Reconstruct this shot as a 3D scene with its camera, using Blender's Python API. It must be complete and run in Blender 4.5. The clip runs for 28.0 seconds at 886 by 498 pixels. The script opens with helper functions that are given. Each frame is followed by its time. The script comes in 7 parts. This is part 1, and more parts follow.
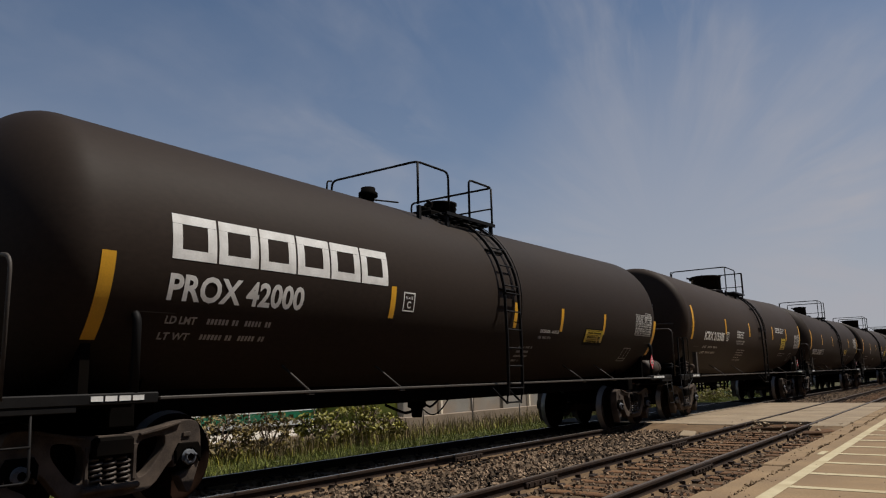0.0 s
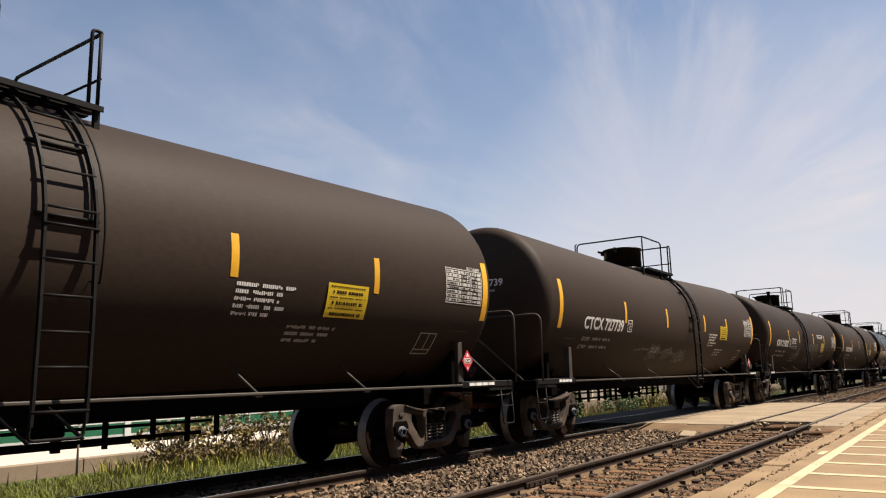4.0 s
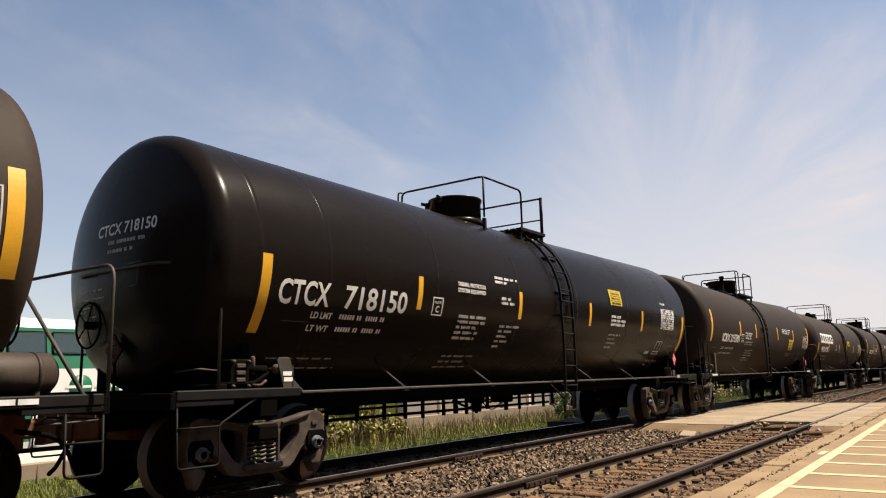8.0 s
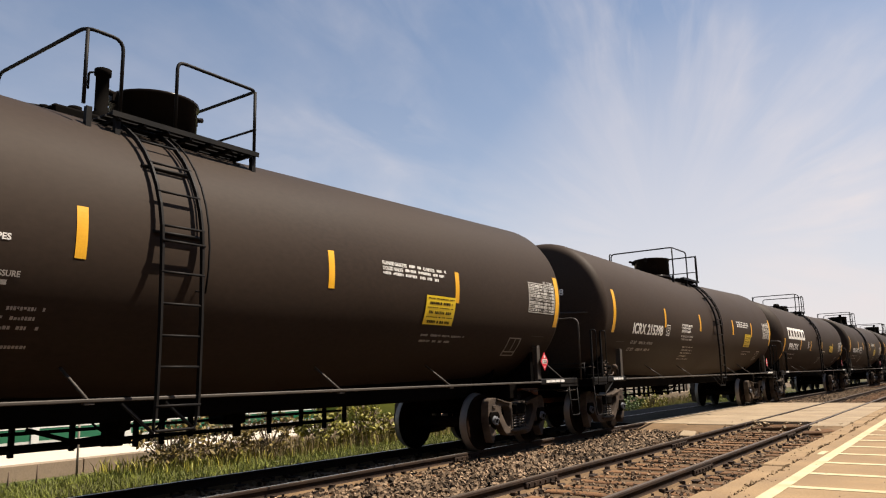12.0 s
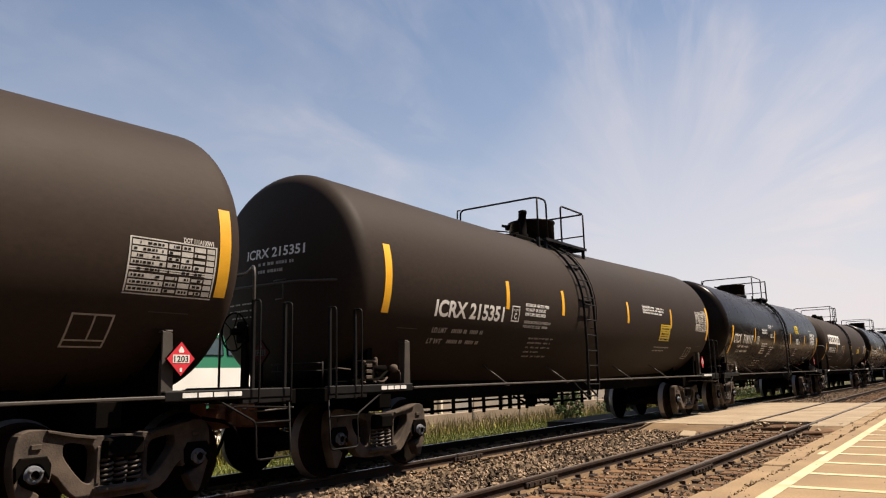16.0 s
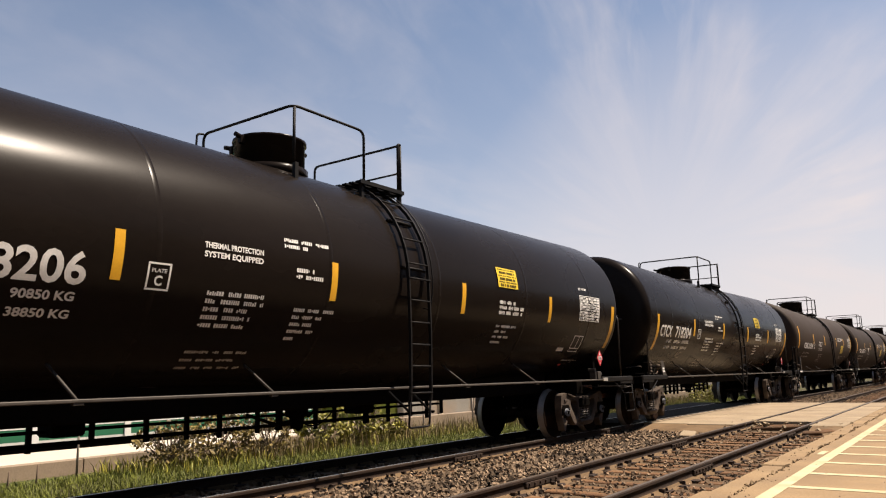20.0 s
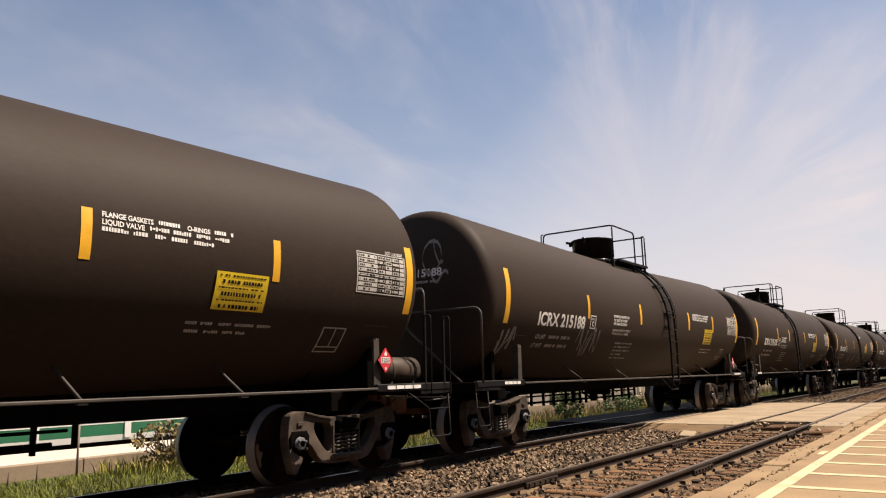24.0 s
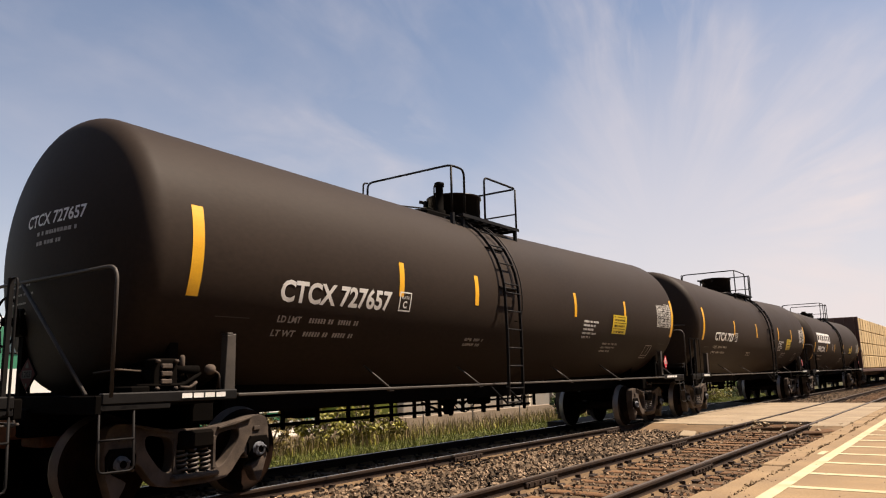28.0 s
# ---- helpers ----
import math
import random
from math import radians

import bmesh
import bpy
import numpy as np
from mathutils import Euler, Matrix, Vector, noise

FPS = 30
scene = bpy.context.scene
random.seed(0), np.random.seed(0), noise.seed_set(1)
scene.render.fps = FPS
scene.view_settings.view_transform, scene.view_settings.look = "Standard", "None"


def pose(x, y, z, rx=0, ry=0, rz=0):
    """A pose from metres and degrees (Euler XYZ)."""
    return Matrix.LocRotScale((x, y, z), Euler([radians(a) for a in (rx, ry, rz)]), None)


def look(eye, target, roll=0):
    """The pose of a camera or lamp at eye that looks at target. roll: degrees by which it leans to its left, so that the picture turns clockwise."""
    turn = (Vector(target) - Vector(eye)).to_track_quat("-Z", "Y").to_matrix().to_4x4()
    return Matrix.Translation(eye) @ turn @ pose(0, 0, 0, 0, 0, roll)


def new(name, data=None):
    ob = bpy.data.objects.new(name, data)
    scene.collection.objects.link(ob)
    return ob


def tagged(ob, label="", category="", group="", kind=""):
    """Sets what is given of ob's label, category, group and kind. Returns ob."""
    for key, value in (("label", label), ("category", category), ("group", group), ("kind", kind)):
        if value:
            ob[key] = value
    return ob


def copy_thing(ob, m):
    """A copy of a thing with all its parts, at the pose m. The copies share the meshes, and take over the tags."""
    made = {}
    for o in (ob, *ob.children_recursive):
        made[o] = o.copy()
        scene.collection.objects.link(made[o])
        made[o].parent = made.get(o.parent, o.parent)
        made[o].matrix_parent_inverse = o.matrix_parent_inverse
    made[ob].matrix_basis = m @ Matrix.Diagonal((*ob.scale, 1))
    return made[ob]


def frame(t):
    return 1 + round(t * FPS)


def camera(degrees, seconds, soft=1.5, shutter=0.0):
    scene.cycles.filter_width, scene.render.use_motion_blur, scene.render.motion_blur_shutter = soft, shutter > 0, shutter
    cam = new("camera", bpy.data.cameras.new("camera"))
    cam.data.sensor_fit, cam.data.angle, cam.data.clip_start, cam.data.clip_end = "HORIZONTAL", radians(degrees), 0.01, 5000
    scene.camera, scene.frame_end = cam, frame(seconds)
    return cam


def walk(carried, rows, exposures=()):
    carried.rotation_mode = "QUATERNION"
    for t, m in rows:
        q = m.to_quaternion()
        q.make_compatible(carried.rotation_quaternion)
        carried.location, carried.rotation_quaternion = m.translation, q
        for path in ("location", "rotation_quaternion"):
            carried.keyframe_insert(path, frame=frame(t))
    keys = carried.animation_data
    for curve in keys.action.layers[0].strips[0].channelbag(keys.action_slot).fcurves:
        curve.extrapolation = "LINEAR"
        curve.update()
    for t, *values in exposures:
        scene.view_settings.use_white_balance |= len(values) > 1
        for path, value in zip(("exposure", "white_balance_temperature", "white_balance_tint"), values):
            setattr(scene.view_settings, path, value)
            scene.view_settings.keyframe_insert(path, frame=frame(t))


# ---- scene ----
# Tracks run along +Y; the top of the rails is z = 0; the camera stands on the platform.
cam = camera(61.97, 28.0, soft=1.15)
EYE = pose(0, 0, 1.319, 90 + 9.841, 1.34, 35.491)
walk(cam, [(0, EYE), (28, EYE)],
     exposures=[(0, 0.0, 6150, 10), (1.0, 0.12, 6200, 10), (2.0, 0.36, 6350, 11), (3.0, 0.70, 6550, 12), (4.5, 1.02, 6700, 12), (12, 1.02, 6850, 12.5), (28, 1.02, 7150, 16.5)])

XN, XF = -4.172, -8.258          # centre lines of the near and the far track
SUN = Vector((0.36, 0.36, 0.87)).normalized()
FAN = ((0.948, 0.319, 0.0), (0.050, -0.150, 0.987))   # across and up, as seen towards the point where the cirrus meets
CURVE = 0.63 / 52 ** 1.5         # the far track bends gently to the right beyond the platform's near end


def veer(y):
    """How far the far track has drawn to the right of its line at y, and its slope there."""
    d = min(max(y - 8, 0.0), 84.0)
    off, slope = CURVE * d ** 1.5, 1.5 * CURVE * d ** 0.5
    over = min(max(y - 92, 0.0), 40.0)
    return off + slope * (over - over * over / 80), slope * (1 - over / 40)


# ---------------------------------------------------------------- light
def build_light():
    world = bpy.data.worlds.new("world")
    scene.world = world
    world.use_nodes = True
    nt = world.node_tree
    nt.nodes.clear()
    n, link = nt.nodes.new, nt.links.new
    out, back = n("ShaderNodeOutputWorld"), n("ShaderNodeBackground")
    sky = n("ShaderNodeTexSky")
    sky.sky_type, sky.sun_disc = "NISHITA", False
    sky.sun_elevation = math.asin(SUN.z)
    sky.sun_rotation = math.atan2(SUN.x, SUN.y)
    sky.air_density, sky.dust_density, sky.ozone_density = 1.0, 0.1, 4.0
    co, sep = n("ShaderNodeTexCoord"), n("ShaderNodeSeparateXYZ")
    link(co.outputs["Generated"], sep.inputs[0])

    def value(operation, *given, clamp=False):
        node = n("ShaderNodeMath")
        node.operation, node.use_clamp = operation, clamp
        for k, v in enumerate(given):
            if isinstance(v, (int, float)):
                node.inputs[k].default_value = v
            else:
                link(v, node.inputs[k])
        return node.outputs[0]

    def spread(source, lo, hi, to_lo, to_hi):
        node = n("ShaderNodeMapRange")
        for k, v in zip((1, 2, 3, 4), (lo, hi, to_lo, to_hi)):
            node.inputs[k].default_value = v
        link(source, node.inputs[0])
        return node.outputs[0]

    def along(axis):
        node = n("ShaderNodeVectorMath")
        node.operation, node.inputs[1].default_value = "DOT_PRODUCT", axis
        link(co.outputs["Generated"], node.inputs[0])
        return node.outputs["Value"]

    def clouds(scale, detail, rough, bend, vector):
        node = n("ShaderNodeTexNoise")
        for key, v in zip(("Scale", "Detail", "Roughness", "Distortion"), (scale, detail, rough, bend)):
            node.inputs[key].default_value = v
        link(vector, node.inputs["Vector"])
        return node.outputs[0]

    # cirrus streaks that fan out from one point of the sky above the line
    across, up = along(FAN[0]), along(FAN[1])
    comb, unit, shift = n("ShaderNodeCombineXYZ"), n("ShaderNodeVectorMath"), n("ShaderNodeCombineXYZ")
    link(across, comb.inputs[0])
    link(up, comb.inputs[1])
    unit.operation = "NORMALIZE"
    link(comb.outputs[0], unit.inputs[0])
    reach = value("SQRT", value("ADD", value("MULTIPLY", across, across), value("MULTIPLY", up, up)))
    link(value("MULTIPLY", reach, 1.1), shift.inputs[2])
    put = n("ShaderNodeVectorMath")
    put.operation = "ADD"
    link(unit.outputs[0], put.inputs[0])
    link(shift.outputs[0], put.inputs[1])
    broad = clouds(2.6, 7, 0.5, 0.5, put.outputs[0])
    fine = clouds(6.5, 8, 0.55, 0.6, put.outputs[0])
    patchy = clouds(4.2, 6, 0.55, 0.3, co.outputs["Generated"])
    streak = value("ADD", value("MULTIPLY", broad, 0.58), value("MULTIPLY", fine, 0.42))
    streak = value("MULTIPLY", spread(streak, 0.42, 0.62, 0.0, 1.0), spread(patchy, 0.34, 0.62, 0.15, 1.0))
    low = spread(sep.outputs[2], 0.03, 0.60, 0.40, 0.0)                   # the veil thickens towards the horizon
    both = value("ADD", low, spread(along((-0.20, 0.98, 0.02)), 0.90, 1.0, 0.0, 0.42))
    near = value("MULTIPLY", spread(reach, 0.20, 0.75, 0.34, 0.18), spread(reach, 0.03, 0.26, 0.0, 1.0))                          # the streaks thin out away from their point
    soft = spread(clouds(1.6, 5, 0.5, 0.2, co.outputs["Generated"]), 0.4, 0.7, 0.0, 0.10)
    total = value("ADD", value("ADD", value("MULTIPLY", streak, near), soft), both, clamp=True)
    mix = n("ShaderNodeMix")
    mix.data_type = "RGBA"
    mix.inputs[7].default_value = (7.8, 7.5, 7.8, 1)
    link(total, mix.inputs[0])
    deep = n("ShaderNodeHueSaturation")
    deep.inputs["Hue"].default_value = 0.495
    deep.inputs["Saturation"].default_value, deep.inputs["Value"].default_value = 1.05, 1.16
    link(sky.outputs[0], deep.inputs["Color"])
    link(deep.outputs[0], mix.inputs[6])
    link(mix.outputs[2], back.inputs[0])
    back.inputs[1].default_value = 0.0505
    link(back.outputs[0], out.inputs[0])
    sun = bpy.data.lights.new("sun", "SUN")
    sun.energy, sun.angle, sun.color = 5.0, radians(0.53), (1.0, 0.915, 0.79)
    new("sun", sun).matrix_world = look(SUN * 50, (0, 0, 0))


build_light()


# ---------------------------------------------------------------- materials
def material(name, colour, rough=0.6, metal=0.0, vary=0.25, scale=6.0, fine=60.0, bump=0.15, dirt=None, dirt_amount=0.5,
             per_object=0.0, per_island=0.0, stretch=(1, 1, 1), spec=0.5):
    """A painted or natural surface: colour varied at two scales, a patchy film of dirt, and fine relief."""
    m = bpy.data.materials.new(name)
    m.use_nodes = True
    nt = m.node_tree
    b = nt.nodes["Principled BSDF"]
    n, link = nt.nodes.new, nt.links.new
    co, mp = n("ShaderNodeTexCoord"), n("ShaderNodeMapping")
    mp.inputs["Scale"].default_value = stretch
    link(co.outputs["Object"], mp.inputs[0])
    big, small = n("ShaderNodeTexNoise"), n("ShaderNodeTexNoise")
    big.inputs["Scale"].default_value, big.inputs["Detail"].default_value = scale, 4
    small.inputs["Scale"].default_value, small.inputs["Detail"].default_value = fine, 3
    for t in (big, small):
        link(mp.outputs[0], t.inputs["Vector"])
    base = n("ShaderNodeMix")
    base.data_type = "RGBA"
    base.inputs[6].default_value = (*[c * (1 - vary) for c in colour], 1)
    base.inputs[7].default_value = (*[min(1, c * (1 + vary)) for c in colour], 1)
    av = n("ShaderNodeMath")
    av.operation = "ADD"
    half = n("ShaderNodeMath")
    half.operation, half.inputs[1].default_value = "MULTIPLY", 0.5
    link(big.outputs[0], av.inputs[0])
    link(small.outputs[0], av.inputs[1])
    link(av.outputs[0], half.inputs[0])
    st = n("ShaderNodeMapRange")
    st.inputs[1].default_value, st.inputs[2].default_value = 0.3, 0.7
    link(half.outputs[0], st.inputs[0])
    link(st.outputs[0], base.inputs[0])
    col = base.outputs[2]
    if dirt:
        d = n("ShaderNodeMix")
        d.data_type = "RGBA"
        d.inputs[7].default_value = (*dirt, 1)
        spots = n("ShaderNodeTexNoise")
        spots.inputs["Scale"].default_value, spots.inputs["Detail"].default_value = scale * 0.6, 7
        link(mp.outputs[0], spots.inputs["Vector"])
        cut = n("ShaderNodeMapRange")
        cut.inputs[1].default_value, cut.inputs[2].default_value, cut.inputs[4].default_value = 0.42, 0.68, dirt_amount
        link(spots.outputs[0], cut.inputs[0])
        link(cut.outputs[0], d.inputs[0])
        link(col, d.inputs[6])
        col = d.outputs[2]
    for amount, node, output in ((per_object, "ShaderNodeObjectInfo", "Random"), (per_island, "ShaderNodeNewGeometry", "Random Per Island")):
        if amount:
            info, hsv, mr = n(node), n("ShaderNodeHueSaturation"), n("ShaderNodeMapRange")
            mr.inputs[3].default_value, mr.inputs[4].default_value = 1 - amount, 1 + amount
            link(info.outputs[output], mr.inputs[0])
            link(mr.outputs[0], hsv.inputs["Value"])
            link(col, hsv.inputs["Color"])
            col = hsv.outputs[0]
    link(col, b.inputs["Base Color"])
    rr = n("ShaderNodeMapRange")
    rr.inputs[3].default_value, rr.inputs[4].default_value = max(0.03, rough - 0.1), min(1, rough + 0.12)
    link(big.outputs[0], rr.inputs[0])
    link(rr.outputs[0], b.inputs["Roughness"])
    b.inputs["Metallic"].default_value = metal
    b.inputs["Specular IOR Level"].default_value = spec
    if bump:
        bp = n("ShaderNodeBump")
        bp.inputs["Strength"].default_value, bp.inputs["Distance"].default_value = bump, 0.01
        link(small.outputs[0], bp.inputs["Height"])
        link(bp.outputs[0], b.inputs["Normal"])
    return m


BLACK = material("dull_black_paint", (0.0280, 0.0190, 0.0137), 0.62, vary=0.22, scale=0.8, fine=22, bump=0.05, dirt=(0.034, 0.0239, 0.0174), dirt_amount=0.5, spec=0.10, stretch=(1, 0.5, 1), per_object=0.18)
RESERVOIR = material("dusty_reservoir_paint", (0.036, 0.025, 0.018), 0.6, vary=0.3, scale=4, fine=40, bump=0.1, dirt=(0.075, 0.055, 0.042), dirt_amount=0.6, spec=0.2)
GLOSS = material("glossy_black_paint", (0.0100, 0.0075, 0.0061), 0.25, vary=0.15, scale=0.8, fine=18, bump=0.015, dirt=(0.018, 0.0125, 0.009), dirt_amount=0.25, stretch=(1, 0.5, 1), spec=0.05)
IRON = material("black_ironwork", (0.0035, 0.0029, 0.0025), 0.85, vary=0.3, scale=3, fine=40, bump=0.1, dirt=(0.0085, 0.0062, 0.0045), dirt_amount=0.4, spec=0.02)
PIPE = material("worn_black_pipe", (0.006, 0.0055, 0.0054), 0.6, vary=0.3, scale=4, fine=40, bump=0.08, dirt=(0.017, 0.0142, 0.0125), dirt_amount=0.5, spec=0.12)
# dusty steel, made paler so its colour holds the sun on rails and brackets
SUNDUSTY = material("sunlit_dusty_steel", (0.0415, 0.03486, 0.02905), 0.6, vary=0.3, scale=4, fine=40, bump=0.08, dirt=(0.07055, 0.0581, 0.04731), dirt_amount=0.6, spec=0.3)
CAST = material("cast_steel", (0.052, 0.041, 0.034), 0.75, vary=0.4, scale=5, fine=60, bump=0.3, dirt=(0.13, 0.098, 0.075), dirt_amount=0.7, spec=0.08)
RUST = material("rusty_steel", (0.12, 0.050, 0.025), 0.85, vary=0.4, scale=6, fine=50, bump=0.3, dirt=(0.21, 0.088, 0.040), dirt_amount=0.6, spec=0.2)
# rusty wheel steel, darkened to hold the shade behind the side frames
WHEEL = material("shaded_wheel_steel", (0.006, 0.0043, 0.0034), 0.85, vary=0.3, scale=4, fine=50, bump=0.2, dirt=(0.030, 0.014, 0.008), dirt_amount=0.5, spec=0.02)
TREAD = material("polished_tread", (0.20, 0.18, 0.165), 0.45, metal=0.6, vary=0.15, scale=8, bump=0.03)
CAPBLUE = material("bearing_cap_paint", (0.105, 0.115, 0.135), 0.7, vary=0.3, scale=12, bump=0.1, dirt=(0.02324, 0.01826, 0.0166), dirt_amount=0.6)
SPRING = material("spring_steel", (0.0581, 0.04482, 0.03486), 0.6, vary=0.3, scale=12, bump=0.15)
WHITE = material("stencil_white", (0.69, 0.675, 0.64), 0.6, vary=0.12, scale=7, fine=50, bump=0.0, dirt=(0.36, 0.33, 0.29), dirt_amount=0.35)
CHART = material("weathered_chart_white", (0.44, 0.42, 0.385), 0.7, vary=0.3, scale=9, fine=50, bump=0.0, dirt=(0.24, 0.22, 0.19), dirt_amount=0.5)
FAINT = material("faded_stencil", (0.3196, 0.2977, 0.2686), 0.7, vary=0.4, scale=9, fine=50, bump=0.0)
CHALK = material("chalk_scrawl", (0.2158, 0.1992, 0.1784), 0.8, vary=0.5, scale=5, fine=40, bump=0.0)
AMBER = material("amber_reflective_sheet", (0.66, 0.335, 0.014), 0.45, vary=0.12, scale=6, bump=0.0, per_object=0.1)
YELLOW = material("yellow_panel", (0.621, 0.4333, 0.01444), 0.45, vary=0.08, scale=5, bump=0.0, per_object=0.12)
INK = material("black_ink", (0.014, 0.012, 0.010), 0.8, bump=0.0, spec=0.1)
# darker red and white for the diamonds on the car ends
DARKRED = material("dark_placard_red", (0.060, 0.012, 0.011), 0.7, vary=0.3, bump=0.0, spec=0.1)
DARKPANEL = material("dark_number_panel", (0.085, 0.075, 0.068), 0.7, vary=0.3, bump=0.0, spec=0.1)
RED = material("placard_red", (0.5146, 0.0249, 0.03735), 0.45, vary=0.1, bump=0.0)
LABELRED = material("label_red", (0.55, 0.04, 0.05), 0.5, vary=0.15, bump=0.0)
RAILTOP = material("dull_rail_head", (0.105, 0.083, 0.066), 0.45, metal=0.3, vary=0.3, scale=3, bump=0.05, stretch=(1, 0.1, 1), spec=0.3)
RAILSHINE = material("polished_rail_head", (0.2383, 0.2166, 0.195), 0.35, metal=0.8, vary=0.2, scale=3, bump=0.05, stretch=(1, 0.1, 1))
DUST = material("tan_track_dust", (0.1386, 0.08952, 0.0491), 0.95, vary=0.25, scale=3, fine=50, bump=0.6, dirt=(0.0751, 0.04622, 0.02484), dirt_amount=0.6, spec=0.15)
RAILSIDE = material("rail_web_rust", (0.02455, 0.01516, 0.01083), 0.85, vary=0.35, scale=4, fine=60, bump=0.25, dirt=(0.05055, 0.02888, 0.01733), dirt_amount=0.5, spec=0.2)
TIE = material("weathered_tie", (0.09464, 0.0472, 0.02229), 0.9, vary=0.45, scale=3, fine=30, bump=0.5, dirt=(0.1658, 0.08941, 0.04204), dirt_amount=0.6, stretch=(0.4, 3, 3), per_object=0.3, spec=0.2)
STONE = material("ballast_stone", (0.146, 0.101, 0.065), 0.9, vary=0.3, scale=9, fine=70, bump=0.3, per_island=0.85, spec=0.2)
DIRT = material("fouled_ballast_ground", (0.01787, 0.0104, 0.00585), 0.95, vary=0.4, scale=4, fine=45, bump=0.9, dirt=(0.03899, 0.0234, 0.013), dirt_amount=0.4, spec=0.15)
CRIB = material("dusty_crib_fill", (0.098, 0.064, 0.037), 0.95, vary=0.45, scale=5, fine=40, bump=0.8, dirt=(0.040, 0.024, 0.014), dirt_amount=0.8, spec=0.15)
# crossing panels below the train, with its shade put into the colour
SHADEPANEL = material("shaded_crossing_panel", (0.026, 0.021, 0.017), 0.9, vary=0.3, scale=2, fine=50, bump=0.4, dirt=(0.045, 0.034, 0.025), dirt_amount=0.5, spec=0.15)
SOIL = material("ground_soil", (0.05416, 0.04333, 0.02166), 0.95, vary=0.4, scale=1.5, fine=25, bump=0.5, dirt=(0.04694, 0.06138, 0.01444), dirt_amount=0.8, spec=0.15)
SLAB = material("platform_concrete", (0.236, 0.160, 0.086), 0.85, vary=0.26, scale=1.3, fine=38, bump=0.5, dirt=(0.1697, 0.1097, 0.06138), dirt_amount=0.7, spec=0.25)
CROSSING = material("crossing_concrete", (0.2606, 0.2002, 0.1302), 0.85, vary=0.24, scale=1.2, fine=70, bump=0.45, dirt=(0.1843, 0.1302, 0.08261), dirt_amount=0.6, spec=0.25)
LINE = material("platform_yellow_line", (0.47, 0.40, 0.25), 0.75, vary=0.1, scale=4, fine=60, bump=0.15, dirt=(0.332, 0.2573, 0.1452), dirt_amount=0.6, spec=0.25)
WALLC = material("old_concrete_wall", (0.2166, 0.1625, 0.1119), 0.9, vary=0.2, scale=1.2, fine=30, bump=0.3, dirt=(0.1444, 0.1047, 0.0686), dirt_amount=0.6)
PALE = material("pale_paving", (0.4766, 0.4188, 0.3322), 0.85, vary=0.1, scale=1, fine=30, bump=0.15, dirt=(0.3755, 0.3249, 0.2527), dirt_amount=0.5)
GREYWALL = material("grey_block_wall", (0.148, 0.1372, 0.1192), 0.9, vary=0.25, scale=0.9, fine=14, bump=0.3, dirt=(0.1805, 0.13, 0.08665), dirt_amount=0.8)
COACHW = material("coach_white", (0.5777, 0.5705, 0.5416), 0.4, vary=0.05, scale=1, bump=0.02, dirt=(0.4766, 0.4549, 0.4044), dirt_amount=0.3)
COACHG = material("coach_green", (0.005055, 0.1011, 0.04694), 0.4, vary=0.12, scale=1, bump=0.02)
PANE = material("dark_window_glass", (0.03, 0.045, 0.045), 0.08, vary=0.1, bump=0.0, spec=0.8)
BLOCKWALL = material("dark_brown_wall", (0.030, 0.021, 0.015), 0.9, vary=0.2, scale=0.7, fine=12, bump=0.3, spec=0.2)
POST = material("galvanised_post", (0.1733, 0.1444, 0.1155), 0.6, vary=0.25, scale=6, bump=0.15, dirt=(0.1444, 0.08665, 0.05055), dirt_amount=0.5)
BARK = material("shrub_bark", (0.11, 0.075, 0.05), 0.9, vary=0.3, scale=8, bump=0.4)
LEAF = material("yellow_green_leaves", (0.1845, 0.1665, 0.018), 0.6, vary=0.3, scale=2, bump=0.0, per_island=0.65)
LEAFB = material("bronze_leaves", (0.1387, 0.0975, 0.0225), 0.6, vary=0.35, scale=2, bump=0.0, per_island=0.75)
LEAFG = material("green_leaves", (0.05416, 0.08665, 0.01589), 0.6, vary=0.25, scale=2, bump=0.0, per_island=0.45)
GRASS = material("green_grass", (0.112, 0.128, 0.011), 0.7, vary=0.3, scale=1.2, bump=0.0, per_island=0.5)
DRY = material("dry_grass", (0.195, 0.1408, 0.06138), 0.8, vary=0.3, scale=1.2, bump=0.0, per_island=0.4)
LUMBER = material("fresh_lumber_ends", (0.5199, 0.3755, 0.1877), 0.75, vary=0.12, scale=2, fine=25, bump=0.2, dirt=(0.4333, 0.2888, 0.13), dirt_amount=0.5, stretch=(1, 0.15, 8), per_object=0.1)
OXIDE = material("oxide_red_paint", (0.06225, 0.0249, 0.01826), 0.7, vary=0.3, scale=2, bump=0.1, dirt=(0.083, 0.0498, 0.0332), dirt_amount=0.5)


# ---------------------------------------------------------------- mesh tools
def box(bm, x0, x1, y0, y1, z0, z1, bevel=0.0, slot=0):
    vs = [bm.verts.new((x, y, z)) for x in (x0, x1) for y in (y0, y1) for z in (z0, z1)]
    fs = [bm.faces.new([vs[i] for i in f]) for f in ((0, 1, 3, 2), (4, 6, 7, 5), (0, 4, 5, 1), (2, 3, 7, 6), (0, 2, 6, 4), (1, 5, 7, 3))]
    for f in fs:
        f.material_index = slot
    if bevel:
        es = list({e for f in fs for e in f.edges})
        bmesh.ops.bevel(bm, geom=es, offset=bevel, segments=1, affect="EDGES", profile=0.5, material=slot)
    return bm


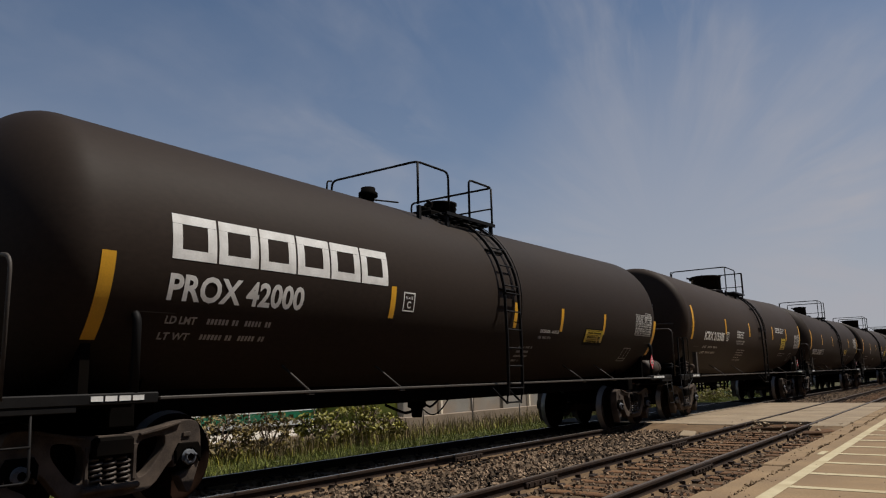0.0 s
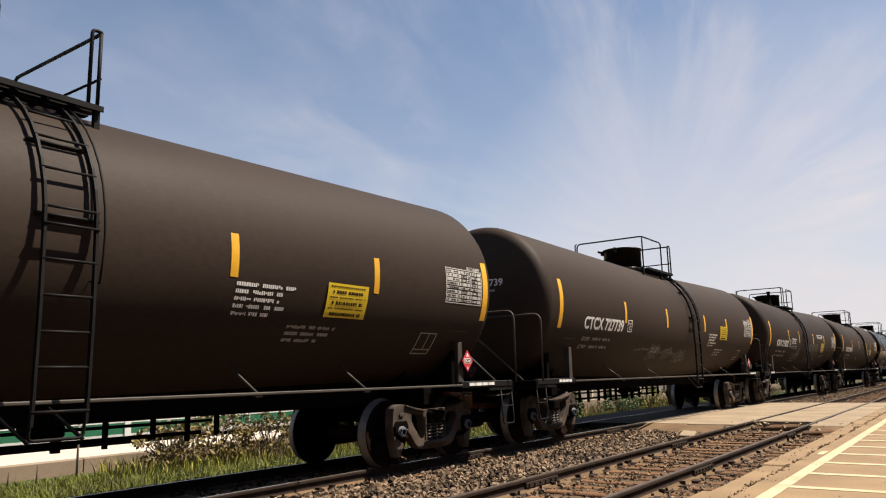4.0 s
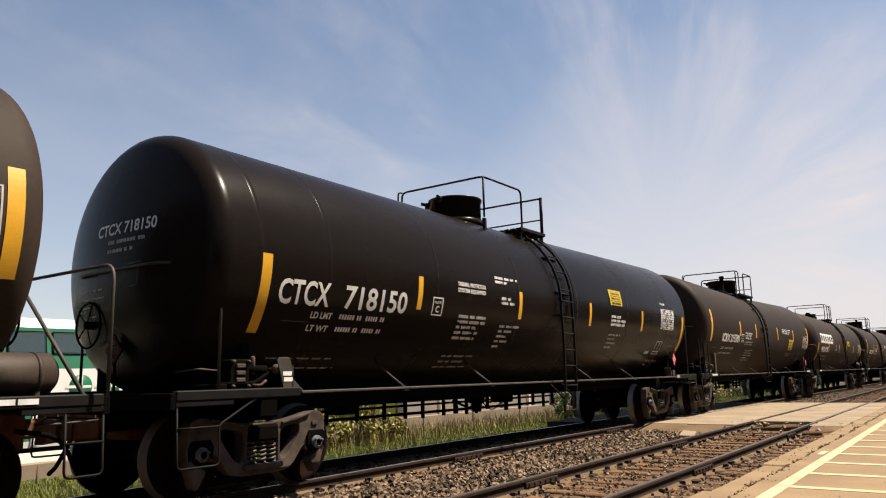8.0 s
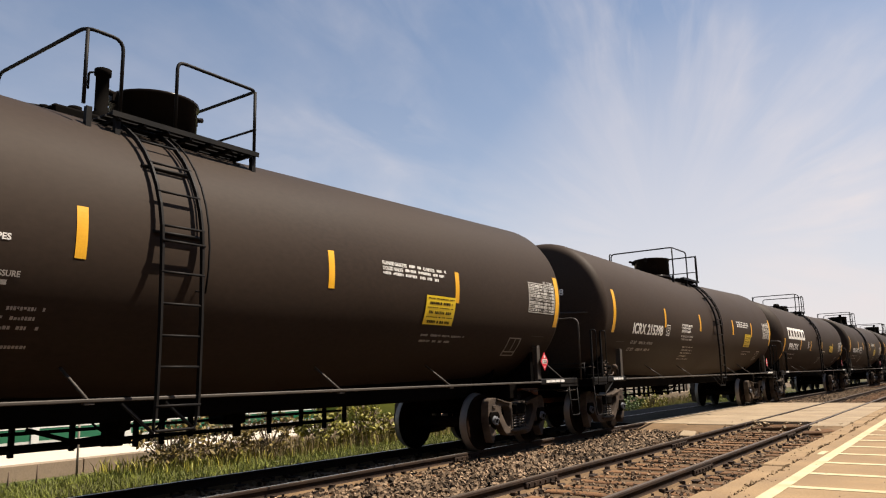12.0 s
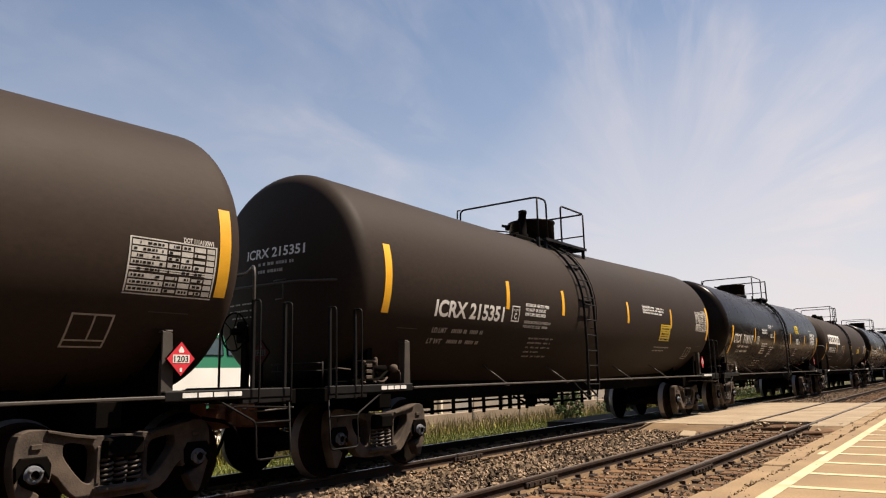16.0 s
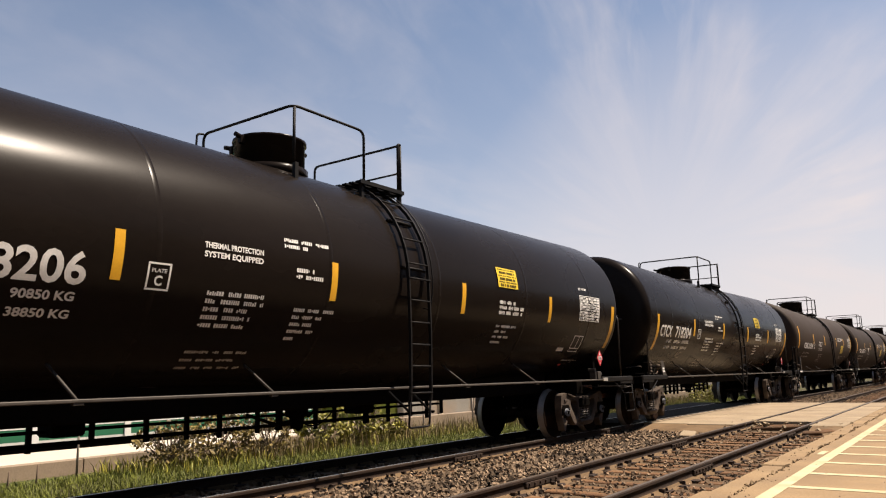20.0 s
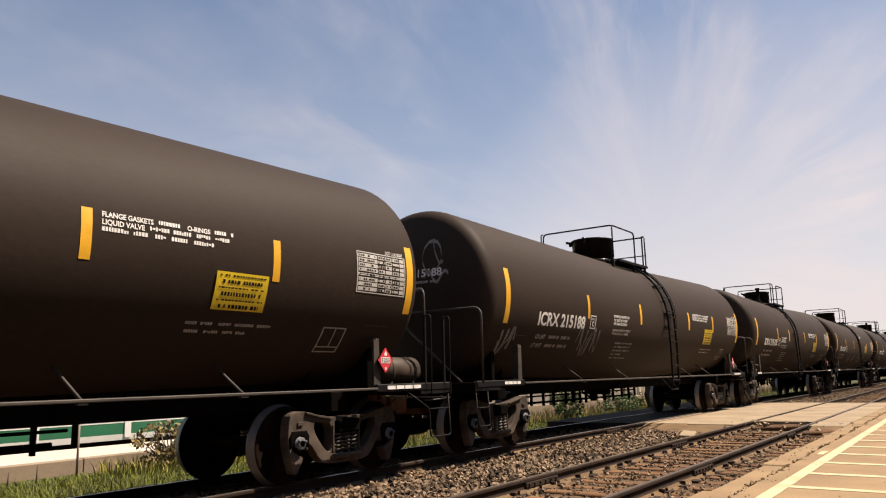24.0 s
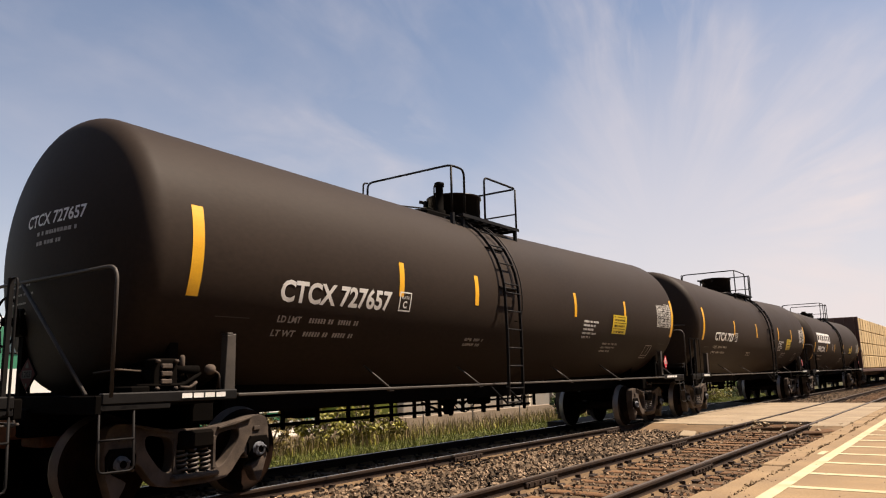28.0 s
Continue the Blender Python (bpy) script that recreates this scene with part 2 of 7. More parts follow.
def prism(bm, pts, x0, x1, bevel=0.0):
    """A flat outline in (y, z), given thickness from x0 to x1."""
    a = [bm.verts.new((x0, y, z)) for y, z in pts]
    b = [bm.verts.new((x1, y, z)) for y, z in pts]
    n = len(pts)
    fs = [bm.faces.new(a[::-1]), bm.faces.new(b)]
    fs += [bm.faces.new((a[i], a[(i + 1) % n], b[(i + 1) % n], b[i])) for i in range(n)]
    if bevel:
        es = list({e for f in fs[:2] for e in f.edges})
        bmesh.ops.bevel(bm, geom=es, offset=bevel, segments=1, affect="EDGES", profile=0.5)
    return bm


def rounded(pts, radius, steps=4):
    """The polyline pts with its inner corners rounded."""
    pts = [Vector(p) for p in pts]
    out = [pts[0]]
    for a, b, c in zip(pts, pts[1:], pts[2:]):
        u, v = (a - b), (c - b)
        k = min(radius, u.length * 0.45, v.length * 0.45)
        p, q = b + u.normalized() * k, b + v.normalized() * k
        for i in range(steps + 1):
            t = i / steps
            out.append(p * (1 - t) ** 2 + b * 2 * t * (1 - t) + q * t * t)
    return out + [pts[-1]]


def tube(bm, pts, r, seg=8, closed=False):
    pts = [Vector(p) for p in pts]
    n = len(pts)
    rings = []
    side = None
    for i, p in enumerate(pts):
        if closed:
            d = (pts[(i + 1) % n] - pts[i - 1]).normalized()
        else:
            d = (pts[min(i + 1, n - 1)] - pts[max(i - 1, 0)]).normalized()
        if side is None:
            side = d.orthogonal().normalized()
        side = (side - d * side.dot(d)).normalized()
        up = d.cross(side)
        rings.append([bm.verts.new(p + (side * math.cos(2 * math.pi * k / seg) + up * math.sin(2 * math.pi * k / seg)) * r) for k in range(seg)])
    for i in range(n if closed else n - 1):
        a, b = rings[i], rings[(i + 1) % n]
        for k in range(seg):
            f = bm.faces.new((a[k], a[(k + 1) % seg], b[(k + 1) % seg], b[k]))
            f.smooth = True
    if not closed:
        bm.faces.new(rings[0][::-1])
        bm.faces.new(rings[-1])
    return bm


def lathe(bm, profile, seg=48, axis="Y", centre=(0, 0, 0), smooth=True, slots=None):
    """profile: (along, radius) pairs, turned round the axis."""
    c = Vector(centre)
    rings = []
    for s, r in profile:
        ring = []
        for k in range(seg):
            a = 2 * math.pi * k / seg
            u, v = math.cos(a) * r, math.sin(a) * r
            ring.append(bm.verts.new(c + Vector({"Y": (u, s, v), "X": (s, u, v), "Z": (u, v, s)}[axis])))
        rings.append(ring)
    for i in range(len(rings) - 1):
        for k in range(seg):
            f = bm.faces.new((rings[i][k], rings[i][(k + 1) % seg], rings[i + 1][(k + 1) % seg], rings[i + 1][k]))
            f.smooth = smooth
            if slots:
                f.material_index = slots[i]
    if profile[0][1] > 0.001:
        bm.faces.new(rings[0][::-1])
    if profile[-1][1] > 0.001:
        bm.faces.new(rings[-1])
    return bm


def mesh_from(name, bm, *mats):
    bmesh.ops.recalc_face_normals(bm, faces=bm.faces)
    me = bpy.data.meshes.new(name)
    bm.to_mesh(me)
    bm.free()
    for m in mats:
        me.materials.append(m)
    return me


def raw_mesh(name, verts, faces, mat, smooth=False):
    me = bpy.data.meshes.new(name)
    me.from_pydata(verts, [], faces)
    me.materials.append(mat)
    if smooth:
        me.polygons.foreach_set("use_smooth", [True] * len(me.polygons))
    me.update()
    return me


def part(name, bm, mat, parent, label="", m=None):
    """Links a bmesh (or a finished mesh) as one part under a thing or a part."""
    me = mesh_from(name, bm, *(mat if isinstance(mat, tuple) else (mat,))) if isinstance(bm, bmesh.types.BMesh) else bm
    ob = new(name, me)
    ob.parent = parent
    if m is not None:
        ob.matrix_basis = m
    if label:
        ob["label"] = label
    return ob


def thing(name, label, category, group="", kind="", m=None, data=None):
    ob = tagged(new(name, data), label, category, group, kind)
    if m is not None:
        ob.matrix_basis = m
    return ob


MADE = {}


def shared(key, build, *mats):
    """One mesh for all the alike parts."""
    if key not in MADE:
        bm = bmesh.new()
        build(bm)
        MADE[key] = mesh_from(key if isinstance(key, str) else key[0], bm, *mats)
    return MADE[key]


# ---------------------------------------------------------------- ground, tracks, platform
def boxes_mesh(name, rows, mat, seed=1, jitter=0.0):
    """Many small blocks joined: rows of centre, half sizes and turn about z."""
    rows = np.array(rows, float)
    n = len(rows)
    corner = np.array([(x, y, z) for x in (-1, 1) for y in (-1, 1) for z in (-1, 1)], float)
    p = corner[None] * rows[:, None, 3:6]
    if jitter:
        p *= 1 + np.random.default_rng(seed).uniform(-jitter, jitter, p.shape)
    c, s = np.cos(rows[:, 6])[:, None], np.sin(rows[:, 6])[:, None]
    p = np.stack([p[..., 0] * c - p[..., 1] * s, p[..., 0] * s + p[..., 1] * c, p[..., 2]], -1) + rows[:, None, :3]
    quad = np.array(((0, 1, 3, 2), (4, 6, 7, 5), (0, 4, 5, 1), (2, 3, 7, 6), (0, 2, 6, 4), (1, 5, 7, 3)))
    faces = (quad[None] + 8 * np.arange(n)[:, None, None]).reshape(-1, 4)
    return raw_mesh(name, p.reshape(-1, 3).tolist(), faces.tolist(), mat)


def stones_mesh(name, xs, ys, zs, size, mat, seed):
    """Angular crushed stones, each turned at random."""
    g = np.random.default_rng(seed)
    n = len(xs)
    corner = np.array([(x, y, z) for x in (-1, 1) for y in (-1, 1) for z in (-1, 1)], float)
    p = corner[None] * g.uniform(0.45, 1.0, (n, 8, 3)) * (size[:, None, None] * g.uniform(0.6, 1.25, (n, 1, 3)))
    q = g.normal(size=(n, 4))
    q /= np.linalg.norm(q, axis=1)[:, None]
    w, x, y, z = q.T
    r = np.stack([1 - 2 * (y * y + z * z), 2 * (x * y - z * w), 2 * (x * z + y * w), 2 * (x * y + z * w), 1 - 2 * (x * x + z * z), 2 * (y * z - x * w),
                  2 * (x * z - y * w), 2 * (y * z + x * w), 1 - 2 * (x * x + y * y)], -1).reshape(n, 3, 3)
    p = np.einsum("nij,nkj->nki", r, p) + np.stack([xs, ys, zs], -1)[:, None]
    quad = np.array(((0, 1, 3, 2), (4, 6, 7, 5), (0, 4, 5, 1), (2, 3, 7, 6), (0, 2, 6, 4), (1, 5, 7, 3)))
    faces = (quad[None] + 8 * np.arange(n)[:, None, None]).reshape(-1, 4)
    return raw_mesh(name, p.reshape(-1, 3).tolist(), faces.tolist(), mat)


CROSS0, CROSS1 = 19.3, 32.3          # the crossing's extent along the track


def build_ground():
    xs = [-3000, -60, -28, -25.6, -16.4, -13, -10.6, -9.9, -2.7, 40, 3000]
    zs = [-1.2, -1.2, -1.16, -1.0, -0.58, -0.48, -0.36, -0.26, -0.26, -0.3, -0.3]
    ys = [-3000, -40, 0] + [2.5 * k for k in range(1, 40)] + [140, 300, 3000]
    verts, faces = [], []
    for j, y in enumerate(ys):
        for i, (x, z) in enumerate(zip(xs, zs)):
            verts.append((x, y, z + (0.05 * noise.noise((x * 0.4, y * 0.4, 0)) if -16 < x < -10 else 0)))
    nx = len(xs)
    for j in range(len(ys) - 1):
        for i in range(nx - 1):
            a = j * nx + i
            faces.append((a, a + 1, a + nx + 1, a + nx))
    thing("ground", "bare soil and thin grass ground beside the tracks", "ground", kind="structure", data=raw_mesh("ground", verts, faces, SOIL))
    # track bed of dirt and ballast
    verts, faces = [], []
    cols = [-10.5, -10.0, -9.5] + [-9.3 + 0.3 * k for k in range(22)] + [-2.66]
    rows = [-40, -16] + [-15 + k for k in range(15)] + [0] + [1 + 0.45 * k for k in range(90)] + [45 + 4 * k for k in range(20)] + [150, 250, 420]
    for y in rows:
        for x in cols:
            h = -0.205 if x > -9.9 else -0.215 - (-9.9 - x) * 0.25
            verts.append((x, y, h + 0.03 * noise.noise((x * 2.1, y * 2.1, 3)) + 0.015 * noise.noise((x * 7, y * 7, 5))))
    nx = len(cols)
    for j in range(len(rows) - 1):
        for i in range(nx - 1):
            a = j * nx + i
            faces.append((a, a + 1, a + nx + 1, a + nx))
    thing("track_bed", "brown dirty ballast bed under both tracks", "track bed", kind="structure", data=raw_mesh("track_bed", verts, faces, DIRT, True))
    g = np.random.default_rng(4)

    def scatter(n, x0, x1, y0, y1, z, lo, hi, seed, power=1.0):
        y = y0 + (y1 - y0) * g.random(n) ** power
        keep = (y < CROSS0) | (y > CROSS1)
        x = g.uniform(x0, x1, n)
        if x0 < -6:
            x += CURVE * np.maximum(y - 8, 0) ** 1.5 * (x1 - x) / (x1 - x0)
        return stones_mesh("stones", x[keep], y[keep], z + g.uniform(-0.012, 0.03, keep.sum()), g.uniform(lo, hi, keep.sum()), STONE, seed)

    def stones(label, me):
        thing("ballast", label, "gravel", kind="stuff", data=me)

    stones("coarse grey-brown crushed stone between the two tracks", scatter(22000, -7.40, -5.02, 3, 60, -0.185, 0.018, 0.046, 1, 1.5))
    stones("sparse crushed stone in the cribs of the near track", scatter(5000, -4.95, -3.4, 5, 60, -0.182, 0.012, 0.03, 2, 1.4))
    stones("crushed stone along the platform edge", scatter(3500, -3.4, -2.62, 5, 60, -0.19, 0.014, 0.036, 3, 1.4))
    stones("crushed stone on the bed beside the platform's near end", scatter(9000, -9.9, -2.66, -16, 4, -0.195, 0.02, 0.045, 6))
    stones("dark crushed stone under the far track", scatter(9000, -10.2, -7.4, 4, 50, -0.2, 0.018, 0.042, 5, 1.3))


def rail_mesh(head, drift):
    half = [(0.07, -0.165), (0.07, -0.152), (0.018, -0.132), (0.010, -0.115), (0.010, -0.052), (0.034, -0.040), (0.036, -0.012), (0.026, 0.0)]
    prof = half + [(-x, z) for x, z in half[::-1]]
    bm = bmesh.new()
    cuts = [-60] + [6 * k for k in range(0, 30)] + [420]
    rings = [[bm.verts.new((x + (veer(y)[0] if drift else 0), y, z)) for x, z in prof] for y in cuts]
    n = len(prof)
    for a, b in zip(rings, rings[1:]):
        for k in range(n):
            f = bm.faces.new((a[k], a[(k + 1) % n], b[(k + 1) % n], b[k]))
            f.material_index = 1 if k == 7 else 2 if k in (1, 13) else 0
    bm.faces.new(rings[0][::-1]), bm.faces.new(rings[-1])
    return mesh_from("rail", bm, RAILSIDE, head, DUST)


def build_track(name, xc, label, y0, y1, seed):
    root = thing(name, label, "railway track", kind="structure", m=pose(xc, 0, 0))
    drift = xc == XF
    rail = rail_mesh(RAILSHINE if drift else RAILTOP, drift)
    for s in (-1, 1):
        part("rail", rail, None, root, m=pose(0.755 * s, 0, 0))
    g = random.Random(seed)
    tie = bmesh.new()
    box(tie, -1.3, 1.3, -0.11, 0.11, -0.35, -0.168, bevel=0.012)
    tie = mesh_from("tie", tie, TIE)
    fit, far = [], []
    k = 0
    y = y0
    while y < 160:
        y += 0.53
        inside = CROSS0 - 0.1 < y < CROSS1 + 0.1
        if inside:
            continue
        off = veer(y)[0] if drift else 0.0
        if y < y1:
            part("tie", tie, None, root, m=pose(off + g.uniform(-0.05, 0.05), y + g.uniform(-0.02, 0.02), g.uniform(-0.008, 0.012), 0, 0, g.uniform(-1.2, 1.2)))
        else:
            far.append((off, y, -0.26, 1.3, 0.11, 0.092, 0))
        if y < 70:
            for s in (-1, 1):
                c = 0.755 * s + off
                fit.append((c, y, -0.160, 0.17, 0.085, 0.009, g.uniform(-.03, .03)))
                for e in (-1, 1):
                    if g.random() < 0.85:
                        fit.append((c + e * 0.085, y + g.uniform(-0.05, 0.05), -0.135, 0.016, 0.016, 0.024, g.uniform(0, 1)))
                    if g.random() < 0.6:
                        fit.append((c + e * 0.075, y + 0.13 * g.choice((-1, 1)), -0.138, 0.035, 0.022, 0.026, g.uniform(-.2, .2)))
    part("tie_plates", boxes_mesh("tie_plates", fit, RAILSIDE, jitter=0.2), None, root, "rusty tie plates, spikes and rail anchors")["kind"] = "stuff"
    part("far_ties", boxes_mesh("far_ties", far, TIE), None, root)["kind"] = "stuff"
    # dirt and dust packed between the near track's ties, nearly flush with their tops
    if not drift:
        for a, b, step in ((4.0, CROSS0 + 1.2, 0.09), (CROSS1 + 0.3, 60.0, 0.4)):
            xs = [-1.28 + 0.16 * k for k in range(17)]
            ys = [a + step * k for k in range(int((b - a) / step))]
            verts = [(x, y, -0.184 + 0.014 * noise.noise((x * 3, y * 3, 2)) + 0.008 * noise.noise((x * 11, y * 11, 6))) for y in ys for x in xs]
            faces = [(17 * j + i, 17 * j + i + 1, 17 * j + i + 18, 17 * j + i + 17) for j in range(len(ys) - 1) for i in range(16)]
            part("crib_fill", raw_mesh("crib_fill", verts, faces, CRIB, True), None, root, "brown dirt packed between the ties")["kind"] = "stuff"
    # dust banked against the foot of each rail
    for s in (-1, 1):
        for e in (-1, 1):
            verts, faces = [], []
            ys = [y0 + 0.22 * k for k in range(int(88 / 0.22))]
            for k, y in enumerate(ys):
                w = 0.075 + 0.04 * noise.noise((y * 1.3, s, e)) + 0.03 * g.uniform(-1, 1)
                x = 0.755 * s + e * 0.066 + (veer(y)[0] if drift else 0.0)
                verts += [(x, y, -0.150), (x + e * w * 0.6, y, -0.160 + 0.008 * g.uniform(-1, 1)), (x + e * w, y, -0.24)]
            for k in range(len(ys) - 1):
                if CROSS0 - 0.3 < ys[k] < CROSS1 + 0.1:
                    continue
                for q in (0, 1):
                    f = (3 * k + q, 3 * k + q + 1, 3 * k + q + 4, 3 * k + q + 3)
                    faces.append(f if e < 0 else f[::-1])
            part("dust_bank", raw_mesh("dust_bank", verts, faces, DUST, True), None, root, "tan dust banked against the rail")["kind"] = "stuff"
    # bolted joint bars
    bar = bmesh.new()
    for x in (-1, 1):
        box(bar, min(0.012 * x, 0.04 * x), max(0.012 * x, 0.04 * x), -0.45, 0.45, -0.125, -0.052, bevel=0.006)
        for b in range(6):
            box(bar, min(0.04 * x, 0.06 * x), max(0.04 * x, 0.06 * x), -0.39 + 0.15 * b, -0.36 + 0.15 * b, -0.10, -0.07)
    bar = mesh_from("joint_bar", bar, RAILSIDE)
    for s, ys in ((1, (11.2, 17.6, 40.5)), (-1, (9.1, 14.8, 38.0))):
        for y in ys:
            part("joint_bar", bar, None, root, m=pose(0.755 * s + (veer(y)[0] if drift else 0.0), y, 0))
    return root


def build_crossing():
    root = thing("grade_crossing", "worn pale concrete crossing panels between and beside the rails", "level crossing", kind="structure", m=pose(0, 0, 0))
    g = random.Random(3)
    gaps = []
    for xc in (XF, XN):
        gaps += [(xc - 0.755 - 0.042, xc - 0.755 + 0.1), (xc + 0.755 - 0.1, xc + 0.755 + 0.042)]
    edges = [-10.2] + [v for pair in gaps for v in pair] + [-2.64]
    spans = list(zip(edges[::2], edges[1::2]))

    def at(x, y):
        return x + (veer(y)[0] if -9.5 < x < -7.2 else 0.0)
    for i, (a, b) in enumerate(spans):
        parts = max(1, round((b - a) / 1.25))
        ends = [a + (b - a) * k / parts for k in range(parts + 1)]
        for p, q in zip(ends, ends[1:]):
            ys = [CROSS0 + (1.6 if i == 3 else 0.3 * g.random()), 23.5, 26.4, 29.3, CROSS1 + 0.3 * g.random()]
            for y0, y1 in zip(ys, ys[1:]):
                bm = bmesh.new()
                top = -0.006 - 0.008 * g.random()
                y0, y1 = y0 + 0.006, y1 - 0.006
                ring = [(at(p, y0) + 0.006, y0), (at(q, y0) - 0.006, y0), (at(q, y1) - 0.006, y1), (at(p, y1) + 0.006, y1)]
                lo, hi = [bm.verts.new((x, y, -0.2)) for x, y in ring], [bm.verts.new((x, y, top)) for x, y in ring]
                bm.faces.new(lo[::-1])
                bm.faces.new(hi)
                for k in range(4):
                    bm.faces.new((lo[k], lo[(k + 1) % 4], hi[(k + 1) % 4], hi[k]))
                bmesh.ops.bevel(bm, geom=bm.edges[:], offset=0.012, segments=1, affect="EDGES", profile=0.5)
                # the far track's panels take the copy darkened for the train's shade
                part("panel", bm, SHADEPANEL if i < 2 else CROSSING, root)
    bm = bmesh.new()
    box(bm, -0.16, 0.16, -0.42, 0.42, -0.05, 0.05, bevel=0.02)
    thing("concrete_block", "pale broken concrete block lying in the ballast", "concrete block", m=pose(-5.62, 17.6, -0.14, 3, 4, 12), data=mesh_from("concrete_block", bm, CROSSING))
    # dusty fill sloping up to the panels between the tracks
    for x0, x1 in ((-7.3, -5.06), (-3.3, -2.66)):
        verts, faces = [], []
        nx = 14
        for k in range(nx + 1):
            x = x0 + (x1 - x0) * k / nx
            d = 0.5 * noise.noise((x * 1.1, 3, 8))
            verts += [(x, CROSS0 - 1.15 + d, -0.215), (x, CROSS0 - 0.4 + 0.6 * d, -0.11 + 0.02 * noise.noise((x * 4, 1, 1))), (x, CROSS0 + 0.32, -0.014), (x, CROSS0 + 0.32, -0.22)]
        for k in range(nx):
            for q in range(3):
                faces.append((4 * k + q, 4 * k + 4 + q, 4 * k + 5 + q, 4 * k + 1 + q))
        part("approach_fill", raw_mesh("approach_fill", verts, faces, DUST, True), None, root, "tan dusty fill sloping up to the panels")
    # crumbled concrete and mud where the panels end
    q = np.random.default_rng(12)
    n = 170
    xs = q.uniform(-5.3, -2.45, n)
    ys = CROSS0 + 1.3 + q.normal(0, 0.55, n) - 0.9 * (np.abs(xs + 4.17) > 0.9)
    thing("crossing_rubble", "crumbled concrete and mud at the crossing's worn edge", "rubble", kind="stuff", data=stones_mesh("rubble", xs, ys, -0.10 + q.uniform(-0.08, 0.07, n), q.uniform(0.015, 0.06, n), CROSSING, 12))
    # broken end of the timber and mud at the crossing's near edge
    for k, (x, y, w, l, r) in enumerate(((-4.15, 20.1, 0.62, 0.12, 4), (-4.3, 20.5, 0.5, 0.1, -6), (-3.15, 18.6, 0.2, 0.14, 10), (-2.95, 19.1, 0.18, 0.2, 30))):
        bm = bmesh.new()
        box(bm, -w, w, -l, l, -0.07, 0.05, bevel=0.02)
        thing("broken_timber", "splintered brown crossing timber in the dirt", "timber", "broken crossing timbers", m=pose(x, y, -0.13, 4, -3, r), data=mesh_from("broken_timber", bm, TIE))


def build_platform():
    root = thing("platform", "tan concrete station platform with a worn edge strip", "platform", kind="structure", m=pose(0, 0, 0))
    bm = bmesh.new()
    box(bm, -2.262, 40, -60, 420, -0.35, 0.0)
    part("deck", bm, SLAB, root)
    g = random.Random(8)
    y = -12.0
    while y < 70:
        bm = bmesh.new()
        ln = g.uniform(2.6, 3.4)
        if y + ln > CROSS0 and y < CROSS1:
            w = -2.63
        else:
            w = -2.60 - g.uniform(0, 0.10)
        box(bm, w, -2.292, y + 0.012, y + ln - 0.012, -0.34, -0.006 - 0.02 * g.random(), bevel=0.02)
        part("edge_slab", bm, SLAB, root)
        y += ln
    bm = bmesh.new()
    box(bm, -2.64, -2.275, y, 420, -0.34, -0.006)
    part("edge_strip", bm, SLAB, root)
    # chips and grit along the open joint, and thin grit over the deck
    q = np.random.default_rng(21)
    n = 480
    ys = 3 + 32 * q.random(n) ** 1.2
    xs = -2.277 + 0.03 * np.sin(ys * 1.9) * np.sin(ys * 0.7 + 1) + q.normal(0, 0.022, n)
    thing("joint_chips", "crumbled concrete chips along the platform's open joint", "rubble", kind="stuff", data=stones_mesh("chips", xs, ys, q.uniform(-0.02, 0.006, n), q.uniform(0.006, 0.024, n), SLAB, 21))
    n = 420
    ys = 3 + 30 * q.random(n) ** 1.4
    xs = np.where(q.random(n) < 0.6, q.uniform(-2.6, -2.1, n), q.uniform(-2.1, 2.5, n))
    thing("platform_grit", "fine stone grit scattered on the platform", "grit", kind="stuff", data=stones_mesh("grit", xs, ys, np.full(n, 0.002), q.uniform(0.003, 0.009, n), STONE, 22))
    marks = thing("platform_markings", "faded yellow edge line with cross bars painted on the platform", "platform marking", kind="structure", m=pose(0, 0, 0.003))
    bm = bmesh.new()
    box(bm, -2.03, -1.878, -20, 300, 0, 0.002)
    part("edge_line", bm, LINE, marks)
    bm = bmesh.new()
    box(bm, -2.17, -2.075, 12.95, 13.5, 0, 0.002)
    part("paint_patch", bm, LINE, marks)
    bar = bmesh.new()
    box(bar, -1.878, -0.25, -0.085, 0.085, 0, 0.002)
    bar = mesh_from("cross_bar", bar, LINE)
    for k in range(-8, 60):
        part("cross_bar", bar, None, marks, m=pose(0, 9.36 + 1.27 * k, 0))


def build_sky_blocker():
    """An unseen wall, added behind the platform to keep low sky light off the tanks."""
    bm = bmesh.new()
    box(bm, 7.0, 7.4, -60, 140, -0.3, 7.5)
    thing("wall_behind", "plain dark brown wall added out of view to block sky light", "wall", kind="structure", data=mesh_from("wall_behind", bm, BLOCKWALL))


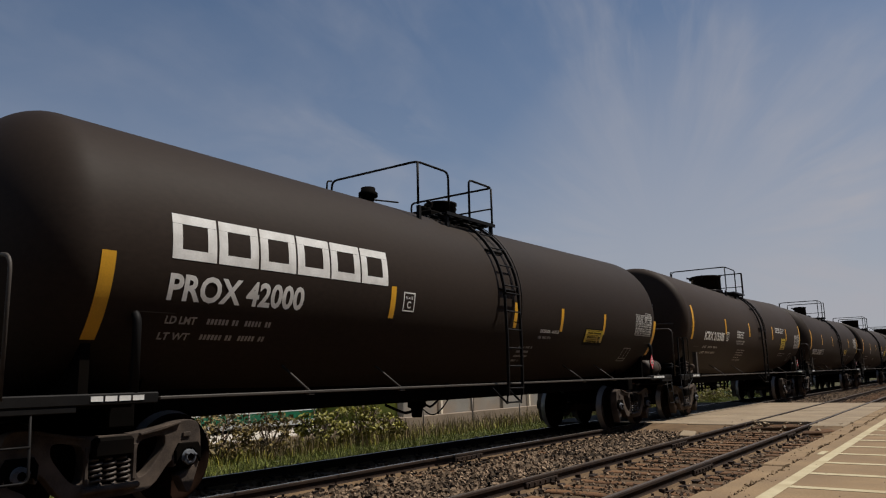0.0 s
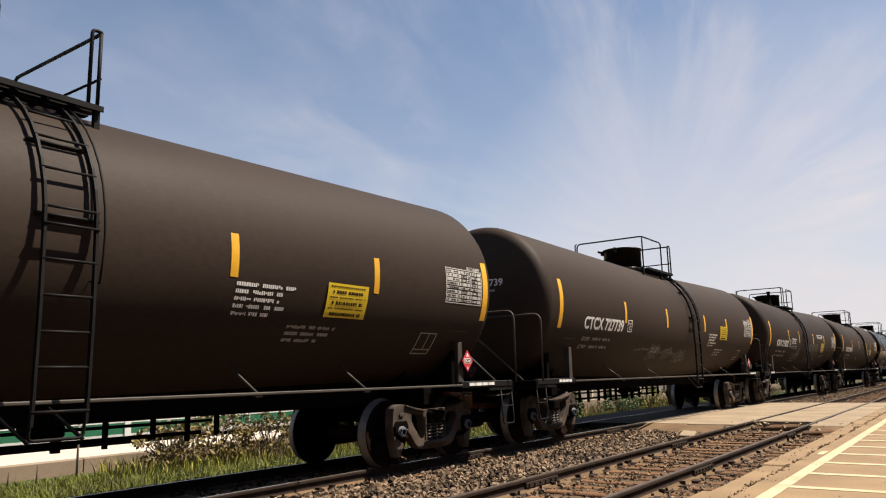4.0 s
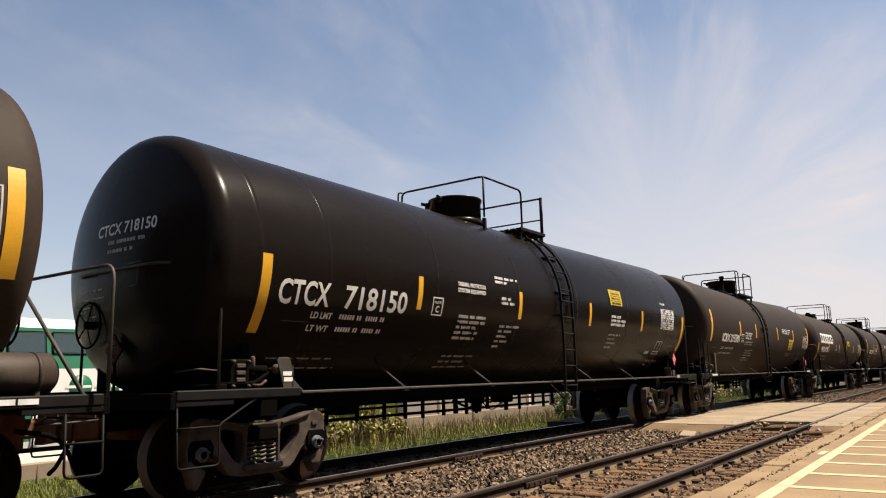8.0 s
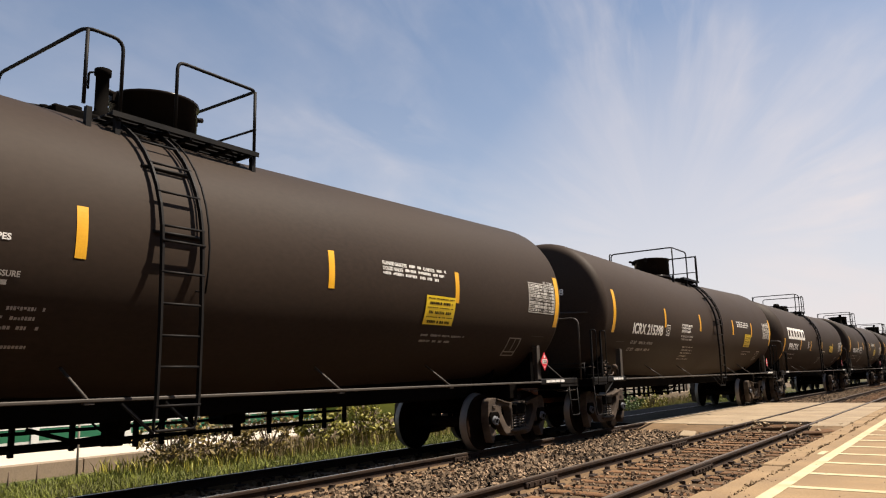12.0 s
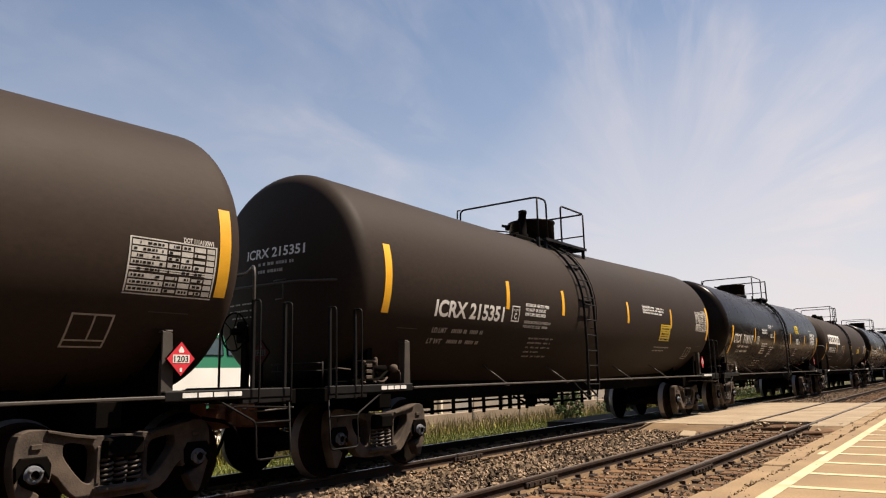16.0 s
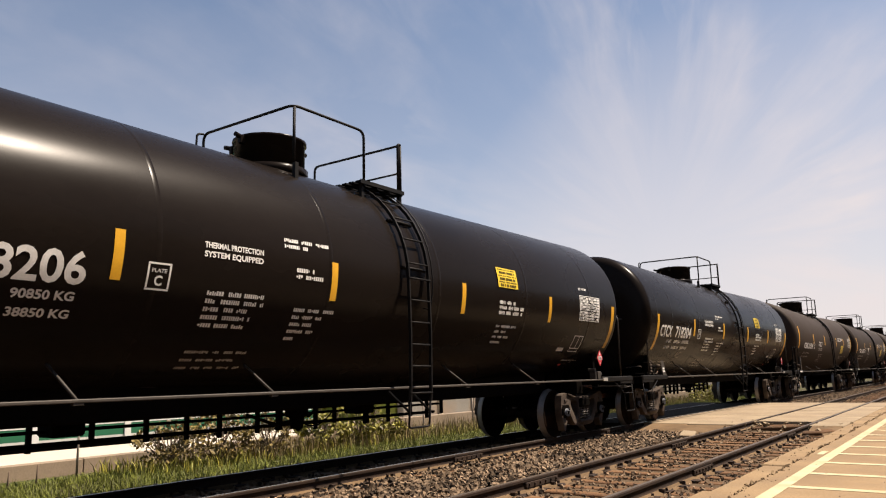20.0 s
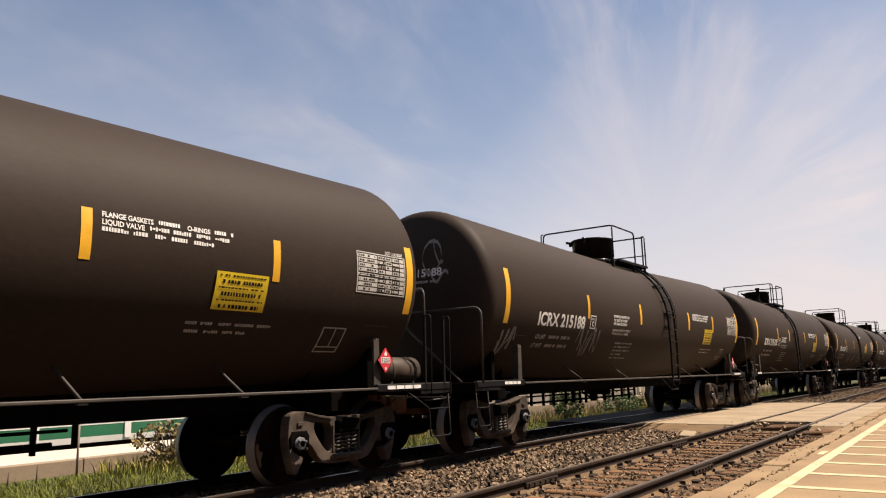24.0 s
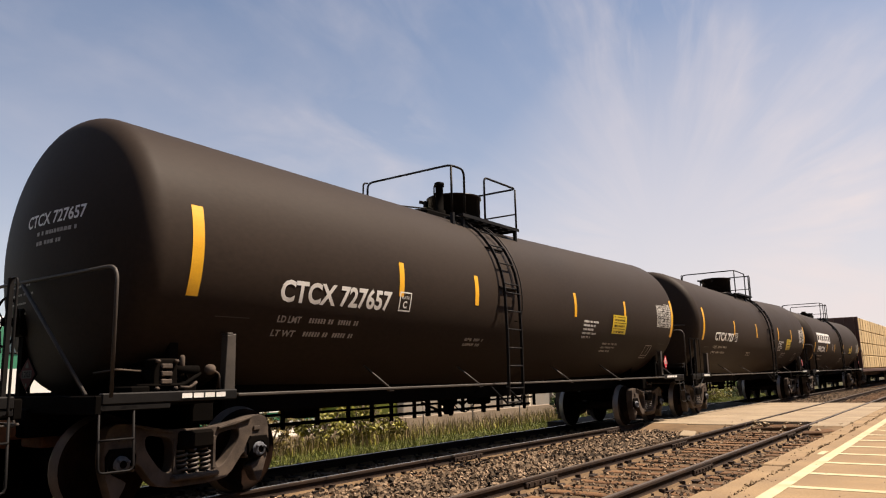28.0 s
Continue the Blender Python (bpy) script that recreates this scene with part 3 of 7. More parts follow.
# ---------------------------------------------------------------- beyond the far track
def blades(name, n, x0, x1, y0, y1, lo, hi, mat, seed, lean=0.35, width=0.012, clump=0.0):
    g = np.random.default_rng(seed)
    x, y = g.uniform(x0, x1, n), y0 + (y1 - y0) * g.random(n) ** 1.3
    if clump:
        m = np.array([noise.noise((a * 1.7, b * 1.7, seed)) for a, b in zip(x, y)])
        x, y = x[m > -clump], y[m > -clump]
        n = len(x)
    gz = np.interp(x, [-16.4, -13, -10.6, -9.9], [-0.60, -0.50, -0.39, -0.3])
    h, a = g.uniform(lo, hi, n), g.uniform(0, 6.28, n)
    w = width * g.uniform(0.6, 1.4, n)
    lx, ly = g.normal(0, lean, n) * h, g.normal(0, lean, n) * h
    dx, dy = np.cos(a) * w, np.sin(a) * w
    p = np.empty((n, 5, 3))
    p[:, 0] = np.stack([x - dx, y - dy, gz], -1)
    p[:, 1] = np.stack([x + dx, y + dy, gz], -1)
    p[:, 2] = np.stack([x + dx * .7 + lx * .35, y + dy * .7 + ly * .35, gz + h * .6], -1)
    p[:, 3] = np.stack([x - dx * .7 + lx * .35, y - dy * .7 + ly * .35, gz + h * .6], -1)
    p[:, 4] = np.stack([x + lx, y + ly, gz + h], -1)
    base = 5 * np.arange(n)[:, None]
    faces = (base + np.array([[0, 1, 2, 3]])).tolist() + (base + np.array([[3, 2, 4]])).tolist()
    return raw_mesh(name, p.reshape(-1, 3).tolist(), faces, mat)


def build_verge():
    def grass(label, me):
        thing("grass", label, "grass", kind="stuff", data=me)
    grass("short green grass along the far track", blades("grass", 85000, -15.4, -10.45, 3, 60, 0.04, 0.15, GRASS, 1, 0.45, 0.007))
    grass("taller green tufts on the verge", blades("grass", 9000, -14.6, -10.9, 3, 60, 0.10, 0.28, GRASS, 2, 0.35, 0.007, 0.0))
    grass("dry straw-coloured stalks before the concrete wall", blades("grass", 8000, -15.9, -13.4, 12, 70, 0.2, 0.62, DRY, 3, 0.18, 0.009, 0.0))
    grass("yellow-green weeds beside the wall", blades("grass", 5000, -15.8, -13.2, 9, 60, 0.15, 0.42, LEAF, 5, 0.3, 0.014, 0.0))


def leaf_cloud(n, centre, size, mat, seed, leaf=0.05, hollow=0.35):
    """A crown of single leaves, thicker towards its outside, with gaps."""
    g = np.random.default_rng(seed)
    d = g.normal(size=(n * 3, 3))
    d /= np.linalg.norm(d, axis=1)[:, None]
    r = hollow + (1 - hollow) * g.random(n * 3) ** 0.6
    p = d * r[:, None]
    k = np.array([noise.noise(tuple(q * 2.3 + seed)) for q in p])
    p = p[k > 0.06][:n] * np.array(size) + np.array(centre)
    n = len(p)
    u = g.normal(size=(n, 3))
    u /= np.linalg.norm(u, axis=1)[:, None]
    v = np.cross(u, g.normal(size=(n, 3)))
    v /= np.linalg.norm(v, axis=1)[:, None]
    w = np.cross(u, v)
    s = leaf * g.uniform(0.6, 1.4, n)[:, None]
    q = np.empty((n, 6, 3))
    q[:, 0], q[:, 3] = p - u * s, p + u * s
    q[:, 1], q[:, 2] = p - u * s * .35 + v * s * .5 + w * s * .12, p + u * s * .4 + v * s * .42 + w * s * .12
    q[:, 4], q[:, 5] = p + u * s * .4 - v * s * .42 + w * s * .12, p - u * s * .35 - v * s * .5 + w * s * .12
    base = 6 * np.arange(n)[:, None]
    faces = (base + np.array([[0, 1, 2, 3]])).tolist() + (base + np.array([[0, 3, 4, 5]])).tolist()
    return raw_mesh("crown", q.reshape(-1, 3).tolist(), faces, mat)


def shrub(x, y, h, w, mat, label, seed, n=1500, leaf=0.05):
    g = random.Random(seed)
    root = thing("shrub", label, "shrub", "shrubs along the verge", m=pose(x, y, -0.52))
    for k in range(14):
        bm = bmesh.new()
        a, r = g.uniform(0, 6.28), w * g.uniform(0.2, 0.85)
        top = Vector((math.cos(a) * r * 0.8, math.sin(a) * r, h * g.uniform(0.55, 0.95)))
        mid = top * 0.5 + Vector((g.uniform(-.06, .06), g.uniform(-.06, .06), 0.05))
        tube(bm, rounded([(g.uniform(-.05, .05), g.uniform(-.05, .05), 0), mid, top], 0.2, 2), 0.012, 5)
        for b in range(2):
            t = g.uniform(0.4, 0.8)
            q = mid.lerp(top, t)
            tube(bm, [q, q + Vector((g.uniform(-.2, .2), g.uniform(-.3, .3), g.uniform(0.05, .25)))], 0.006, 4)
        part("stem", bm, BARK, root)
    part("crown", leaf_cloud(n, (0, 0, h * 0.55), (w * 0.8, w, h * 0.52), mat, seed, leaf), None, root)["kind"] = "stuff"
    return root


def build_far_side():
    wall = thing("retaining_wall", "low stained concrete edge wall with a pale paved top", "wall", kind="structure", m=pose(0, 0, 0))
    g = random.Random(5)
    y = -20.0
    while y < 90:
        ln = g.uniform(3.5, 4.5)
        bm = bmesh.new()
        box(bm, -16.4, -16.12, y + 0.006, y + ln - 0.006, -0.8, (-0.25 if y < 15 else -0.02) + g.uniform(-0.012, 0.012), bevel=0.015)
        part("wall_block", bm, WALLC, wall)
        y += ln
    paved = thing("far_platform", "pale sunlit paving sloping to the coach track", "paving", kind="structure")
    bm = bmesh.new()
    prism_x = [(-16.4, -0.262), (-19.4, -0.30), (-25.4, -0.83), (-25.4, -1.3), (-16.4, -0.8)]
    a = [bm.verts.new((x, -20, z)) for x, z in prism_x]
    b = [bm.verts.new((x, 60, z)) for x, z in prism_x]
    bm.faces.new(a), bm.faces.new(b[::-1])
    for i in range(5):
        bm.faces.new((a[i], b[i], b[(i + 1) % 5], a[(i + 1) % 5]))
    part("paving", bm, PALE, paved)
    # thin fence posts before the wall
    bm = bmesh.new()
    tube(bm, [(0, 0, -0.1), (0, 0, 1.12)], 0.024, 8)
    lathe(bm, [(1.12, 0.03), (1.14, 0.03), (1.16, 0.01)], 8, "Z")
    post = mesh_from("fence_post", bm, POST)
    for k, (y, tilt) in enumerate(((5.6, 3), (8.3, 1), (12.7, -1), (17.0, 0), (20.0, 1), (23.0, -1), (26.4, 2), (30.0, 0), (34.0, 1))):
        thing("fence_post", "thin grey-brown metal fence post in the grass", "fence post", "posts along the wall", m=pose(-15.1, y, -0.54, tilt * 0.6, tilt, 0), data=post)
    for y, h in ((7.1, 0.42), (6.6, 0.35)):
        bm = bmesh.new()
        tube(bm, [(0, 0, -0.05), (0.01, 0.015, h)], 0.016, 6)
        thing("stake", "short weathered wooden stake in the grass", "stake", "stakes", m=pose(-14.3, y, -0.52, 2, 4, 0), data=mesh_from("stake", bm, BARK))
    # grey wall and grass bank further along
    grey = thing("block_wall", "weathered grey block wall with posts and rust stains", "wall", kind="structure", m=pose(0, 0, 0))
    y = 27.5
    k = 0
    while y < 80:
        bm = bmesh.new()
        box(bm, -22.3, -22.0, y + 0.02, y + 2.96, -0.9, 0.52 + 0.02 * math.sin(k), bevel=0.02)
        part("panel", bm, GREYWALL, grey)
        bm = bmesh.new()
        box(bm, -22.0, -21.85, y - 0.09, y + 0.09, -0.9, 0.60, bevel=0.015)
        part("pier", bm, PALE if k % 3 == 1 else GREYWALL, grey)
        y += 3.0
        k += 1
    bm = bmesh.new()
    vs = [(-22.4, 27.5, 0.3), (-30, 27.5, 0.95), (-60, 27.5, 1.3), (-60, 90, 1.3), (-30, 90, 0.95), (-22.4, 90, 0.3)]
    lo = [bm.verts.new((x, y, -1.3)) for x, y, z in vs]
    hi = [bm.verts.new(v) for v in vs]
    bm.faces.new(hi), bm.faces.new(lo[::-1])
    for i in range(6):
        bm.faces.new((lo[i], lo[(i + 1) % 6], hi[(i + 1) % 6], hi[i]))
    thing("grass_bank", "bright green grass bank behind the block wall", "bank", kind="structure", data=mesh_from("grass_bank", bm, GRASS))
    shrub(-14.4, 9.9, 1.0, 0.8, LEAFB, "sparse shrub with bronze and yellow leaves", 1, 800, 0.05)
    shrub(-14.4, 11.2, 1.2, 1.0, LEAFB, "sparse shrub with bronze and yellow leaves", 2, 1100, 0.05)
    shrub(-14.2, 12.6, 1.05, 0.8, LEAFB, "sparse shrub with bronze and yellow leaves", 11, 800, 0.05)
    shrub(-14.3, 14.5, 1.2, 0.85, LEAF, "bright yellow-green shrub before the wall", 3, 1300, 0.055)
    shrub(-14.2, 15.8, 1.25, 0.8, LEAF, "bright yellow-green shrub before the wall", 4, 1250, 0.055)
    shrub(-14.0, 16.9, 0.8, 0.6, LEAF, "bright yellow-green shrub before the wall", 12, 650, 0.05)
    shrub(-12.6, 25.6, 1.3, 0.75, LEAFG, "upright green shrub at the end of the wall", 5, 1500, 0.05)
    shrub(-12.7, 31.0, 1.0, 1.2, LEAFG, "low green bush beside the far track", 6, 1500, 0.05)
    shrub(-12.6, 34.6, 1.1, 1.0, LEAF, "low yellow-green bush beside the far track", 7, 1200, 0.05)
    shrub(-12.6, 44.0, 1.2, 1.6, LEAF, "low yellow-green bush beside the far track", 8, 1500, 0.06)
    shrub(-12.6, 51.0, 1.2, 1.6, LEAFG, "low green bush beside the far track", 9, 1500, 0.06)
    shrub(-12.8, 4.4, 0.6, 0.5, LEAFG, "small green bush in the grass", 10, 500, 0.04)


def build_coach():
    """A parked double-deck commuter coach on the far platform's track."""
    root = thing("commuter_coach", "parked white and green double-deck railway coach", "railway coach", m=pose(-27.0, 14.0, -1.12))
    L = 12.9

    def panel(name, z0, z1, x0, x1, mat, label=""):
        bm = bmesh.new()
        pts = [(x0[0], z0), (x1[0], z1), (x1[1], z1), (x0[1], z0)]
        a = [bm.verts.new((x, -L, z)) for x, z in pts]
        b = [bm.verts.new((x, L, z)) for x, z in pts]
        bm.faces.new(a), bm.faces.new(b[::-1])
        for i in range(4):
            bm.faces.new((a[i], b[i], b[(i + 1) % 4], a[(i + 1) % 4]))
        return part(name, bm, mat, root, label)
    panel("skirt", 0.35, 0.57, (-0.02, -2.98), (0, -3), COACHW)
    panel("lower_band", 0.57, 1.75, (0, -3), (0, -3), COACHG, "green lower band")
    panel("middle_band", 1.75, 3.06, (0, -3), (0, -3), COACHW)
    panel("upper_band", 3.06, 4.52, (0, -3), (-0.28, -2.72), COACHG, "green upper window band")
    panel("roof", 4.52, 4.90, (-0.28, -2.72), (-0.75, -2.25), COACHW, "white roof")
    # a black block added in place of the shade under the coach
    bm = bmesh.new()
    box(bm, -2.8, -0.12, -L, L, 0.02, 0.5)
    part("underfloor_gear", bm, IRON, root, "black block standing for the shade under the coach")
    y = -12.0
    while y < 12:
        bm = bmesh.new()
        box(bm, -0.03, 0.012, -0.68, 0.68, -0.42, 0.42, bevel=0.05)
        fr = part("window", bm, IRON, root, m=pose(-0.16, y, 3.98, 0, -10.7, 0))
        bm = bmesh.new()
        box(bm, 0.0, 0.02, -0.64, 0.64, -0.38, 0.38, bevel=0.04)
        part("pane", bm, PANE, fr, "dark tinted glass")
        y += 1.55
    for z in (1.02, 1.52):
        bm = bmesh.new()
        box(bm, 0.0, 0.014, -L, L, z - 0.03, z + 0.03)
        part("pin_stripe", bm, COACHW, root, "thin white stripe")
    for y in (-8.2, -0.75, 2.75, 7.6):
        bm = bmesh.new()
        box(bm, 0.004, 0.05, -0.14, 0.14, 0.42, 1.72, bevel=0.015)
        part("door_post", bm, COACHW, root, "white post beside the doorway", pose(0, y, 0))
    # round emblem: two green discs crossed by white bars
    for y in (-0.55, 0.55):
        bm = bmesh.new()
        lathe(bm, [(0.0, 0.0), (0.0, 0.44), (0.012, 0.44), (0.012, 0.0)], 32, "X")
        disc = part("emblem_disc", bm, COACHG, root, m=pose(0.004, 1.35 + y, 2.40))
        bm = bmesh.new()
        box(bm, 0.012, 0.018, -0.56, 0.4, -0.05, 0.05)
        box(bm, 0.012, 0.018, -0.06, 0.06, -0.42, 0.42)
        part("emblem_bar", bm, COACHW, disc)
    for y in (-0.2, 0.32, 3.5):
        bm = bmesh.new()
        box(bm, 0.0, 0.014, -0.2, 0.2, -0.07, 0.07)
        part("lettering", bm, COACHW, root, m=pose(0.003, y, 1.27))
    for y in (-9, 9):
        bm = bmesh.new()
        for w in (-1.2, 1.2):
            lathe(bm, [(-0.1, 0.0), (-0.1, 0.42), (0.05, 0.42), (0.05, 0.0)], 20, "X", (-0.7, w, 0.42))
        box(bm, -0.6, -0.4, -1.7, 1.7, 0.35, 0.6, bevel=0.03)
        part("bogie", bm, IRON, root, m=pose(0, y, 0))


build_ground()
build_sky_blocker()


# ---------------------------------------------------------------- the train
def head_profile(spec):
    """Half profile of the tank from its middle to one end: (along, radius)."""
    R, yc = spec["R"], spec["yc"]
    out = [(0, R), (yc * 0.5, R), (yc, R)]
    if "knuckle" in spec:                # dished head with a rounded knuckle
        r, turn = spec["knuckle"], radians(spec["turn"])
        for k in range(1, 9):
            a = turn * k / 8
            out.append((yc + r * math.sin(a), R - r * (1 - math.cos(a))))
        y1, r1 = out[-1]
        left = math.pi / 2 - turn
        ball = r1 / math.sin(left)
        for k in range(1, 9):
            a = left * (1 - k / 8)
            out.append((y1 + ball * (math.cos(a) - math.cos(left)), max(ball * math.sin(a), 0.0008)))
        return out
    for k in range(1, 21):
        a = math.pi / 2 * k / 20
        f = math.cos(a) ** (2 / spec["n"])
        out.append((yc + spec["depth"] * math.sin(a) ** (2 / spec["m"]), R * f if k < 20 else 0.0008))
    return out


# each tank is made of two halves that slope down to its middle by "bend"
FLAT = dict(R=1.62, za=2.674, bend=0.018, yc=7.80, knuckle=0.27, turn=73, off=-0.22)
GLOSSY = dict(R=1.62, za=2.739, bend=0.011, yc=7.86, knuckle=0.27, turn=73, off=-0.28)
ROUND = dict(R=1.59, za=2.656, bend=0.010, yc=7.42, depth=0.86, n=2.2, m=2.0)
PLUMP = dict(R=1.61, za=2.654, bend=0.017, yc=7.52, depth=0.74, n=2.2, m=2.0)
MID = -0.05                      # the middle of the frame, its decks and rails
OFF = -0.3                       # the car's middle, from the origin that its marks are laid out by


def lift(spec, y):
    """How much higher the tank's axis lies at y than at the tank's middle."""
    return spec["bend"] * (math.hypot(y, 0.2) - 0.2)


def ring_mesh(spec, mat):
    def build(bm):
        lathe(bm, [(-0.05, spec["R"] - 0.004), (-0.03, spec["R"] + 0.001), (0.0, spec["R"] + 0.0032), (0.03, spec["R"] + 0.001), (0.05, spec["R"] - 0.004)], 72, "Y")
    return shared("weld_ring", build, mat)


def tank_mesh(spec, key, mat):
    def build(bm):
        h = head_profile(spec)
        prof = [(-s, r) for s, r in h[::-1]] + h[1:]
        prof = prof[:len(h) - 1] + [(-1.0, h[0][1]), (-0.4, h[0][1]), (-0.15, h[0][1]), (0.0, h[0][1]), (0.15, h[0][1]), (0.4, h[0][1]), (1.0, h[0][1])] + prof[len(h):]
        lathe(bm, prof, 72, "Y")
        for v in bm.verts:
            v.co.z += lift(spec, v.co.y)
    return shared(("tank", key), build, mat)


class Skin:
    """Lays flat shapes given in (y, z) on a tank's near side."""

    def __init__(self, spec):
        self.R, self.za, self.spec, self.off = spec["R"], spec["za"], spec, spec.get("off", OFF)

    def put(self, y, zc, dz, up=0.004):
        rise = lift(self.spec, y - self.off)
        t = math.asin(max(-1, min(1, (zc - self.za - rise) / self.R))) + dz / self.R
        r = self.R + up
        return Vector((math.cos(t) * r, y, math.sin(t) * r + rise))

    def patch(self, bm, y0, y1, z0, z1, up=0.004, slant=0.0):
        zc, h = (z0 + z1) / 2, (z1 - z0)
        k = max(1, math.ceil(h / 0.06))
        rows = []
        for i in range(k + 1):
            d = -h / 2 + h * i / k
            rows.append([bm.verts.new(self.put(y + slant * (d + h / 2), zc, d, up)) for y in (y0, y1)])
        for a, b in zip(rows, rows[1:]):
            bm.faces.new((a[0], a[1], b[1], b[0]))
        return bm

    def stroke(self, bm, pts, w, up=0.005):
        """A hand-drawn line through (y, z) points."""
        fine = [pts[0]]
        for a, b in zip(pts, pts[1:]):
            k = max(1, math.ceil(math.hypot(b[0] - a[0], b[1] - a[1]) / 0.04))
            fine += [(a[0] + (b[0] - a[0]) * q / k, a[1] + (b[1] - a[1]) * q / k) for q in range(1, k + 1)]
        pts, prev = fine, None
        for i, (y, z) in enumerate(pts):
            a, b = pts[max(i - 1, 0)], pts[min(i + 1, len(pts) - 1)]
            d = Vector((b[0] - a[0], b[1] - a[1])).normalized()
            n = Vector((-d.y, d.x)) * w / 2
            q = [bm.verts.new(self.put(y + s * n.x, z, s * n.y, up)) for s in (-1, 1)]
            if prev:
                bm.faces.new((prev[0], q[0], q[1], prev[1]))
            prev = q
        return bm


GLYPHS = {}


def text_outline(text, bold=0.0):
    """Vertices and faces of a line of text one unit high in the built-in font, and its width."""
    if (text, bold) not in GLYPHS:
        cu = bpy.data.curves.new("text", "FONT")
        cu.body, cu.size, cu.offset, cu.resolution_u = text, 1.0, bold, 3
        ob = bpy.data.objects.new("text", cu)
        scene.collection.objects.link(ob)
        bpy.context.view_layer.update()
        me = bpy.data.meshes.new_from_object(ob.evaluated_get(bpy.context.evaluated_depsgraph_get()))
        v = [tuple(p.co[:2]) for p in me.vertices]
        f = [tuple(p.vertices) for p in me.polygons]
        bpy.data.objects.remove(ob)
        bpy.data.curves.remove(cu)
        bpy.data.meshes.remove(me)
        lo, hi = min(p[0] for p in v), max(p[0] for p in v)
        cap = 0.70
        GLYPHS[(text, bold)] = ([((x - lo) / (hi - lo), y / cap) for x, y in v], f, hi - lo)
    return GLYPHS[(text, bold)]


def write(bm, skin, text, y0, y1, zc, height, bold=0.02, up=0.005, lean=0.0):
    """Lettering stretched from y0 to y1, its capitals height tall round zc."""
    v, f, _ = text_outline(text, bold)
    t = bmesh.new()
    vs = [t.verts.new((y0 + x * (y1 - y0) + lean * (y - .5) * height, (y - 0.5) * height, 0)) for x, y in v]
    for q in f:
        try:
            t.faces.new([vs[i] for i in q])
        except ValueError:
            pass
    if height > 0.15:
        for d in np.arange(-height / 2, height / 2, 0.06):
            bmesh.ops.bisect_plane(t, geom=t.verts[:] + t.edges[:] + t.faces[:], plane_co=(0, d, 0), plane_no=(0, 1, 0))
    made = {w: bm.verts.new(skin.put(w.co.x, zc, w.co.y, up)) for w in t.verts}
    for q in t.faces:
        bm.faces.new([made[w] for w in q.verts])
    t.free()
    return bm


def write_flat(bm, text, x0, x1, zc, height, place, bold=0.02):
    v, f, _ = text_outline(text, bold)
    vs = [bm.verts.new(place(x0 + x * (x1 - x0), zc + (y - 0.5) * height)) for x, y in v]
    for q in f:
        try:
            bm.faces.new([vs[i] for i in q])
        except ValueError:
            pass


def bars(bm, skin, y0, y1, z1, lines, pitch, height, seed, slant=0.0):
    """Lines of writing too small to read, as plain bars with word gaps."""
    g = random.Random(seed)
    for k, share in enumerate(lines):
        z = z1 - k * pitch
        y, end = y0 - slant * k * pitch, y0 + (y1 - y0) * share - slant * k * pitch
        while y < end - 0.02:
            w = min(g.uniform(0.10, 0.32), end - y)
            q = y
            while q < y + w - 0.012:
                e = min(g.uniform(0.018, 0.030), y + w - q)
                lo, hi = (0.0, 0.0) if g.random() < 0.75 else (g.choice((0.0, 0.3)), g.choice((0.0, 0.25)))
                skin.patch(bm, q, q + e, z - height * (1 - lo), z - height * hi)
                q += e + 0.008
            y += w + g.uniform(0.04, 0.07)
    return bm


# ---- running gear
def softened(pts, turns=2):
    """A closed outline with its corners cut round."""
    for _ in range(turns):
        n = len(pts)
        pts = [tuple(p[i] * (1 - t) + q[i] * t for i in (0, 1)) for p, q in zip(pts, pts[1:] + pts[:1]) for t in (0.2, 0.8)]
    return pts


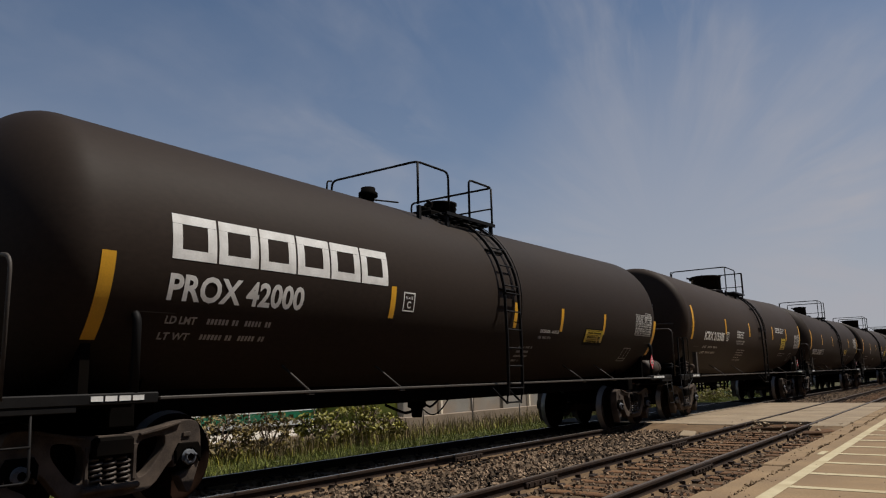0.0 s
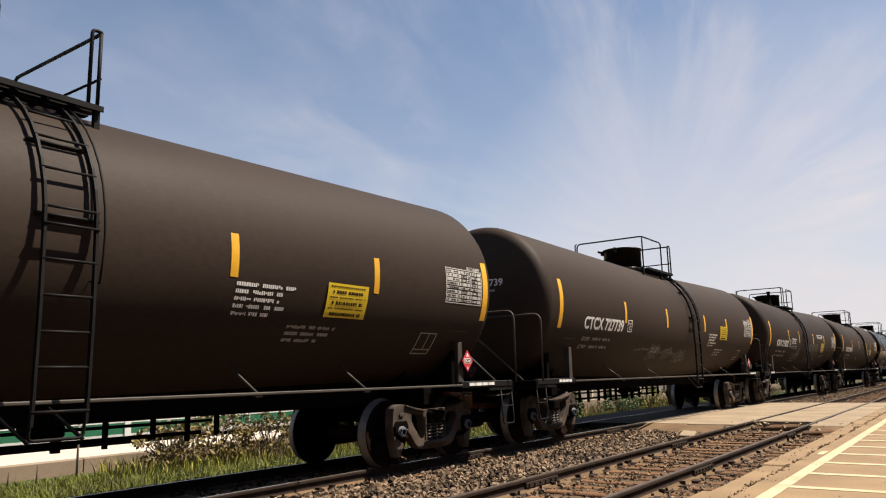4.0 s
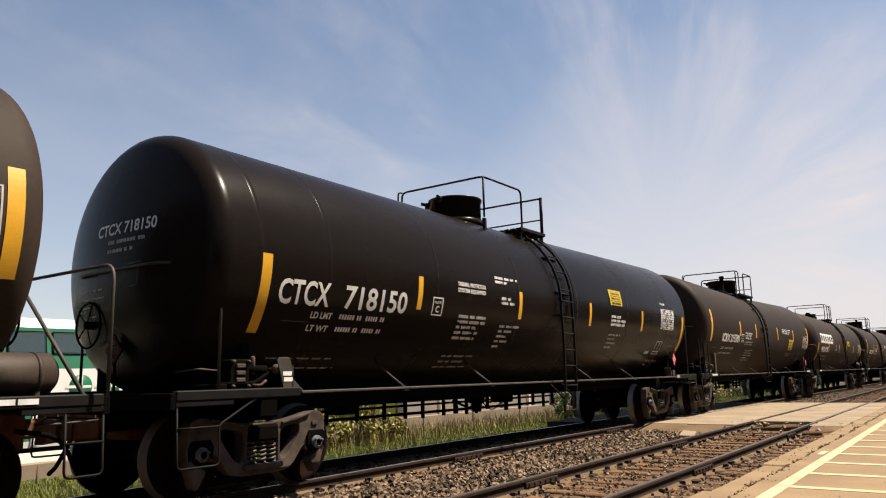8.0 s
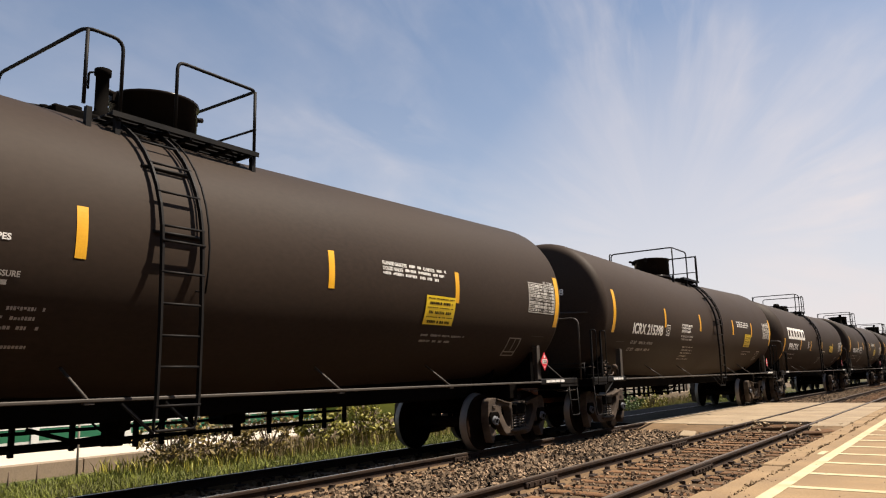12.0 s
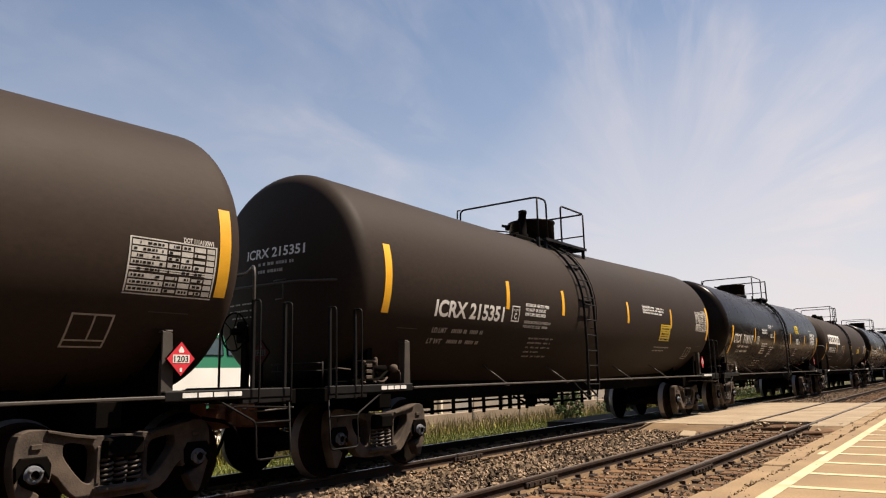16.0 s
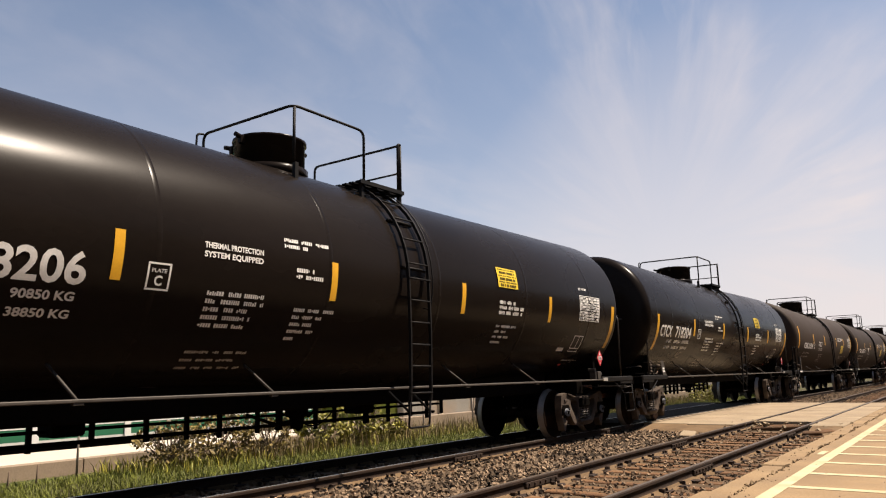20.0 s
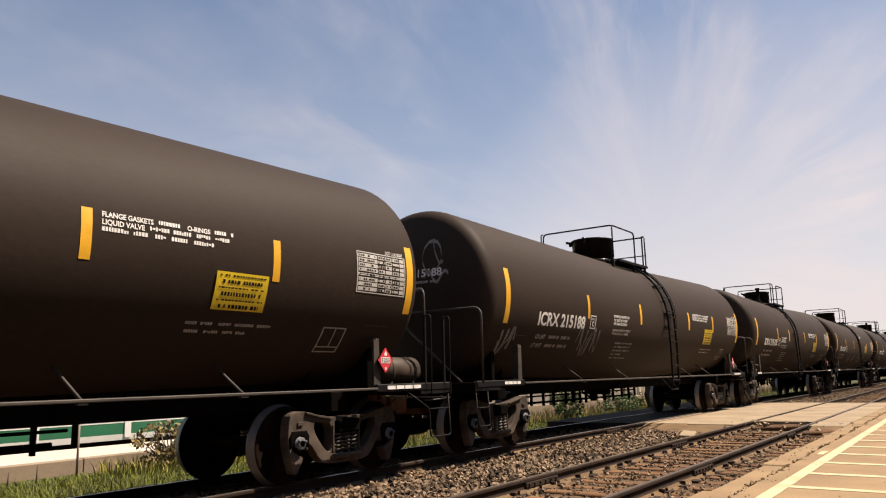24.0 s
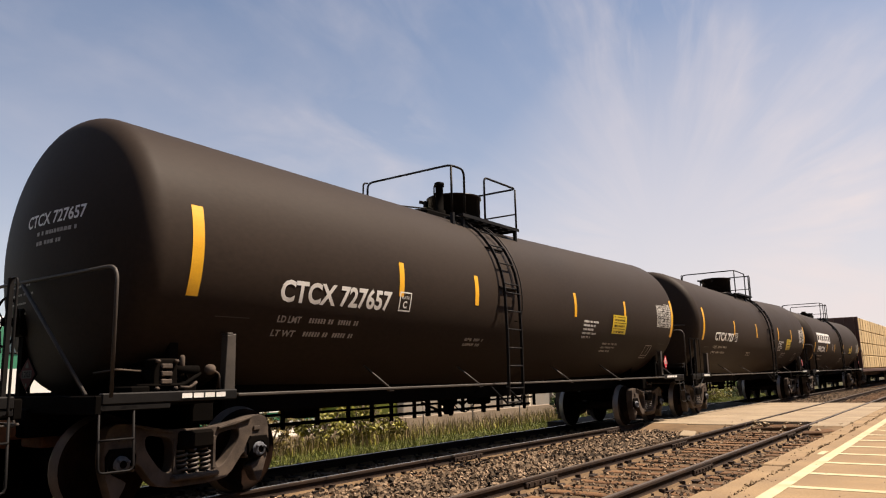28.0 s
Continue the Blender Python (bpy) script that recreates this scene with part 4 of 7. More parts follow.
def side_frame_mesh():
    """One casting: a chord arched over both bearings, pedestals, sloping struts and the spring seat."""
    def build(bm):
        half = [(0.25, 0.78), (0.52, 0.82), (0.76, 0.875), (0.92, 0.885), (1.02, 0.85), (1.06, 0.74), (1.07, 0.52), (1.05, 0.40), (0.95, 0.10), (0.90, 0.10), (0.80, 0.28), (0.83, 0.31), (1.0, 0.40), (1.01, 0.52), (0.98, 0.585), (0.79, 0.585), (0.755, 0.52), (0.755, 0.40), (0.72, 0.38), (0.70, 0.48), (0.48, 0.21), (0.30, 0.17)]
        loops = [softened(half + [(-y, z) for y, z in half[::-1]], 1)]
        for s in (1, -1):
            loops.append(softened([(s * y, z) for y, z in ((0.285, 0.69), (0.50, 0.735), (0.61, 0.73), (0.61, 0.61), (0.42, 0.37), (0.32, 0.32), (0.28, 0.40))]))
        loops.append(softened([(-0.225, 0.30), (0.225, 0.30), (0.225, 0.69), (-0.225, 0.69)], 1))
        edges = []
        for loop in loops:
            vs = [bm.verts.new((-0.08, y, z)) for y, z in loop]
            edges += [bm.edges.new((p, q)) for p, q in zip(vs, vs[1:] + vs[:1])]
        faces = [f for f in bmesh.ops.triangle_fill(bm, use_beauty=True, edges=edges)["geom"] if isinstance(f, bmesh.types.BMFace)]
        moved = bmesh.ops.extrude_face_region(bm, geom=faces)["geom"]
        for v in moved:
            if isinstance(v, bmesh.types.BMVert):
                v.co.x = 0.08
        bmesh.ops.recalc_face_normals(bm, faces=bm.faces[:])
        sharp = [e for e in bm.edges if len(e.link_faces) == 2 and abs(abs(e.link_faces[0].normal.x) - abs(e.link_faces[1].normal.x)) > 0.7]
        bmesh.ops.bevel(bm, geom=sharp, offset=0.018, segments=2, affect="EDGES", profile=0.5, clamp_overlap=True)
        box(bm, -0.15, 0.15, -0.30, 0.30, 0.235, 0.30, bevel=0.02)
        for s in (-1, 1):
            box(bm, -0.02, 0.095, s * 0.255 - 0.022, s * 0.255 + 0.022, 0.32, 0.68, bevel=0.008)
            prism(bm, [(s * 0.30, 0.775), (s * 0.52, 0.815), (s * 0.78, 0.87), (s * 0.78, 0.845), (s * 0.52, 0.79), (s * 0.30, 0.75)], 0.075, 0.115, 0.006)
            box(bm, 0.078, 0.10, s * 0.87 - 0.05, s * 0.87 + 0.05, 0.70, 0.75, bevel=0.006)
    return shared("side_frame", build, CAST)


def adapter_mesh():
    def build(bm):
        arc = [(math.cos(radians(d)) * 0.122, math.sin(radians(d)) * 0.122) for d in range(0, 181, 20)]
        prism(bm, arc + [(-0.155, -0.05), (-0.165, 0.09), (-0.12, 0.165), (0.12, 0.165), (0.165, 0.09), (0.155, -0.05)], 0.93, 1.115, 0.008)
    return shared("bearing_adapter", build, IRON)


def wheelset_mesh():
    def build(bm):
        for s in (-1, 1):
            prof = [(0.675, 0.0), (0.675, 0.12), (0.70, 0.14), (0.715, 0.35), (0.683, 0.40), (0.683, 0.482), (0.705, 0.485), (0.718, 0.462), (0.815, 0.455), (0.822, 0.448), (0.822, 0.40), (0.785, 0.37), (0.765, 0.16), (0.83, 0.13), (0.83, 0.0)]
            slots = [0, 0, 0, 0, 0, 1, 1, 1, 0, 0, 0, 0, 0, 0]
            lathe(bm, [(s * a, r * 1.083) for a, r in prof], 40, "X", slots=slots)
        lathe(bm, [(-1.13, 0.075), (-0.82, 0.09), (-0.7, 0.1), (0.7, 0.1), (0.82, 0.09), (1.13, 0.075)], 16, "X")
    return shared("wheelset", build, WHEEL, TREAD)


def cap_mesh():
    def build(bm):
        lathe(bm, [(0.98, 0.115), (1.08, 0.115), (1.10, 0.105), (1.105, 0.085), (1.135, 0.082), (1.145, 0.07), (1.14, 0.045), (1.15, 0.04), (1.12, 0.035), (1.12, 0.0)], 22, "X", slots=[1, 1, 1, 0, 0, 0, 0, 1, 1])
        for k in range(3):
            a = 2 * math.pi * k / 3 + 0.4
            lathe(bm, [(1.13, 0.018), (1.165, 0.018), (1.165, 0.0)], 6, "X", (0, math.cos(a) * 0.062, math.sin(a) * 0.062))
    return shared("bearing_cap", build, CAPBLUE, IRON)


def spring_mesh():
    def build(bm):
        pts = [(math.cos(a) * 0.06, math.sin(a) * 0.06, 0.30 + 0.255 * k / 60) for k in range(61) for a in (2 * math.pi * k / 12,)]
        tube(bm, pts, 0.015, 6)
    return shared("spring", build, SPRING)


def bolster_mesh():
    def build(bm):
        box(bm, -1.15, 1.15, -0.22, 0.22, 0.56, 0.76, bevel=0.03)
        lathe(bm, [(0.74, 0.22), (0.84, 0.22), (0.84, 0.0)], 20, "Z")
        for s in (-1, 1):
            box(bm, s * 0.64 - 0.08, s * 0.64 + 0.08, -0.12, 0.12, 0.76, 0.83, bevel=0.01)
    return shared("bolster", build, IRON)


def brake_beam_mesh():
    def build(bm):
        for s in (-1, 1):
            tube(bm, [(-0.72, s * 0.36, 0.42), (0.72, s * 0.36, 0.42)], 0.035, 6)
            for e in (-1, 1):
                prism(bm, [(s * 0.37, 0.28), (s * 0.45, 0.30), (s * 0.42, 0.46), (s * 0.45, 0.60), (s * 0.37, 0.60), (s * 0.34, 0.44)], e * 0.755 - 0.05, e * 0.755 + 0.05)
        tube(bm, [(0.1, -0.36, 0.46), (0.1, 0.36, 0.46)], 0.02, 6)
    return shared("brake_beam", build, IRON)


WHEELSETS = []
RAISED = 0.04                    # the trucks stand on 0.99 m wheels


def add_truck(car, y, cap_label):
    truck = part("truck", bolster_mesh(), None, car, "four-wheel cast steel freight truck", pose(0, y, RAISED))
    for s in (-1, 1):
        part("side_frame", side_frame_mesh(), None, truck, m=pose(s * 1.0, 0, 0))
        for k in (-0.15, 0.0, 0.15):
            part("spring", spring_mesh(), None, truck, m=pose(s * 1.05, k, 0))
    part("brake_beam", brake_beam_mesh(), None, truck)
    for a in (-0.89, 0.89):
        ws = part("wheelset", wheelset_mesh(), None, truck, "steel wheels with polished treads", pose(0, a, 0.495 - RAISED))
        WHEELSETS.append(ws)
        for s in (0, 180):
            part("bearing_cap", cap_mesh(), None, truck, cap_label, pose(0, a, 0.52 - RAISED, 0, 0, s))
            part("bearing_adapter", adapter_mesh(), None, truck, "dark bearing adapter", pose(0, a, 0.51 - RAISED, 0, 0, s))


# ---- frame, ends and fittings of a tank car
def coupler_mesh():
    def build(bm):
        box(bm, -0.22, 0.22, 7.6, 8.45, 0.68, 1.06, bevel=0.02)
        box(bm, -0.09, 0.09, 8.4, 8.85, 0.78, 0.98, bevel=0.03)
        prism(bm, [(8.72, 0.70), (9.02, 0.72), (9.04, 1.02), (8.74, 1.05)], -0.16, 0.05, 0.03)
        prism(bm, [(8.87, 0.74), (8.98, 0.74), (8.98, 1.0), (8.87, 1.0)], 0.06, 0.16, 0.02)
    return shared("coupler", build, RUST)


def end_deck_mesh(end):
    stop = 8.70 if end == "bowed" else 8.54

    def build(bm):
        box(bm, -1.44, 1.44, 7.2, stop, 1.10, 1.17, bevel=0.01)
    return shared(("end_deck", end), build, IRON)


def deck_edge_mesh(end):
    stop = 8.70 if end == "bowed" else 8.54

    def build(bm):
        box(bm, -0.04, 0.04, 6.95, stop, 1.13, 1.24, bevel=0.012)
        box(bm, -0.03, 0.03, stop - 0.75, stop, 1.07, 1.13, bevel=0.008)
    return shared(("deck_edge", end), build, PIPE)


def end_sill_mesh(end):
    y = 8.70 if end == "bowed" else 8.54
    return shared(("end_sill", end), lambda bm: box(bm, -1.50, 1.50, y - 0.01, y + 0.07, 1.04, 1.22, bevel=0.012), IRON)


def cut_lever_mesh(end):
    """The thin uncoupling rod under the end sill, cranked at the corner."""
    y = 8.78 if end == "bowed" else 8.56

    def build(bm):
        tube(bm, rounded([(1.30, y - 0.55, 0.98), (1.46, y - 0.5, 0.98), (1.46, y, 1.0), (0.30, y + 0.04, 1.0), (0.22, y + 0.04, 0.92)], 0.05, 2), 0.012, 6)
        for x in (1.25, 0.55):
            tube(bm, rounded([(x, y + 0.03, 1.06), (x, y + 0.05, 0.97), (x - 0.1, y + 0.05, 0.97)], 0.03, 2), 0.010, 5)
    return shared(("cut_lever", end), build, SUNDUSTY)


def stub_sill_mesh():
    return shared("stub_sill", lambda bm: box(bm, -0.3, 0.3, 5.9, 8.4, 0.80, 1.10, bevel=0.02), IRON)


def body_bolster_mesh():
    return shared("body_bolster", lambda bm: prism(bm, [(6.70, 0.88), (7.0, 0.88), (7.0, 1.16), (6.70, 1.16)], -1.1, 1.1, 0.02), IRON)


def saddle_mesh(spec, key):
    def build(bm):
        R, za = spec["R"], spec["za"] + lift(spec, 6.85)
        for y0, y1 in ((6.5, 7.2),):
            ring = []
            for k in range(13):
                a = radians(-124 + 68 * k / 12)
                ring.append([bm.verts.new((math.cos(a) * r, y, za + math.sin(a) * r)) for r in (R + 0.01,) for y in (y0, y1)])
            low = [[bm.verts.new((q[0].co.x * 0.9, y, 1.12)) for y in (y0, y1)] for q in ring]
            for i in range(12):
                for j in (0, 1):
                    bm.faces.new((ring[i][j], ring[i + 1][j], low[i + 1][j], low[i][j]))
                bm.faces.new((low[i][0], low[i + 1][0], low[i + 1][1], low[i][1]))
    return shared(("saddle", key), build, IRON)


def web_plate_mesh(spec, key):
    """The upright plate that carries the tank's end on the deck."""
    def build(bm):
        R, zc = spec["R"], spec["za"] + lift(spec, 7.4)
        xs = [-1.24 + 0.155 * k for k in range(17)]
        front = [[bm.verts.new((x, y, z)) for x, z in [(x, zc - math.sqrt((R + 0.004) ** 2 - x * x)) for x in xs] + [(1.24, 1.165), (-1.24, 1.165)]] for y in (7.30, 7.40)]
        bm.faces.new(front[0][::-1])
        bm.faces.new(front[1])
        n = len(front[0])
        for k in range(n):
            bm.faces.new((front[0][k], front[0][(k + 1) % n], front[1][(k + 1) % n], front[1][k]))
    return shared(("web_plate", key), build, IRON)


def end_rail_mesh(kind):
    def build(bm):
        if kind == "bowed":
            path = [(1.45, 8.13, 1.2), (1.45, 8.13, 2.68), (0.75, 8.58, 2.68), (-0.75, 8.58, 2.68), (-1.45, 8.13, 2.68), (-1.45, 8.13, 1.2)]
        else:
            path = [(1.61, 8.51, 1.2), (1.61, 8.51, 2.47), (-1.45, 8.51, 2.47), (-1.45, 8.51, 1.2)]
        tube(bm, rounded(path, 0.16), 0.019, 8)
        if kind == "bowed":
            tube(bm, rounded([(0.55, 8.58, 2.72), (0.30, 8.58, 2.72)], 0.02, 2), 0.012, 5)
            tube(bm, rounded([(0.50, 8.58, 2.68), (0.50, 8.58, 2.45), (0.35, 8.58, 2.45)], 0.03, 2), 0.012, 5)
    return shared(("end_rail", kind), build, SUNDUSTY)


def end_brace_mesh():
    return shared("end_brace", lambda bm: tube(bm, [(-0.28, 8.52, 2.44), (1.18, 8.52, 1.22)], 0.022, 6), SUNDUSTY)


def grab_mesh():
    """An angle-iron post with a thin rod before it, at the corner of the end deck."""
    def build(bm):
        box(bm, 1.43, 1.47, -0.022, 0.022, 1.06, 2.27, bevel=0.006)
        tube(bm, rounded([(1.44, 0, 2.26), (1.57, 0, 2.26), (1.57, 0, 1.08), (1.49, 0, 1.08)], 0.05, 3), 0.012, 6)
    return shared("grab_iron", build, PIPE)


def end_grab_mesh():
    """Two level grab bars across the end."""
    def build(bm):
        for z in (1.44, 1.54):
            tube(bm, rounded([(1.2, 8.50, z), (1.2, 8.6, z), (0.3, 8.6, z), (0.3, 8.50, z)], 0.04, 2), 0.011, 6)
        for x in (1.2, 0.3):
            tube(bm, [(x, 8.5, 1.17), (x, 8.5, 1.56)], 0.014, 6)
    return shared("end_grab", build, PIPE)


def stirrup_mesh(end):
    def wide(bm):
        tube(bm, rounded([(1.48, 8.67, 1.1), (1.52, 8.67, 0.44), (1.52, 8.15, 0.44), (1.50, 8.15, 0.86), (1.48, 7.60, 1.14)], 0.05, 2), 0.013, 6)
        tube(bm, [(1.51, 8.67, 0.85), (1.51, 8.15, 0.85)], 0.011, 6)

    def narrow(bm):
        tube(bm, rounded([(1.48, 8.55, 1.1), (1.52, 8.55, 0.50), (1.52, 8.19, 0.50), (1.48, 8.19, 1.1)], 0.05, 2), 0.013, 6)
        tube(bm, [(1.51, 8.55, 0.80), (1.51, 8.19, 0.80)], 0.011, 6)
        box(bm, 1.30, 1.50, 8.16, 8.58, 1.08, 1.12, bevel=0.006)
    return shared("stirrup", wide, PIPE) if end == "bowed" else shared("narrow_stirrup", narrow, PIPE)


def gusset_mesh():
    def build(bm):
        prism(bm, [(6.94, 1.2), (7.09, 1.2), (7.06, 1.84), (6.94, 1.86)], 1.43, 1.452, 0.006)
        prism(bm, [(7.05, 1.2), (7.07, 1.2), (7.05, 1.84), (7.03, 1.84)], 1.33, 1.43, 0.004)
        prism(bm, [(6.98, 1.845), (7.06, 1.845), (7.06, 1.87), (6.98, 1.87)], 1.10, 1.452, 0.006)
    return shared("gusset", build, SUNDUSTY)


def release_plate_mesh():
    """A grey bracket plate with a rounded head, splayed at its foot."""
    def build(bm):
        pts = [(-6.93, 1.20), (-7.25, 1.20), (-7.27, 1.30), (-7.36, 1.56), (-7.33, 1.60), (-7.18, 1.60), (-7.14, 1.56), (-7.10, 1.33)]
        prism(bm, pts, 1.462, 1.478, 0.004)
        box(bm, 1.38, 1.478, -7.12, -7.10, 1.2, 1.5)
    return shared("release_plate", build, SUNDUSTY)


def placard_bracket_mesh():
    def build(bm):
        box(bm, 1.30, 1.44, 6.86, 6.98, 1.2, 1.36, bevel=0.015)
        box(bm, 1.25, 1.41, 6.88, 7.0, 1.36, 1.43, bevel=0.015)
        lathe(bm, [(1.2, 0.05), (1.44, 0.05), (1.46, 0.03), (1.46, 0.0)], 10, "X", (0, 7.14, 1.30))
        box(bm, 1.44, 1.47, 6.94, 7.10, 1.2, 1.36, bevel=0.006)
    return shared("placard_bracket", build, SUNDUSTY)


def strip_mesh(start, stop):
    def build(bm):
        n = 4
        pitch = (stop - start) / n
        for k in range(n):
            y = start + pitch * k
            box(bm, 1.512, 1.518, y, y + pitch - 0.022, 1.165, 1.215)
    return shared(("reflective_strip", start), build, WHITE)


def valve_mesh():
    def build(bm):
        box(bm, 0.75, 1.2, 7.75, 8.0, 1.22, 1.50, bevel=0.03)
        box(bm, 0.8, 1.1, 7.5, 7.72, 1.25, 1.42, bevel=0.03)
        lathe(bm, [(7.35, 0.07), (7.55, 0.07), (7.56, 0.0)], 12, "Y", (0.95, 0, 1.36))
        lathe(bm, [(1.2, 0.09), (1.32, 0.09), (1.34, 0.05), (1.34, 0.0)], 14, "X", (0, 7.86, 1.40))
        lathe(bm, [(1.5, 0.06), (1.6, 0.06), (1.62, 0.0)], 12, "Z", (0.95, 7.9, 0))
        box(bm, 1.18, 1.36, 7.62, 7.92, 1.20, 1.58, bevel=0.02)
        lathe(bm, [(7.32, 0.05), (7.60, 0.05), (7.61, 0.0)], 10, "Y", (1.28, 0, 1.46))
        box(bm, 1.16, 1.34, 7.36, 7.54, 1.20, 1.34, bevel=0.02)
        box(bm, 1.10, 1.42, 7.98, 8.20, 1.20, 1.30, bevel=0.015)
        tube(bm, rounded([(1.3, 7.3, 1.42), (1.36, 7.55, 1.30), (1.36, 8.1, 1.30)], 0.05, 3), 0.022, 6)
        for k in range(3):
            tube(bm, rounded([(1.0, 7.5 + .15 * k, 1.4), (1.15, 7.45 + .15 * k, 1.55 - .05 * k), (1.2, 7.3 + .1 * k, 1.2)], 0.06, 3), 0.014, 6)
    return shared("brake_valve", build, IRON)


def valve_cover_mesh():
    """Covers, bolts and unions in paler steel, which paints the brake valve's highlights."""
    def build(bm):
        for z in (1.34, 1.42, 1.50):
            box(bm, 1.36, 1.385, 7.70, 7.83, z - 0.025, z + 0.025, bevel=0.008)
        for y, z in ((7.66, 1.55), (7.88, 1.55), (7.66, 1.27), (7.88, 1.27)):
            lathe(bm, [(1.36, 0.022), (1.40, 0.022), (1.405, 0.0)], 6, "X", (0, y, z))
        lathe(bm, [(1.30, 0.0), (1.31, 0.04), (1.35, 0.062), (1.40, 0.055), (1.42, 0.03), (1.425, 0.0)], 14, "X", (0, 7.22, 1.46))
        tube(bm, rounded([(1.38, 7.22, 1.46), (1.40, 7.12, 1.42), (1.40, 7.10, 1.22)], 0.05, 3), 0.012, 6)
        tube(bm, rounded([(1.40, 7.62, 1.28), (1.41, 7.50, 1.27), (1.41, 7.42, 1.33)], 0.04, 3), 0.016, 6)
        tube(bm, rounded([(1.2, 7.95, 1.45), (1.25, 8.25, 1.47), (0.9, 8.30, 1.44)], 0.05, 3), 0.012, 6)
        lathe(bm, [(1.40, 0.03), (1.60, 0.03), (1.62, 0.015), (1.62, 0.0)], 8, "Z", (1.28, 7.52, 0))
    return shared("valve_cover", build, CAST)


def reservoir_mesh():
    def build(bm):
        lathe(bm, [(7.85, 0.0), (7.86, 0.14), (7.92, 0.20), (8.70, 0.20), (8.76, 0.14), (8.77, 0.0)], 24, "Y", (1.1, 0, 1.43))
        for y in (8.05, 8.55):
            lathe(bm, [(y, 0.206), (y + 0.04, 0.206)], 24, "Y", (1.1, 0, 1.43))
            box(bm, 0.95, 1.25, y, y + 0.04, 1.17, 1.28)
    return shared("air_reservoir", build, RESERVOIR)


def brake_wheel_mesh():
    def build(bm):
        ring = [(math.cos(2 * math.pi * k / 28) * 0.28, 8.62, math.sin(2 * math.pi * k / 28) * 0.28) for k in range(28)]
        tube(bm, ring, 0.014, 6, closed=True)
        for k in range(5):
            a = 2 * math.pi * k / 5
            tube(bm, [(0, 8.64, 0), (math.cos(a) * 0.28, 8.62, math.sin(a) * 0.28)], 0.009, 5)
        lathe(bm, [(8.45, 0.05), (8.66, 0.05), (8.67, 0.0)], 12, "Y")
        box(bm, -0.12, 0.12, 8.28, 8.5, -0.16, 0.16, bevel=0.03)
        box(bm, -0.05, 0.05, 8.36, 8.44, -1.0, 0.0)
    return shared("brake_wheel", build, IRON)


def hose_mesh():
    def build(bm):
        tube(bm, rounded([(0.32, 8.3, 0.88), (0.36, 8.75, 0.80), (0.33, 8.95, 0.42), (0.2, 9.1, 0.36)], 0.2, 5), 0.025, 8)
    return shared("air_hose", build, IRON)


def running_rail_mesh():
    def build(bm):
        box(bm, 1.46, 1.53, -6.95, 6.95, 1.16, 1.195, bevel=0.008)
    return shared("running_rail", build, SUNDUSTY)


def bracket_mesh():
    def build(bm):
        tube(bm, [(1.49, 0.02, 1.18), (0.95, -0.06, 1.58)], 0.016, 6)
        box(bm, 1.47, 1.52, -0.03, 0.07, 1.14, 1.16)
    return shared("rail_bracket", build, SUNDUSTY)


def underframe_mesh(kind):
    def build(bm):
        g = random.Random(len(kind))
        tube(bm, [(-0.55, -6.0, 0.98), (-0.55, 6.0, 0.98)], 0.03, 6)
        if kind != "bare":
            tube(bm, [(-0.75, -5.4, 0.79), (-0.75, 4.6, 0.79)], 0.022, 6)
            y = -5.3
            while y < 4.7:
                box(bm, -0.78, -0.72, y, y + g.choice((0.05, 0.05, 0.10)), 0.62 - 0.10 * g.random(), 1.3)
                y += g.uniform(0.38, 0.8)
            for z, x in ((0.92, -0.74), (0.64, -0.72)):
                tube(bm, [(x, -5.2, z), (x, 4.4, z)], 0.028, 6)
            for y in (-3.1, 2.2):
                box(bm, -0.95, -0.55, y - 0.2, y + 0.2, 0.72, 1.2, bevel=0.03)
        for y in (-4.2, 3.6):
            box(bm, -0.3, 0.3, y - 0.12, y + 0.12, 1.0, 1.4, bevel=0.02)
        # bottom outlet
        lathe(bm, [(0.98, 0.55), (1.36, 0.72)], 20, "Z")
        lathe(bm, [(0.62, 0.0), (0.62, 0.09), (0.78, 0.11), (0.80, 0.17), (1.0, 0.17), (1.02, 0.3), (1.3, 0.3)], 14, "Z")
        tube(bm, rounded([(0.1, 0.1, 0.85), (0.5, -0.25, 0.8), (0.9, -0.3, 1.1)], 0.15, 3), 0.02, 6)
        tube(bm, rounded([(0.1, -0.2, 0.74), (0.2, -0.6, 0.72), (0.2, -1.1, 0.88)], 0.1, 3), 0.025, 6)
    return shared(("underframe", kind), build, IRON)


def outlet_chain_mesh():
    def build(bm):
        tube(bm, [(0.4, -0.55 + 0.1 * k, 0.95 - 0.28 * math.sin(math.pi * k / 10)) for k in range(11)], 0.012, 5)
    return shared("chain", build, IRON)


